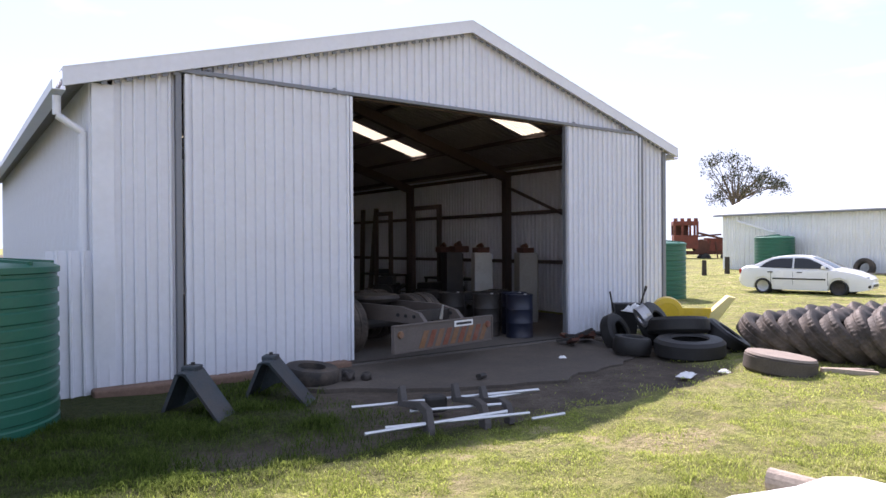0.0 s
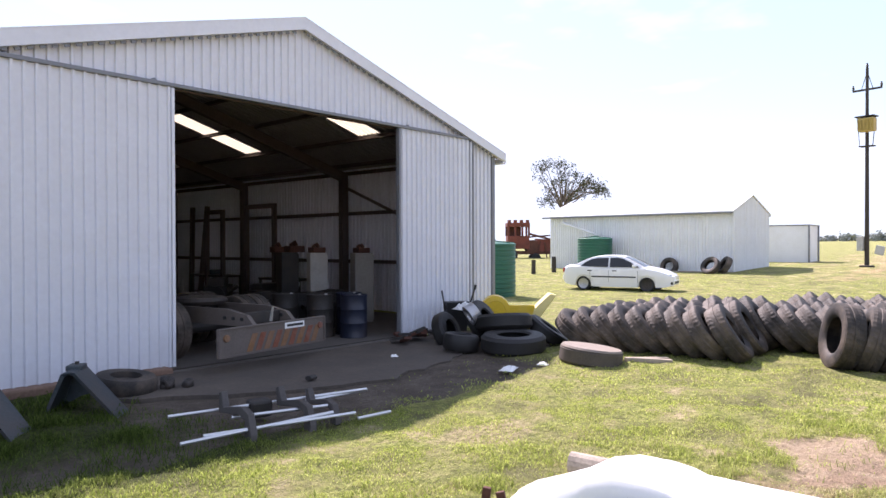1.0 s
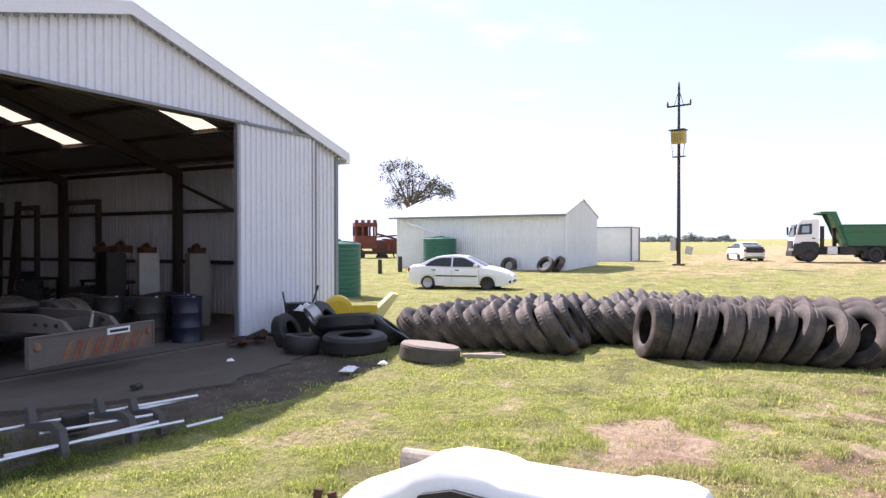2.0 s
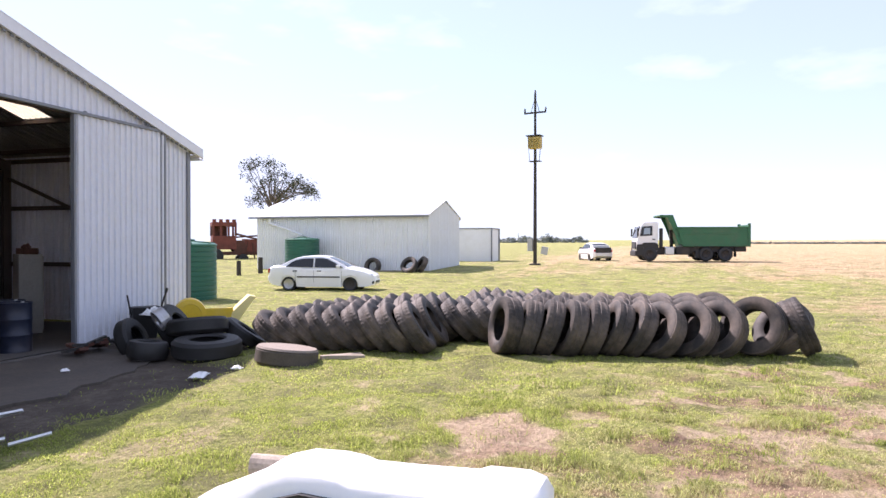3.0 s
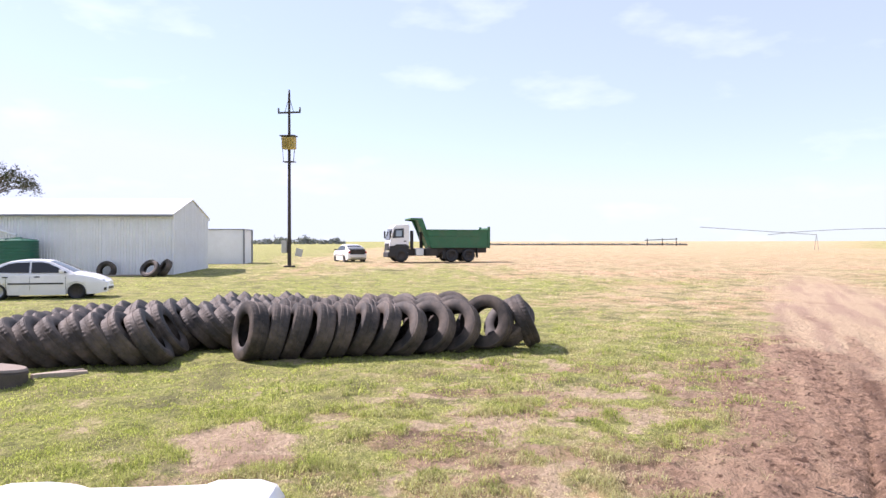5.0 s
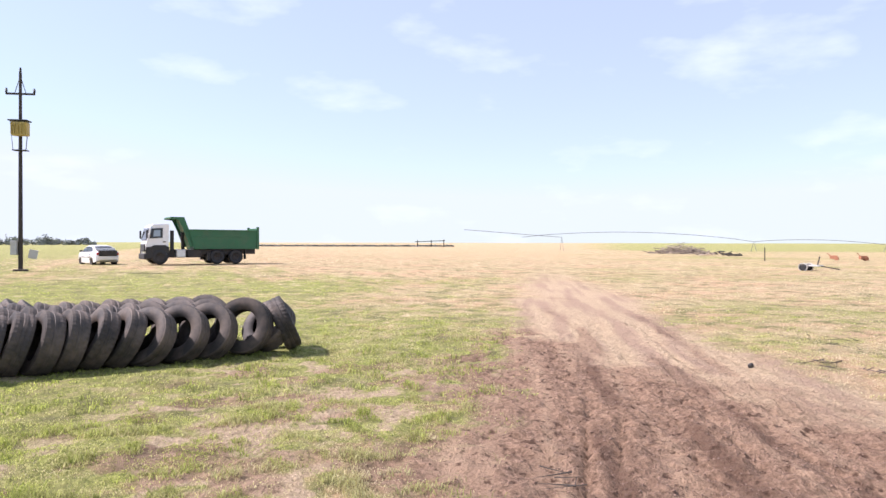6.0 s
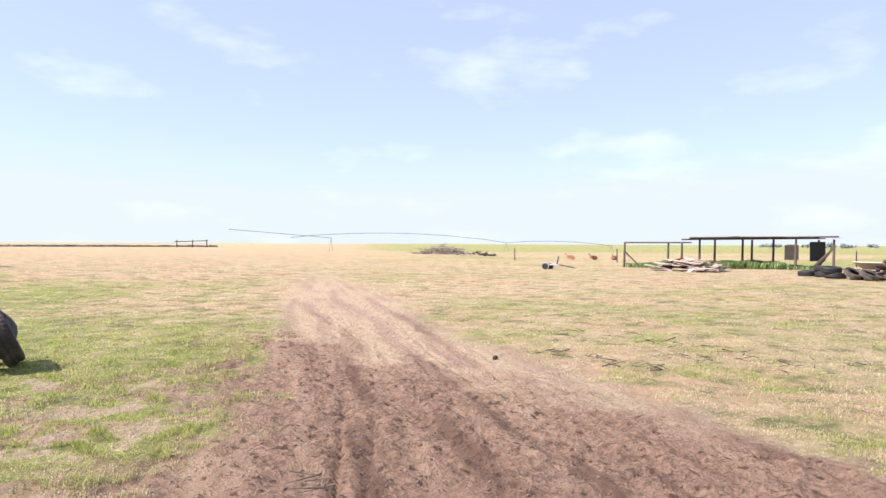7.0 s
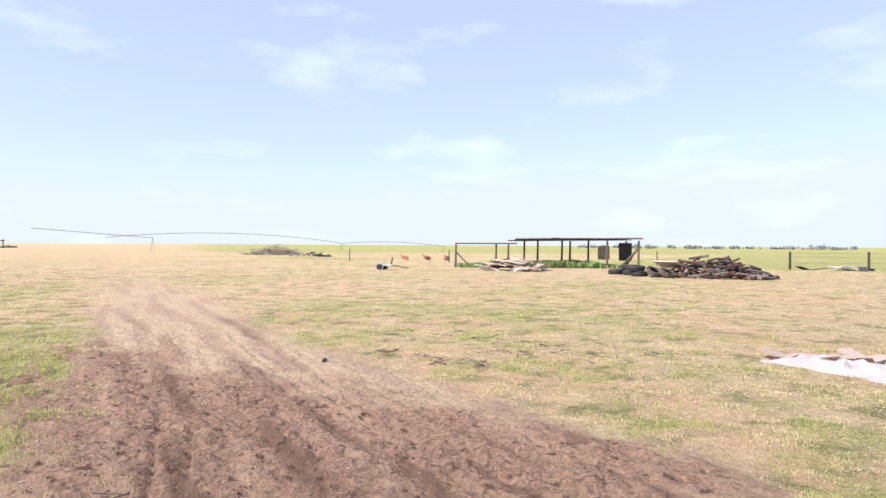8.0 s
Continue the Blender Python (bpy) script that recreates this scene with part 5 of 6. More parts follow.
# junk heap by the right-hand door
def lying_tyre(x, y, z, R, W, rx, ry, label, solid=False):
    h = W / 2
    prof = [(R * 0.5, -h * 0.8), (R * 0.56, -h), (R * 0.9, -h * 0.95), (R, -h * 0.6), (R, h * 0.6), (R * 0.9, h * 0.95), (R * 0.56, h), (R * 0.5, h * 0.8), (R * 0.55, h * 0.7), (R * 0.9, h * 0.7), (R * 0.9, -h * 0.7), (R * 0.55, -h * 0.7)]
    o = part("tyre", lathe(prof, 40, closed=True), DUST_SIDE if solid else SHADE_RUBBER, smooth=True)
    o.matrix_basis = pose(x, y, z + h, rx, ry, 0)
    if solid:
        part("filling", lathe([(0, h * 1.02), (R * 0.6, h * 1.02), (R * 0.93, h * 1.02), (R * 0.985, h * 0.8), (R * 0.5, h * 0.6), (0, h * 0.6)], 40), DUST_TOP, o, "dusty pale top")
    return tagged(o, label, "tyre", "tyres in the junk heap" if not solid else "")


# Blacker copy of the tyre rubber, with the junk heap's shade in its colour.
SHADE_RUBBER = mat("shade_black_rubber", (0.014, 0.0135, 0.0135), 0.6, 0, 0.25, 6, 60, 0.3, (0.05, 0.045, 0.04), 0.4, rnd=0.3)
DUST_SIDE = mat("dust_caked_rubber", (0.085, 0.07, 0.056), 0.85, 0, 0.25, 6, 50, 0.3, (0.14, 0.115, 0.09), 0.5)
DUST_TOP = mat("dusty_concrete_top", (0.25, 0.21, 0.175), 0.9, 0, 0.2, 6, 50, 0.3, (0.22, 0.17, 0.13), 0.5)
lying_tyre(9.93, 5.28, 0.0, 0.50, 0.30, 5, 5, "tyre lying flat on the grass, filled and dusty on top", True)
lying_tyre(10.15, 6.95, 0.03, 0.58, 0.32, 2, -3, "large black tyre lying flat in the shade")
lying_tyre(10.75, 7.6, 0.30, 0.55, 0.30, -8, 6, "large black tyre lying on the junk heap")
lying_tyre(11.5, 7.1, 0.1, 0.45, 0.26, 30, 20, "black tyre slumped behind the heap")
lying_tyre(10.95, 8.25, 0.24, 0.46, 0.28, 58, 24, "black tyre leaning in the junk heap")
lying_tyre(10.25, 8.6, 0.1, 0.40, 0.26, 62, 30, "black tyre standing askew in the junk heap")
lying_tyre(9.65, 7.75, 0.03, 0.33, 0.3, 4, 4, "small black tyre lying by the apron")


def bin_barrow():
    t = thing("wheelbarrow", pose(11.3, 9.2, 0.03, 0, 0, -35) @ Matrix.Diagonal((0.72, 0.8, 0.95, 1)), "black wheelbarrow tipped upright against the shed door", "wheelbarrow")
    part("tray", loft([[(-0.3, 0.1, 0.05), (0.3, 0.1, 0.05), (0.3, 0.3, 0.05), (-0.3, 0.3, 0.05)], [(-0.36, -0.1, 0.72), (0.36, -0.1, 0.72), (0.36, 0.34, 0.72), (-0.36, 0.34, 0.72)]]), BLACK_PLASTIC, t)
    part("handle", rod((-0.36, 0.1, 0.55), (-0.5, -0.05, 0.98), 0.025), BLACK_IRON, t)
    part("handle", rod((0.36, 0.1, 0.55), (0.5, -0.05, 1.0), 0.025), BLACK_IRON, t)
    part("grip", rod((0.5, -0.05, 1.0), (0.53, -0.07, 1.1), 0.035), BLACK_PLASTIC, t)


bin_barrow()


def crumple(name, x, y, z, w, d, h, material, label, category, seed=1, amp=0.5, n=14):
    b = bmesh.new()
    bmesh.ops.create_grid(b, x_segments=n, y_segments=n, size=0.5)
    for v in b.verts:
        f = max(0.0, 1 - (abs(v.co.x) * 2) ** 3) * max(0.0, 1 - (abs(v.co.y) * 2) ** 3)
        k = noise.noise(Vector((v.co.x * 5, v.co.y * 5, seed * 3.7))) + 0.5 * noise.noise(Vector((v.co.x * 13, v.co.y * 13, seed)))
        v.co.z = h * f * (0.55 + amp * k)
        v.co.x = w * (v.co.x + 0.10 * noise.noise(Vector((v.co.x * 4, v.co.y * 4, seed + 9))))
        v.co.y = d * (v.co.y + 0.10 * noise.noise(Vector((v.co.x * 2, v.co.y * 4, seed + 19))))
    bmesh.ops.solidify(b, geom=b.faces[:], thickness=0.006)
    o = part(name, b, material, smooth=True)
    o.matrix_basis = pose(x, y, z, 0, 0, seed * 40)
    return tagged(o, label, category)


crumple("paper_sack", 11.1, 8.8, 0.6, 0.5, 0.4, 0.22, PLASTIC_WHITE, "crumpled white plastic sack on the junk heap", "sack", 2)
crumple("plastic_bag", 8.62, 5.95, 0.045, 0.4, 0.2, 0.07, PLASTIC_WHITE, "flattened white plastic bag on the ground", "bag", 5)
crumple("plastic_scrap", 9.25, 5.75, 0.05, 0.16, 0.12, 0.06, PLASTIC_WHITE, "white scrap of plastic on the grass", "scrap", 7)
crumple("plastic_scrap", 8.35, 8.15, 0.04, 0.12, 0.1, 0.05, PLASTIC_WHITE, "white scrap of plastic on the apron", "scrap", 8)

hubw = thing("wheel_rim", pose(10.35, 8.05, 0.62, 60, 0, 60), "bare silver wheel rim on the junk heap", "wheel rim")
part("barrel", lathe([(0.15, -0.08), (0.2, -0.09), (0.19, 0), (0.2, 0.09), (0.18, 0.09), (0.17, 0.0), (0.14, -0.05)], 24, closed=True), HUB, hubw)
part("disc", lathe([(0.05, 0.02), (0.1, 0.04), (0.15, 0.0), (0.18, 0.0), (0.18, 0.015), (0.1, 0.055), (0.05, 0.035)], 24, closed=True), HUB, hubw)


def slide():
    t = thing("yellow_chute", pose(12.55, 9.05, 0.06, 0, 0, -50) @ Matrix.Diagonal((0.78, 0.78, 0.85, 1)), "yellow plastic chute lying by the shed corner", "chute")
    part("drum", lathe([(0.30, -0.3), (0.42, -0.28), (0.44, 0.0), (0.42, 0.28), (0.30, 0.3), (0.28, 0.25), (0.40, 0.22), (0.40, -0.22), (0.28, -0.25)], 36, closed=True, m=pose(-0.1, 0, 0.44, 90)), YELLOW, t, smooth=True)
    part("drum_end", lathe([(0, -0.285), (0.30, -0.285), (0.30, -0.255), (0, -0.255)], 28, m=pose(-0.1, 0, 0.44, 90)), YELLOW, t)
    part("drum_end", lathe([(0, 0.285), (0.30, 0.285), (0.30, 0.255), (0, 0.255)], 28, m=pose(-0.1, 0, 0.44, 90)), YELLOW, t)
    part("trough", extrude([(0.0, 0.1), (1.0, 0.32), (1.02, 0.62), (0.0, 0.62)], -0.28, -0.2, bevel=0.02), YELLOW, t)
    part("trough_bed", extrude([(0.0, 0.1), (1.0, 0.3), (1.0, 0.38), (0.0, 0.18)], -0.24, 0.3, bevel=0.02), YELLOW, t)
    part("lip", extrude([(0.9, 0.12), (1.1, 0.2), (1.55, 0.78), (1.65, 0.88), (1.45, 0.92), (1.15, 0.66), (0.98, 0.5)], -0.3, 0.24, bevel=0.03), YELLOW_PALE, t)


slide()
for (x, y, rz, L) in ((10.55, 4.62, 15, 0.75), (10.5, 4.5, -8, 0.6)):
    o = part("timber_offcut", box(-L / 2, L / 2, -0.05, 0.05, 0, 0.07, 0.008), WOOD_GREY)
    o.matrix_basis = pose(x, y, 0.05, 0, 2, rz - 50)
    tagged(o, "weathered timber offcut lying on the grass", "timber", "timber offcuts")

# sheet leaning between tank and wall
lean_sheet = part("leaning_sheet", ribbed(0.75, 0, 1.9), WHITE_STEEL)
lean_sheet.matrix_basis = pose(1.0, 9.95, 0.0, -3, 0, 2)
tagged(lean_sheet, "galvanised ribbed sheet standing between tank and wall", "sheet")


# ---- white moulded truck bumper in the foreground ----
def cab_panel():
    t = thing("bumper_panel", pose(4.7, 0, 0.0), "white moulded truck bumper lying on the grass", "bumper")
    outline = [(2.95, 0.02), (2.72, 0.12), (2.45, 0.24), (2.25, 0.36), (2.05, 0.415), (1.8, 0.42), (1.66, 0.405), (1.56, 0.375), (1.2, 0.375), (0.78, 0.385), (0.70, 0.415), (0.42, 0.415), (0.31, 0.38), (0.26, 0.3), (0.26, 0.02)]
    secs = []
    for x, s, dz in ((-0.41, 0.92, -0.32), (-0.395, 0.945, -0.14), (-0.372, 0.957, -0.055), (-0.35, 0.963, -0.035), (-0.32, 0.968, -0.028), (-0.2, 0.99, -0.012), (0.0, 1.0, 0.0), (0.12, 1.0, -0.005), (0.2, 0.985, -0.04), (0.22, 0.96, -0.12)):
        secs.append([(x, 1.55 + (y - 1.55) * s, max(0.02, z + dz * (z > 0.1))) for y, z in outline])
    part("shell", loft(secs), PLASTIC_WHITE, t, smooth=True)
    part("recess", extrude([(2.3, 0.03), (2.15, 0.2), (1.9, 0.27), (1.4, 0.24), (0.9, 0.21), (0.6, 0.17), (0.55, 0.03)], -0.44, -0.39, axis="x"), BLACK_PLASTIC, t, "dark grille opening")


cab_panel()
for x, y, h, tilt in ((4.16, 2.97, 0.10, 8), (4.2, 2.84, 0.085, -14)):
    b = box(-0.022, 0.022, -0.03, 0.03, -0.05, h, 0.006)
    for v in b.verts:
        v.co += Vector((noise.noise(v.co * 20), noise.noise(v.co * 20 + Vector((5, 0, 0))), 0)) * 0.008
    o = part("rusty_stake", b, RUST)
    o.matrix_basis = pose(x, y, on_ground(x, y) + 0.02, tilt, 0, 25)
    tagged(o, "short rusty steel stake standing in the grass", "stake", "rusty stakes")
b = rod((5.18, 2.84, 0.10), (5.3, 1.7, 0.10), 0.095, 0.08, 14)
rod((5.2, 2.45, 0.17), (5.2, 2.42, 0.22), 0.03, 0.02, 8, b)
for v in b.verts:
    v.co += Vector((noise.noise(v.co * 6), noise.noise(v.co * 6 + Vector((9, 0, 0))), 0)) * 0.015
tagged(part("log", b, WOOD_GREY), "short weathered fence log lying in the grass", "log")


# ---- beyond: posts, tyres at the store, machinery, trees ----
def fence_post(x, y, h, r=0.09, label="short dark timber fence post", group="fence posts"):
    z = on_ground(x, y)
    o = part("fence_post", rod((0, 0, -0.2), (0, 0, h), r, r * 0.9, 10), WOOD_DARK)
    o.matrix_basis = pose(x, y, z)
    tagged(o, label, "post", group)


fence_post(32.2, 21.15, 0.8, 0.13)
fence_post(34.0, 20.95, 0.9, 0.14)
tyre(standing(36.95, 15.35, 175, -14, 1, 0.25), "tyre leaning on the store wall", "tyres at the store")
tyre(standing(36.0, 12.75, 165, -32, 3, 0.1), "grey tyre leaning on another at the store", "tyres at the store")
tyre(standing(36.5, 12.2, 130, -30, 0, 0.1), "tyre leaning on the store corner", "tyres at the store")
o = part("plank", box(-1.0, 1.0, -0.12, 0.12, 0, 0.06), WOOD_GREY)
o.matrix_basis = pose(36.6, 14.3, on_ground(36.6, 14.3), 0, 0, -80)
tagged(o, "pale plank lying by the store wall", "plank")


def old_machine():
    t = thing("rusted_harvester", pose(52.8, 36.6, 0.15, 0, 0, -48), "rusted red old harvesting machine standing in the grass", "farm machine")
    tw = part("tower", box(-1.0, 1.0, -0.9, 0.9, 1.3, 2.5, 0.03), RUST_RED, t)
    for x in (-0.95, -0.3, 0.35, 0.95):
        for y in (-0.85, 0.85):
            part("tower_post", box(x - 0.09, x + 0.09, y - 0.06, y + 0.06, 2.5, 3.4), RUST_RED, tw)
    part("tower_panel", box(-1.0, 0.3, 0.7, 0.8, 2.5, 3.4), RUST, tw)
    part("tower_cap", box(-1.05, 1.05, -0.92, 0.92, 3.35, 3.72, 0.03), RUST_RED, tw)
    for k in range(4):
        part("crenel", box(-1.0 + k * 0.56, -0.7 + k * 0.56, -0.9, -0.6, 3.72, 3.97), RUST_RED, tw)
    part("frame", box(-1.4, 4.6, -0.8, 0.8, 0.8, 1.1, 0.03), RUST, t)
    part("drum_housing", rod((1.3, -0.85, 1.5), (1.3, 0.85, 1.5), 0.62, n=18), RUST, t)
    part("hopper", extrude([(1.9, 1.1), (3.3, 1.1), (3.7, 2.1), (1.7, 2.25)], -0.85, 0.85, bevel=0.03), RUST_RED, t)
    part("engine", box(3.5, 4.5, -0.6, 0.6, 1.1, 1.75, 0.06), BLACK_IRON, t)
    part("arm", bar((0.9, -0.95, 2.7), (4.7, -0.95, 1.7), 0.13, 0.18), RUST, t)
    part("arm", bar((1.2, 0.95, 2.4), (3.2, 0.95, 2.55), 0.12, 0.14), RUST, t)
    for x, lean in ((1.7, 0.3), (2.6, -0.2), (3.5, 0.25), (4.5, 0.0)):
        part("strut", bar((x, -0.9, 0.5), (x + lean, -0.92, 2.2 - 0.12 * x), 0.1, 0.1), RUST, t)
    part("exhaust", rod((4.1, 0, 1.7), (4.1, 0, 2.5), 0.07), BLACK_IRON, t)
    for x, r in ((-0.8, 0.7), (1.6, 0.45), (3.7, 0.55)):
        for y in (-0.95, 0.95):
            part("wheel", lathe([(0.12, -0.1), (r * 0.55, -0.08), (r * 0.6, -0.15), (r * 0.92, -0.15), (r, -0.09), (r, 0.09), (r * 0.92, 0.15), (r * 0.6, 0.15), (r * 0.55, 0.08), (0.12, 0.1)], 20, closed=True, m=pose(x, y, r, 90)), BLACK_PLASTIC, t)


RUST_RED = mat("rust_red_paint", (0.17, 0.045, 0.03), 0.8, 0.0, 0.3, 3, 30, 0.3, (0.07, 0.03, 0.02), 0.7)

old_machine()
LEAF = mat("dark_leaves", (0.05, 0.062, 0.03), 0.7, 0, 0.3, 2, 20, 0.0)
# Leaves of the far trees, paled to paint distance haze into the colour.
LEAF_HAZED = mat("hazed_far_leaves", (0.27, 0.295, 0.275), 0.8, 0, 0.3, 0.2, 2, 0.0)
BARK = mat("grey_bark", (0.16, 0.13, 0.11), 0.9, 0, 0.25, 3, 20, 0.4)


def leaf_cloud(centres, per, size, seed):
    r = np.random.default_rng(seed)
    pts = []
    for (x, y, z, s) in centres:
        q = r.normal(0, 1, (per, 3)) * s * 0.5
        pts.append(q + (x, y, z))
    p = np.concatenate(pts)
    n = len(p)
    a, b = r.normal(0, 1, (n, 3)), r.normal(0, 1, (n, 3))
    a /= np.linalg.norm(a, axis=1)[:, None]
    b -= a * (a * b).sum(1)[:, None]
    b /= np.linalg.norm(b, axis=1)[:, None]
    L = size * r.uniform(0.6, 1.4, (n, 1))
    v = np.stack([p - a * L, p + b * L * 0.35, p + a * L, p - b * L * 0.35], 1).reshape(-1, 3)
    return v, np.arange(n * 4).reshape(-1, 4)


def mesh_fast(name, v, f, material):
    me = bpy.data.meshes.new(name)
    me.vertices.add(len(v))
    me.vertices.foreach_set("co", np.asarray(v, np.float32).ravel())
    k = f.shape[1]
    me.loops.add(f.size)
    me.loops.foreach_set("vertex_index", np.asarray(f, np.int32).ravel())
    me.polygons.add(len(f))
    me.polygons.foreach_set("loop_start", np.arange(0, f.size, k))
    me.update()
    me.materials.append(material)
    return me


def gum_tree(x, y, h, seed):
    """A wind-bent gum: the crown is domed over the trunk and trails low on its lee side."""
    t = thing("tree", pose(x, y, on_ground(x, y) - 0.2, 0, 0, -58.6), "tall open-crowned gum tree with sparse dark leaves", "tree")
    r = random.Random(seed)
    fork = Vector((-0.2, 0, h * 0.42))
    trunk = rod((0, 0, 0), fork, 0.42, 0.26, 10)
    tips = []
    for k in range(34):
        u = -3.1 + 8.0 * ((k + r.uniform(0, 1)) / 34) ** 1.15
        roof = h * (0.985 - 0.018 * (u + 0.9) ** 2) if u < 0.8 else h * (0.93 - 0.083 * (u - 0.8))
        foot = h * (0.47 + 0.03 * abs(u + 0.3))
        z = max(foot, roof - (roof - foot) * r.uniform(0, 1))
        end = Vector((u, r.uniform(-2.2, 2.2), z))
        base = fork.lerp(Vector((u * 0.25, 0, h * 0.60)), r.uniform(0, 0.8))
        mid = base.lerp(end, 0.55) + Vector((r.uniform(-0.3, 0.3), r.uniform(-0.3, 0.3), 0.03 * h))
        rod(base, mid, 0.09, 0.05, 6, trunk)
        rod(mid, end, 0.05, 0.02, 5, trunk)
        tips.append((*end, h * r.uniform(0.035, 0.06)))
        for q in range(4):
            e2 = end + Vector((r.uniform(-1, 1), r.uniform(-1, 1), r.uniform(-0.8, 0.7))) * h * 0.075
            rod(mid.lerp(end, r.uniform(0.4, 0.9)), e2, 0.03, 0.012, 4, trunk)
            tips.append((*e2, h * r.uniform(0.025, 0.05)))
    part("trunk", trunk, BARK, t)
    v, f = leaf_cloud(tips, 24, 0.135, seed)
    put("crown", mesh_fast("crown", v, f, LEAF), t)


gum_tree(71.4, 42.75, 12.3, 4)


def far_wood(name, spots, seed, label, leaf=0.9):
    """Far trees as clouds of small leaves on stems, in one object."""
    r = random.Random(seed)
    cs = []
    for x, y, h, w in spots:
        z = on_ground(x, y)
        for k in range(int(6 + w / 2)):
            cs.append((x + r.uniform(-w, w) * 0.5, y + r.uniform(-w, w) * 0.5, z + h * r.uniform(0.2, 0.8), h * r.uniform(0.25, 0.5)))
    v, f = leaf_cloud(cs, 40, leaf, seed)
    tagged(new(name, mesh_fast(name, v, f, LEAF_HAZED)), label, "trees", kind="stuff")


def polar(az, d):
    a = radians(az)
    return d * math.sin(a), d * math.cos(a)


rr = random.Random(3)
spots = [(*polar(78.0 + k * 0.55 + rr.uniform(-0.2, 0.2), 420 + rr.uniform(-20, 20)), rr.uniform(1.6, 3.8), rr.uniform(6, 12)) for k in range(12)]
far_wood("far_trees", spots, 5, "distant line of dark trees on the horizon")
spots = [(*polar(118 + k * 1.15 + rr.uniform(-0.5, 0.5) + 38, 620 + rr.uniform(-60, 60)), rr.uniform(1.0, 3.4), rr.uniform(5, 18)) for k in range(18)]
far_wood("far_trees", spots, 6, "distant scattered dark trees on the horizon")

spots = [(*polar(96.5 + k * 0.16, 330 + rr.uniform(-3, 3)), rr.uniform(0.5, 0.8), 2.5) for k in range(100)]
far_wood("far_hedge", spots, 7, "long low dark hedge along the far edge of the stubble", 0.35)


def wheel_line(az, d):
    """A far irrigation cart: a low beam on two tall stands."""
    x, y = polar(az, d)
    t = thing("irrigation_cart", pose(x, y, on_ground(x, y), 0, 0, -az), "far dark irrigation cart standing by the hedge", "irrigation cart", "irrigation carts")
    part("beam", bar((-7, 0, 2.3), (6, 0, 2.8), 0.3, 0.3), BLACK_IRON, t)
    for q in (-6, 0, 5.5):
        part("stand", bar((q, 0, 0), (q, 0, 3.0 + 0.25 * (q > 4)), 0.35, 0.3), BLACK_IRON, t)


wheel_line(110.6, 300)


# ---- the far side: shelter, heaps, fence ----
WEATHERED_SHEET = mat("weathered_roof_sheet", (0.42, 0.4, 0.38), 0.6, 0.2, 0.25, 1.5, 20, 0.1, (0.16, 0.09, 0.06), 0.6)


def shelter():
    x0, y0 = 35.6, -52.31
    m = pose(x0, y0, on_ground(x0, y0), 0, 0, -145.4) @ Matrix.Diagonal((1.08, 1, 0.9, 1))
    t = thing("cattle_shelter", m, "derelict timber cattle shelter with a sagging sheet roof", "shelter")
    L = 15.2
    for x, y, h in ((0, 0, 2.4), (3.4, 0.2, 2.4), (4.6, 2.6, 2.4), (7.2, 2.8, 2.8), (9.3, 2.6, 2.8), (11.6, 2.6, 2.8), (14.8, 2.2, 2.7), (12.6, -0.6, 2.7), (15.2, -0.6, 2.7), (6.0, 2.6, 2.7), (10.0, 2.6, 2.7)):
        part("post", rod((x, y, -0.2), (x + 0.05, y, h), 0.1, 0.08, 8), WOOD_BROWN, t)
    part("beam", bar((0, 0, 2.42), (5.2, 0.2, 2.42), 0.16, 0.14), WOOD_BROWN, t)
    part("beam", bar((5.0, -0.4, 2.85), (15.6, -0.5, 2.95), 0.14, 0.14), WOOD_BROWN, t)
    part("beam", bar((4.6, 2.6, 2.75), (15.4, 2.5, 2.85), 0.14, 0.14), WOOD_BROWN, t)
    part("brace", bar((0.1, 0, 1.5), (1.3, -0.2, 0), 0.12, 0.12), WOOD_BROWN, t)
    part("brace", bar((15.2, -0.6, 1.9), (13.9, -0.6, 0.3), 0.14, 0.14), WOOD_BROWN, t)
    part("brace", bar((15.2, -0.6, 2.0), (14.4, 0.4, 0.2), 0.14, 0.14), WOOD_BROWN, t)
    for a, b, z in ((4.9, 8.6, 3.02), (8.2, 11.8, 2.98), (11.4, 14.2, 2.96), (13.6, 15.7, 2.84)):
        part("roof_sheet", ribbed(b - a, -0.9, 2.9, m=pose(a, 0, z, -90 + 1.5, 0, 0) @ pose(0, 0, 0)), WEATHERED_SHEET, t)
    part("trough_panel", box(12.2, 13.2, 1.2, 1.3, 0.8, 2.2, 0.02), WOOD_GREY, t)
    part("hanging_sheet", box(13.9, 15.0, 0.8, 0.86, 0.7, 2.5, 0.02), BLACK_PLASTIC, t)
    return m


shelter()


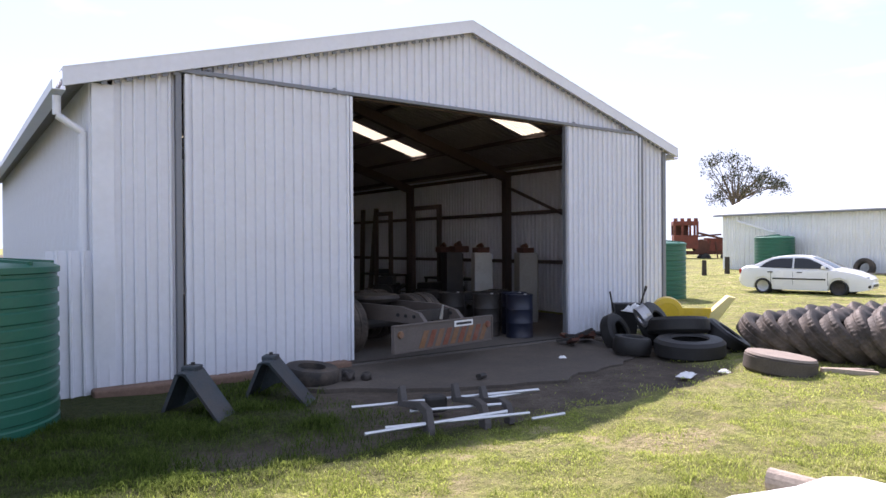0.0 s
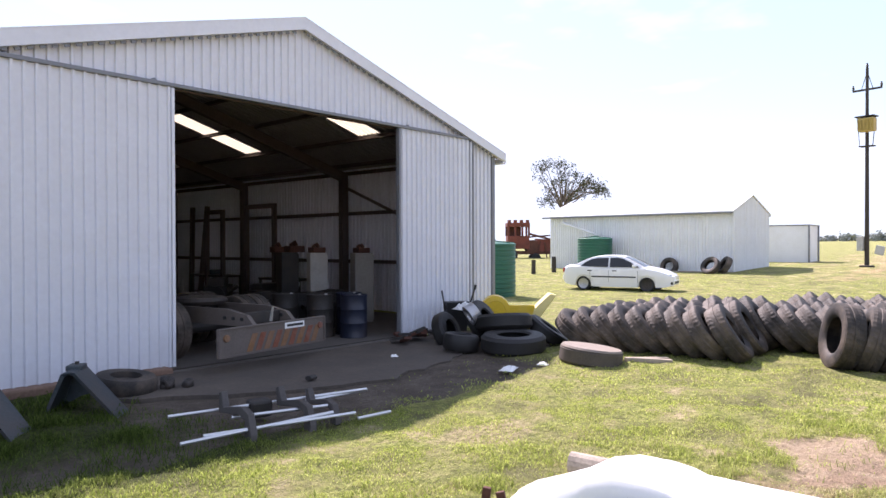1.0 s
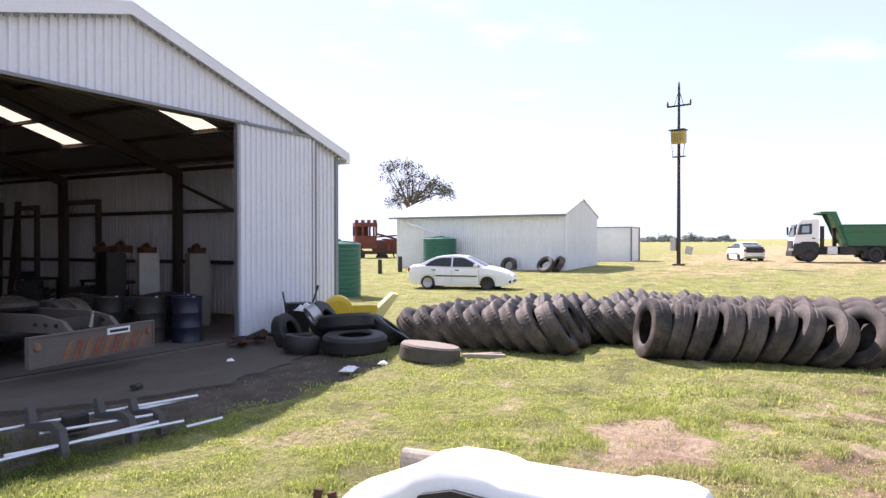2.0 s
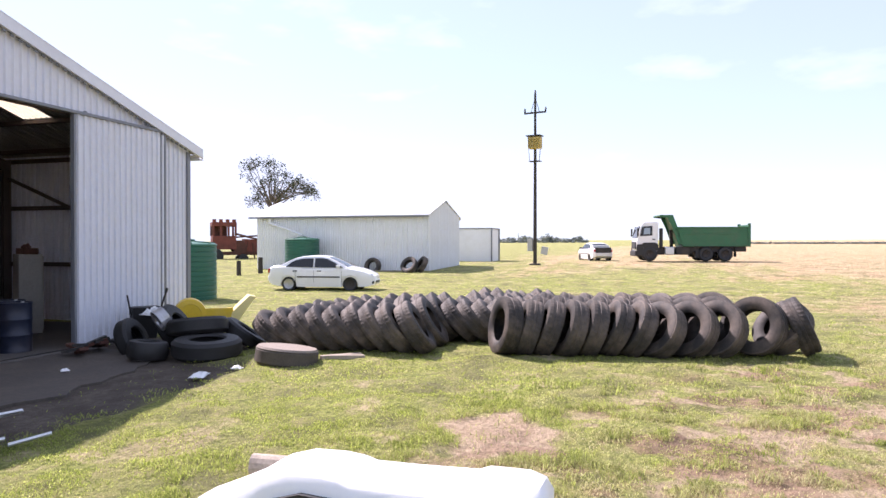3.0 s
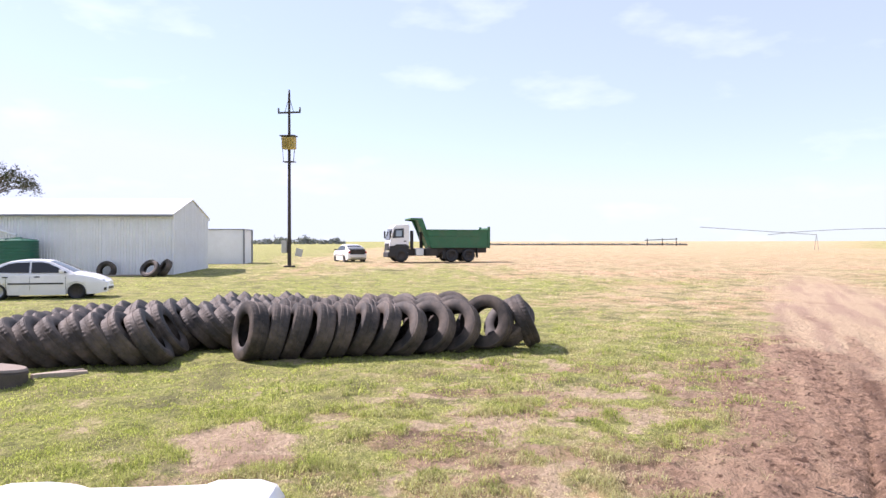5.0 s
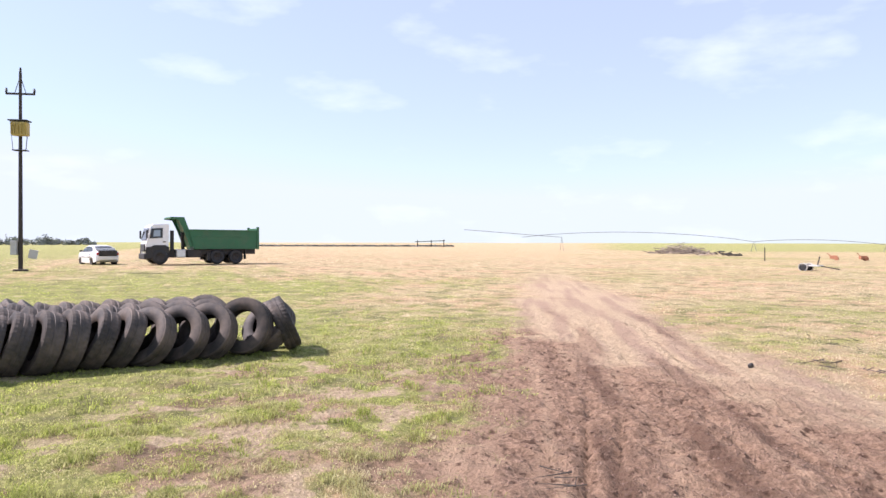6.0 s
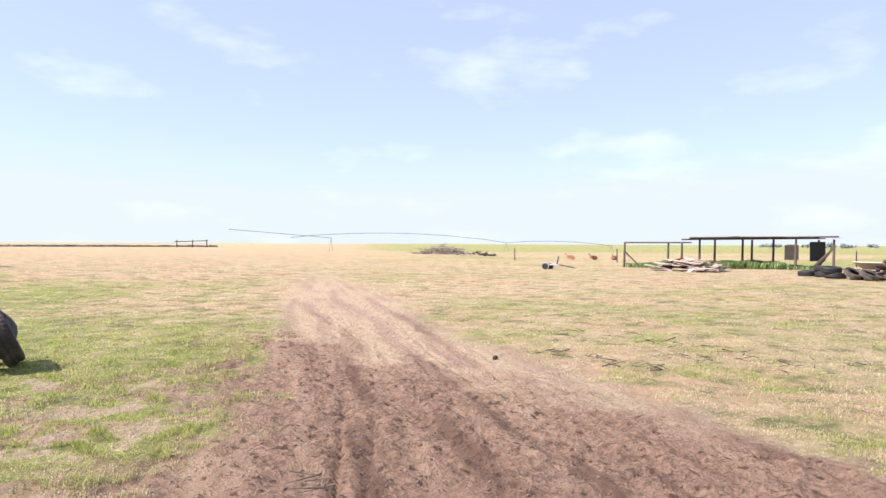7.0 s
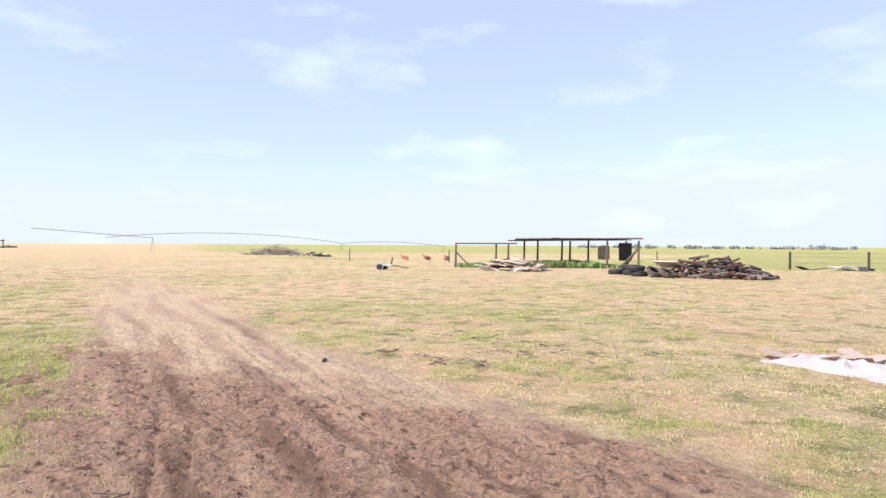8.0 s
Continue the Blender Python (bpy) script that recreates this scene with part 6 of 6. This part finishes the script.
def heap(name, x, y, w, d, n, parts_of, label, category, seed, mats):
    """A heap of separate boards or branches."""
    r = random.Random(seed)
    t = thing(name, pose(x, y, on_ground(x, y)), label, category)
    for k in range(n):
        fx, fy = r.uniform(-1, 1), r.uniform(-1, 1)
        z = 0.05 + max(0, 1 - fx * fx) * max(0, 1 - fy * fy) * r.uniform(0.1, 1.0) * parts_of[1]
        L = r.uniform(0.5, 1.0) * parts_of[0]
        a, e = r.uniform(0, 6.28), r.uniform(-0.3, 0.3)
        dirv = Vector((math.cos(a) * math.cos(e), math.sin(a) * math.cos(e), math.sin(e)))
        c = Vector((fx * w / 2, fy * d / 2, z))
        if parts_of[2] == "board":
            b = bar(c - dirv * L / 2, c + dirv * L / 2, r.uniform(0.25, 0.8) * min(1, parts_of[0] / 2.6), 0.05)
        elif parts_of[2] == "log":
            b = rod(c - dirv * L / 2, c + dirv * L / 2, r.uniform(0.04, 0.11), n=8)
        else:
            tw = parts_of[3] if len(parts_of) > 3 else 0.05
            b = rod(c - dirv * L / 2, c + dirv * L / 2, r.uniform(0.4, 1.0) * tw, tw * 0.2, n=5)
        part({"board": "board", "log": "log", "twig": "branch"}[parts_of[2]], b, r.choice(mats), t)


PALE_BOARD = mat("pale_board", (0.52, 0.42, 0.34), 0.85, 0, 0.2, 4, 30, 0.2)
heap("board_heap", 27.8, -49.31, 4.6, 2.4, 48, (2.8, 1.1, "board"), "heap of pale and brown boards before the shelter", "board heap", 1, [PALE_BOARD, PALE_BOARD, WOOD_GREY, RUST])
heap("rusty_heap", 10.1, 9.2, 1.3, 0.5, 14, (0.5, 0.2, "board"), "low heap of rusty scrap at the door's foot", "scrap heap", 21, [BLACK_IRON, BLACK_IRON, RUST])
heap("log_heap", 11.6, -46.71, 6.8, 2.6, 230, (1.3, 1.4, "log"), "heap of dark logs and scrap in the field", "log heap", 2, [WOOD_DARK, WOOD_BROWN, BLACK_IRON, RUST, BARK])
heap("brush_heap", 101, -87, 12, 5, 240, (4.0, 1.9, "twig", 0.08), "grey heap of cut branches in the field", "brush heap", 3, [BARK, WOOD_GREY])
heap("scrap_heap", 84, -80, 7, 3, 26, (2.4, 0.9, "log"), "low heap of scrap timber in the field", "scrap heap", 4, [WOOD_DARK, PALE_BOARD, BLACK_IRON])
heap("twig_litter", 7.2, -10.51, 2.6, 0.6, 34, (0.4, 0.06, "twig", 0.013), "dark twigs and roots raked up beside the track", "twigs", 9, [WOOD_DARK, BARK])
heap("twig_litter", 5.6, -12.71, 3.4, 1.8, 26, (0.36, 0.03, "twig", 0.012), "dark twigs strewn on the dry grass", "twigs", 6, [WOOD_DARK])
heap("twig_litter", 9.5, -13.21, 4.5, 1.8, 24, (0.36, 0.03, "twig", 0.012), "dark twigs strewn on the dry grass", "twigs", 7, [WOOD_DARK])
heap("twig_litter", 5.1, -3.76, 0.6, 0.2, 6, (0.42, 0.02, "twig", 0.009), "dark twigs lying at the mud's edge", "twigs", 8, [WOOD_DARK])
b = bmesh.new()
bmesh.ops.create_icosphere(b, subdivisions=3, radius=0.055)
for v in b.verts:
    v.co *= 0.85 + 0.4 * noise.noise(v.co * 14)
o = part("stone", b, BLACK_IRON)
o.matrix_basis = pose(8.56, -9.41, float(ground_z(np.array([8.56]), np.array([-9.41]))[0]) + 0.03)
tagged(o, "dark round stone lying on the track", "stone")
o = part("pale_panel", box(-1.1, 1.1, -0.03, 0.03, 0, 0.9), PALE_BOARD)
o.matrix_basis = pose(14.2, -47.01, 0.75, 62, 0, 150)
tagged(o, "pale board panel on the log heap", "board")
for x, y, lay, lab in ((16.2, -46.01, 1, "black tyre lying flat near the shelter"), (16.4, -45.91, 2, "black tyre stacked on another near the shelter"), (17.4, -47.71, 1, "black tyre lying near the shelter"), (17.5, -47.91, 2, "black tyre stacked near the shelter"), (18.9, -49.31, 1, "black tyre lying near the shelter"), (18.6, -48.11, 1, "black tyre near the shelter")):
    lying_tyre(x, y, on_ground(x, y) + 0.36 * (lay - 1), 0.6, 0.36, rnd.uniform(-6, 6), rnd.uniform(-6, 6), lab)
tyre(standing(14.9, -45.11, 160, -58, 0), "black tyre slanting beside the log heap", "tyres near the shelter")
tyre(standing(13.9, -44.61, 170, -64, 1), "black tyre slanting beside the log heap", "tyres near the shelter")

SHEET_PLASTIC = mat("dirty_plastic_sheet", (0.33, 0.315, 0.305), 0.55, 0, 0.2, 2, 20, 0.2, (0.3, 0.25, 0.2), 0.5)
# plastic sheet on the dry grass
crumple("plastic_sheet", 1.5, -14.1, 0.0, 3.1, 1.3, 0.22, SHEET_PLASTIC, "long dirty white plastic sheet lying crumpled on the grass", "plastic sheet", 9.0, 0.8, 30).matrix_basis = pose(1.0, -14.01, 0.02, 0, 0, -25)
heap("board_litter", 1.2, -14.46, 2.0, 0.7, 11, (1.1, 0.12, "board"), "brown boards lying in the plastic sheet", "boards", 12, [WOOD_GREY, RUST])


def axle_trailer():
    x, y = 36.3, -43.31
    t = thing("trailer_frame", pose(x, y, on_ground(x, y), 0, 0, 20) @ Matrix.Scale(0.75, 4), "small pale trailer frame standing in the field", "trailer")
    part("bed", box(-1.0, 0.7, -0.6, 0.6, 0.42, 0.55, 0.02), LOCKER, t)
    part("drawbar", bar((-1.0, 0, 0.46), (-2.6, 0, 0.18), 0.1, 0.1), WOOD_DARK, t)
    part("upright", bar((-0.5, -0.5, 0.5), (-0.7, -0.5, 1.35), 0.1, 0.1), BLACK_IRON, t)
    for s in (-0.72, 0.72):
        part("wheel", lathe([(0, -0.1), (0.25, -0.1), (0.32, -0.06), (0.32, 0.06), (0.25, 0.1), (0, 0.1)], 20, m=pose(0.35, s, 0.32, 90)), BLACK_PLASTIC, t)
        part("mudguard", lathe([(0.36, -0.12), (0.4, -0.12), (0.4, 0.12), (0.36, 0.12)], 20, closed=True, m=pose(0.35, s, 0.34, 90)), LOCKER, t)


axle_trailer()
for k, (x, y) in enumerate(((57.5, -72.0), (55.0, -73.5), (52.5, -74.5))):
    b = box(-0.5, 0.5, -0.3, 0.3, 0.2, 0.75, 0.05)
    rod((-0.4, -0.35, 0.3), (-0.4, 0.35, 0.3), 0.3, n=14, bm=b)
    rod((0.4, 0, 0.6), (0.9, 0, 1.15), 0.07, bm=b)
    o = part("plough_unit", b, RUST_PALE)
    o.matrix_basis = pose(x, y, on_ground(x, y), 0, 0, 30 + 40 * k) @ Matrix.Scale(0.75, 4)
    tagged(o, "rusty orange farm implement in the field", "implement", "implements in the field")
for x, y in ((10.6, -68.5), (4.9, -72.5), (23.5, -71.5), (46, -66), (58, -62)):
    fence_post(x, y, 1.6 if x < 12 else 1.5, 0.11 if x < 12 else 0.06, "dark timber fence post by the far field")
for a, b in (((4.9, -72.5), (10.6, -68.5)), ((4.9, -72.5), (-14, -86))):
    for h in (0.6, 1.1, 1.45):
        tagged(part("fence_wire", rod((*a, on_ground(*a) + h), (*b, on_ground(*b) + h), 0.008, n=4), BLACK_IRON), "thin steel fence wire", "wire", "fence wires")
heap("sheet_heap", 7.0, -69.0, 5.0, 1.4, 10, (2.6, 0.3, "board"), "low heap of boards and sheets by the fence", "board heap", 14, [PALE_BOARD, LOCKER, BLACK_IRON])


def irrigation_pivot():
    t = thing("irrigation_pivot", Matrix(), "long thin centre-pivot irrigation pipe on towers far off", "irrigation pivot")
    for a0, d0, h0, a1, d1, h1, arch in ((113.5, 150, 4.8, 121.5, 170, 3.3, 0.0), (118.3, 165, 3.3, 136.0, 180, 2.3, 1.7), (136.0, 180, 2.3, 144.5, 185, 1.6, 0.8)):
        (xa, ya), (xb, yb) = polar(a0, d0), polar(a1, d1)
        za, zb = on_ground(xa, ya) + h0, on_ground(xb, yb) + h1
        rings = []
        for i in range(13):
            f = i / 12
            px, py, pz = xa + (xb - xa) * f, ya + (yb - ya) * f, za + (zb - za) * f + arch * math.sin(math.pi * f) ** 0.8
            rings.append([(px + 0.06 * math.cos(q), py + 0.06 * math.cos(q), pz + 0.06 * math.sin(q)) for q in (0.4, 1.7, 2.9, 4.2, 5.4)])
        part("span", loft(rings), TRIM_GREY, t)
        for q in (-0.8, 0.8):
            part("tower", bar((xb, yb, zb), (xb + q, yb, on_ground(xb, yb)), 0.07, 0.07), TRIM_GREY, t)


irrigation_pivot()


# ---- grass ----
def grass_material(name, green_a, green_b, straw_a, straw_b):
    m = bpy.data.materials.new(name)
    m.use_nodes = True
    n, l = m.node_tree.nodes, m.node_tree.links
    n.remove(n["Principled BSDF"])
    geo, at = n.new("ShaderNodeNewGeometry"), n.new("ShaderNodeAttribute")
    at.attribute_name = "dry"

    def mix(fac, a, c):
        x = n.new("ShaderNodeMix")
        x.data_type = "RGBA"
        for socket, v in ((0, fac), (6, a), (7, c)):
            if isinstance(v, tuple):
                x.inputs[socket].default_value = (*v, 1)
            else:
                l.new(v, x.inputs[socket])
        return x.outputs[2]

    rv = geo.outputs["Random Per Island"]
    col = mix(at.outputs["Fac"], mix(rv, green_a, green_b), mix(rv, straw_a, straw_b))
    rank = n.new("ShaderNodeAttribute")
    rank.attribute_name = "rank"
    # Rank blades: deeper green, with shade painted into the colour as well.
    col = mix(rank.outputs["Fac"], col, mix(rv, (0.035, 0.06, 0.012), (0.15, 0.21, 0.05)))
    d, t, s = n.new("ShaderNodeBsdfDiffuse"), n.new("ShaderNodeBsdfTranslucent"), n.new("ShaderNodeMixShader")
    s.inputs[0].default_value = 0.55
    l.new(col, d.inputs["Color"])
    l.new(col, t.inputs["Color"])
    l.new(d.outputs[0], s.inputs[1])
    l.new(t.outputs[0], s.inputs[2])
    l.new(s.outputs[0], n["Material Output"].inputs["Surface"])
    return m


GRASS = grass_material("grass_blades", (0.17, 0.23, 0.045), (0.66, 0.73, 0.18), (0.58, 0.465, 0.28), (0.86, 0.745, 0.53))


def grow(name, count, r0, r1, az0, az1, length, width, seed, label):
    """Blades of grass between two distances from the yard's middle."""
    r = np.random.default_rng(seed)
    d = np.sqrt(r.uniform(r0 * r0, r1 * r1, count))
    a = np.radians(r.uniform(az0, az1, count))
    x, y = d * np.sin(a), d * np.cos(a) - 0.5
    track, mud, bare, yard, dry = masks(x, y)
    clump = step(0.2, 0.85, value_noise(x, y, 0.36, 51, 3)) * 1.1
    tuft = step(0.55, 0.8, value_noise(x, y, 0.8, 61, 2)) * step(3.0, -0.5, y) * (1 - track)
    s, dd = track_coords(x, y)
    rough = step(1.2, 2.4, dd) * step(9.0, 7.0, dd) * step(9.0, 3.0, s)
    tussock = step(0.50, 0.74, value_noise(x, y, 0.24, 87, 3)) * rough
    clump = clump * (1 - 0.4 * rough) + 0.8 * tussock
    tuft = np.maximum(tuft * 0.35, 0.7 * tussock)
    bare = np.where(bare > 0.8, bare, bare * (1 - 0.8 * tussock) * (1 - 0.25 * rough))
    keep = r.uniform(0, 1, count) < (1 - 0.97 * np.clip(track * 1.3, 0, 1)) * (1 - 0.93 * np.clip(bare * 1.25, 0, 1)) * (1 - 0.97 * yard) * (0.25 + 1.1 * clump) * (1 - 0.9 * step(r1 * 0.72, r1, d) * (r1 > 20))
    keep &= track < 0.45 + 0.3 * r.uniform(0, 1, count) ** 2
    keep &= ~((y > 9.6) & (x > 1.3) & (x < 13.8))
    keep &= ~((x > 4.0) & (x < 10.2) & (y > 6.9))
    x, y, dry, tuft, clump, rough = x[keep], y[keep], dry[keep], tuft[keep], clump[keep], rough[keep]
    n = len(x)
    z = ground_z(x, y) - 0.005
    L = length * r.uniform(0.5, 1.3, n) * (0.55 + 0.8 * clump) * (1 + 1.9 * tuft) * (1 + 2.0 * step(4.4, 6.0, y) * step(5.4, 3.0, x))
    w = width * r.uniform(0.7, 1.3, n)
    h = r.uniform(0, 2 * math.pi, n)
    lean = r.uniform(0.8, 1.9, n)
    dx, dy = np.cos(h), np.sin(h)
    px, py = -dy * w * 0.5, dx * w * 0.5
    base = np.stack([x, y, z], 1)
    side = np.stack([px, py, 0 * px], 1)
    mid = base + np.stack([dx * L * 0.25 * lean, dy * L * 0.25 * lean, L * 0.55], 1)
    tip = base + np.stack([dx * L * 0.8 * lean, dy * L * 0.8 * lean, L * (1.0 - 0.45 * lean)], 1)
    v = np.stack([base - side, base + side, mid + side * 0.7, mid - side * 0.7, tip], 1).reshape(-1, 3)
    i = np.arange(n)[:, None] * 5
    f = np.concatenate([i + (0, 1, 2), i + (0, 2, 3), i + (3, 2, 4)], 1).reshape(-1, 3)
    me = mesh_fast(name, v, f, GRASS)
    patch = value_noise(x, y, 0.33, 93, 3) - 0.5
    dv = np.clip(1.25 * (dry - 0.5) + 0.5 + 0.9 * patch + 0.3 * rough + r.normal(0, 0.22, n), 0, 1) * (1 - 0.35 * tuft)
    me.attributes.new("dry", "FLOAT", "POINT").data.foreach_set("value", np.repeat(dv, 5).astype(np.float32))
    # Dark mix: painted shade at the shed's foot, tuft shadows and dull tussocks.
    me.attributes.new("rank", "FLOAT", "POINT").data.foreach_set("value", np.repeat(np.clip(np.maximum(rank_shade(x, y), 0.45 * tuft + 0.2 * step(0.05, 0.3, -patch)), 0, 1), 5).astype(np.float32))
    tagged(new(name, me), label, "grass", kind="stuff")


grow("grass", 300000, 3.2, 9.0, 0, 178, 0.036, 0.0065, 1, "short green and straw-coloured pasture grass")
grow("grass", 210000, 9.0, 17.0, 15, 182, 0.04, 0.010, 2, "short green and straw-coloured pasture grass")
grow("grass", 150000, 17.0, 40.0, 25, 185, 0.04, 0.02, 3, "short green and straw-coloured pasture grass")
grow("grass", 50000, 33.0, 80.0, 40, 185, 0.05, 0.04, 4, "dry pasture grass farther off")


def weeds():
    """Rank green weeds growing in the old shelter."""
    r = np.random.default_rng(31)
    n = 9000
    u, w = r.uniform(0.2, 16, n), r.uniform(-0.8, 4.0, n)
    c, sn = math.cos(radians(-145.4)), math.sin(radians(-145.4))
    x, y = 35.6 + c * u - sn * w, -52.31 + sn * u + c * w
    hgt = 0.8 * (0.25 + 0.75 * value_noise(x, y, 1.4, 91)) * (0.5 + 0.7 * step(1, 5, u) * step(16, 11, u))
    z = level(x, y)
    h = r.uniform(0, 6.28, n)
    wd = r.uniform(0.03, 0.07, n)
    dx, dy = np.cos(h), np.sin(h)
    base = np.stack([x, y, z], 1)
    side = np.stack([-dy * wd, dx * wd, 0 * wd], 1)
    tip = base + np.stack([dx * hgt * 0.4, dy * hgt * 0.4, hgt], 1)
    mid = base * 0.5 + tip * 0.5 + (0, 0, 0.1)
    v = np.stack([base - side * 0.4, base + side * 0.4, mid + side, mid - side, tip], 1).reshape(-1, 3)
    i = np.arange(n)[:, None] * 5
    f = np.concatenate([i + (0, 1, 2), i + (0, 2, 3), i + (3, 2, 4)], 1).reshape(-1, 3)
    tagged(new("weeds", mesh_fast("weeds", v, f, WEED)), "rank green weeds growing in the old shelter", "weeds", kind="stuff")


WEED = mat("green_weed", (0.22, 0.32, 0.11), 0.7, 0, 0.3, 1, 6, 0.0)
weeds()


def clods():
    """Lumps of churned mud on the track."""
    r = np.random.default_rng(12)
    n = 30000
    sx, dd = r.uniform(-7, 12, n), r.normal(0.2, 1.7, n)
    x, y = 8 + 0.891 * sx + 0.454 * dd, -7.11 - 0.454 * sx + 0.891 * dd
    track = masks(x, y)[0]
    keep = r.uniform(0, 1, n) < np.maximum(track * 0.02, masks(x, y)[1])
    x, y = x[keep], y[keep]
    n = len(x)
    size = 0.004 + 0.011 * r.uniform(0, 1, n) ** 5
    z = ground_z(x, y) + size * 0.3
    unit = np.array([(1.2, 0, 0), (0, 1.2, 0), (-1.2, 0, 0), (0, -1.2, 0), (0, 0, 0.7), (0, 0, -0.7)], float)
    v = unit[None] * size[:, None, None] * r.uniform(0.6, 1.4, (n, 6, 1)) + r.normal(0, 0.25, (n, 6, 3)) * size[:, None, None] + np.stack([x, y, z], 1)[:, None]
    tri = np.array([(0, 1, 4), (1, 2, 4), (2, 3, 4), (3, 0, 4), (1, 0, 5), (2, 1, 5), (3, 2, 5), (0, 3, 5)])
    f = (np.arange(n)[:, None, None] * 6 + tri[None]).reshape(-1, 3)
    tagged(new("mud_clods", mesh_fast("mud_clods", v.reshape(-1, 3), f, MUD)), "churned lumps of brown mud on the track", "mud", kind="stuff")


MUD = mat("brown_mud_lumps", (0.24, 0.155, 0.112), 0.95, 0, 0.3, 8, 60, 0.3)
clods()


lay_sheets()
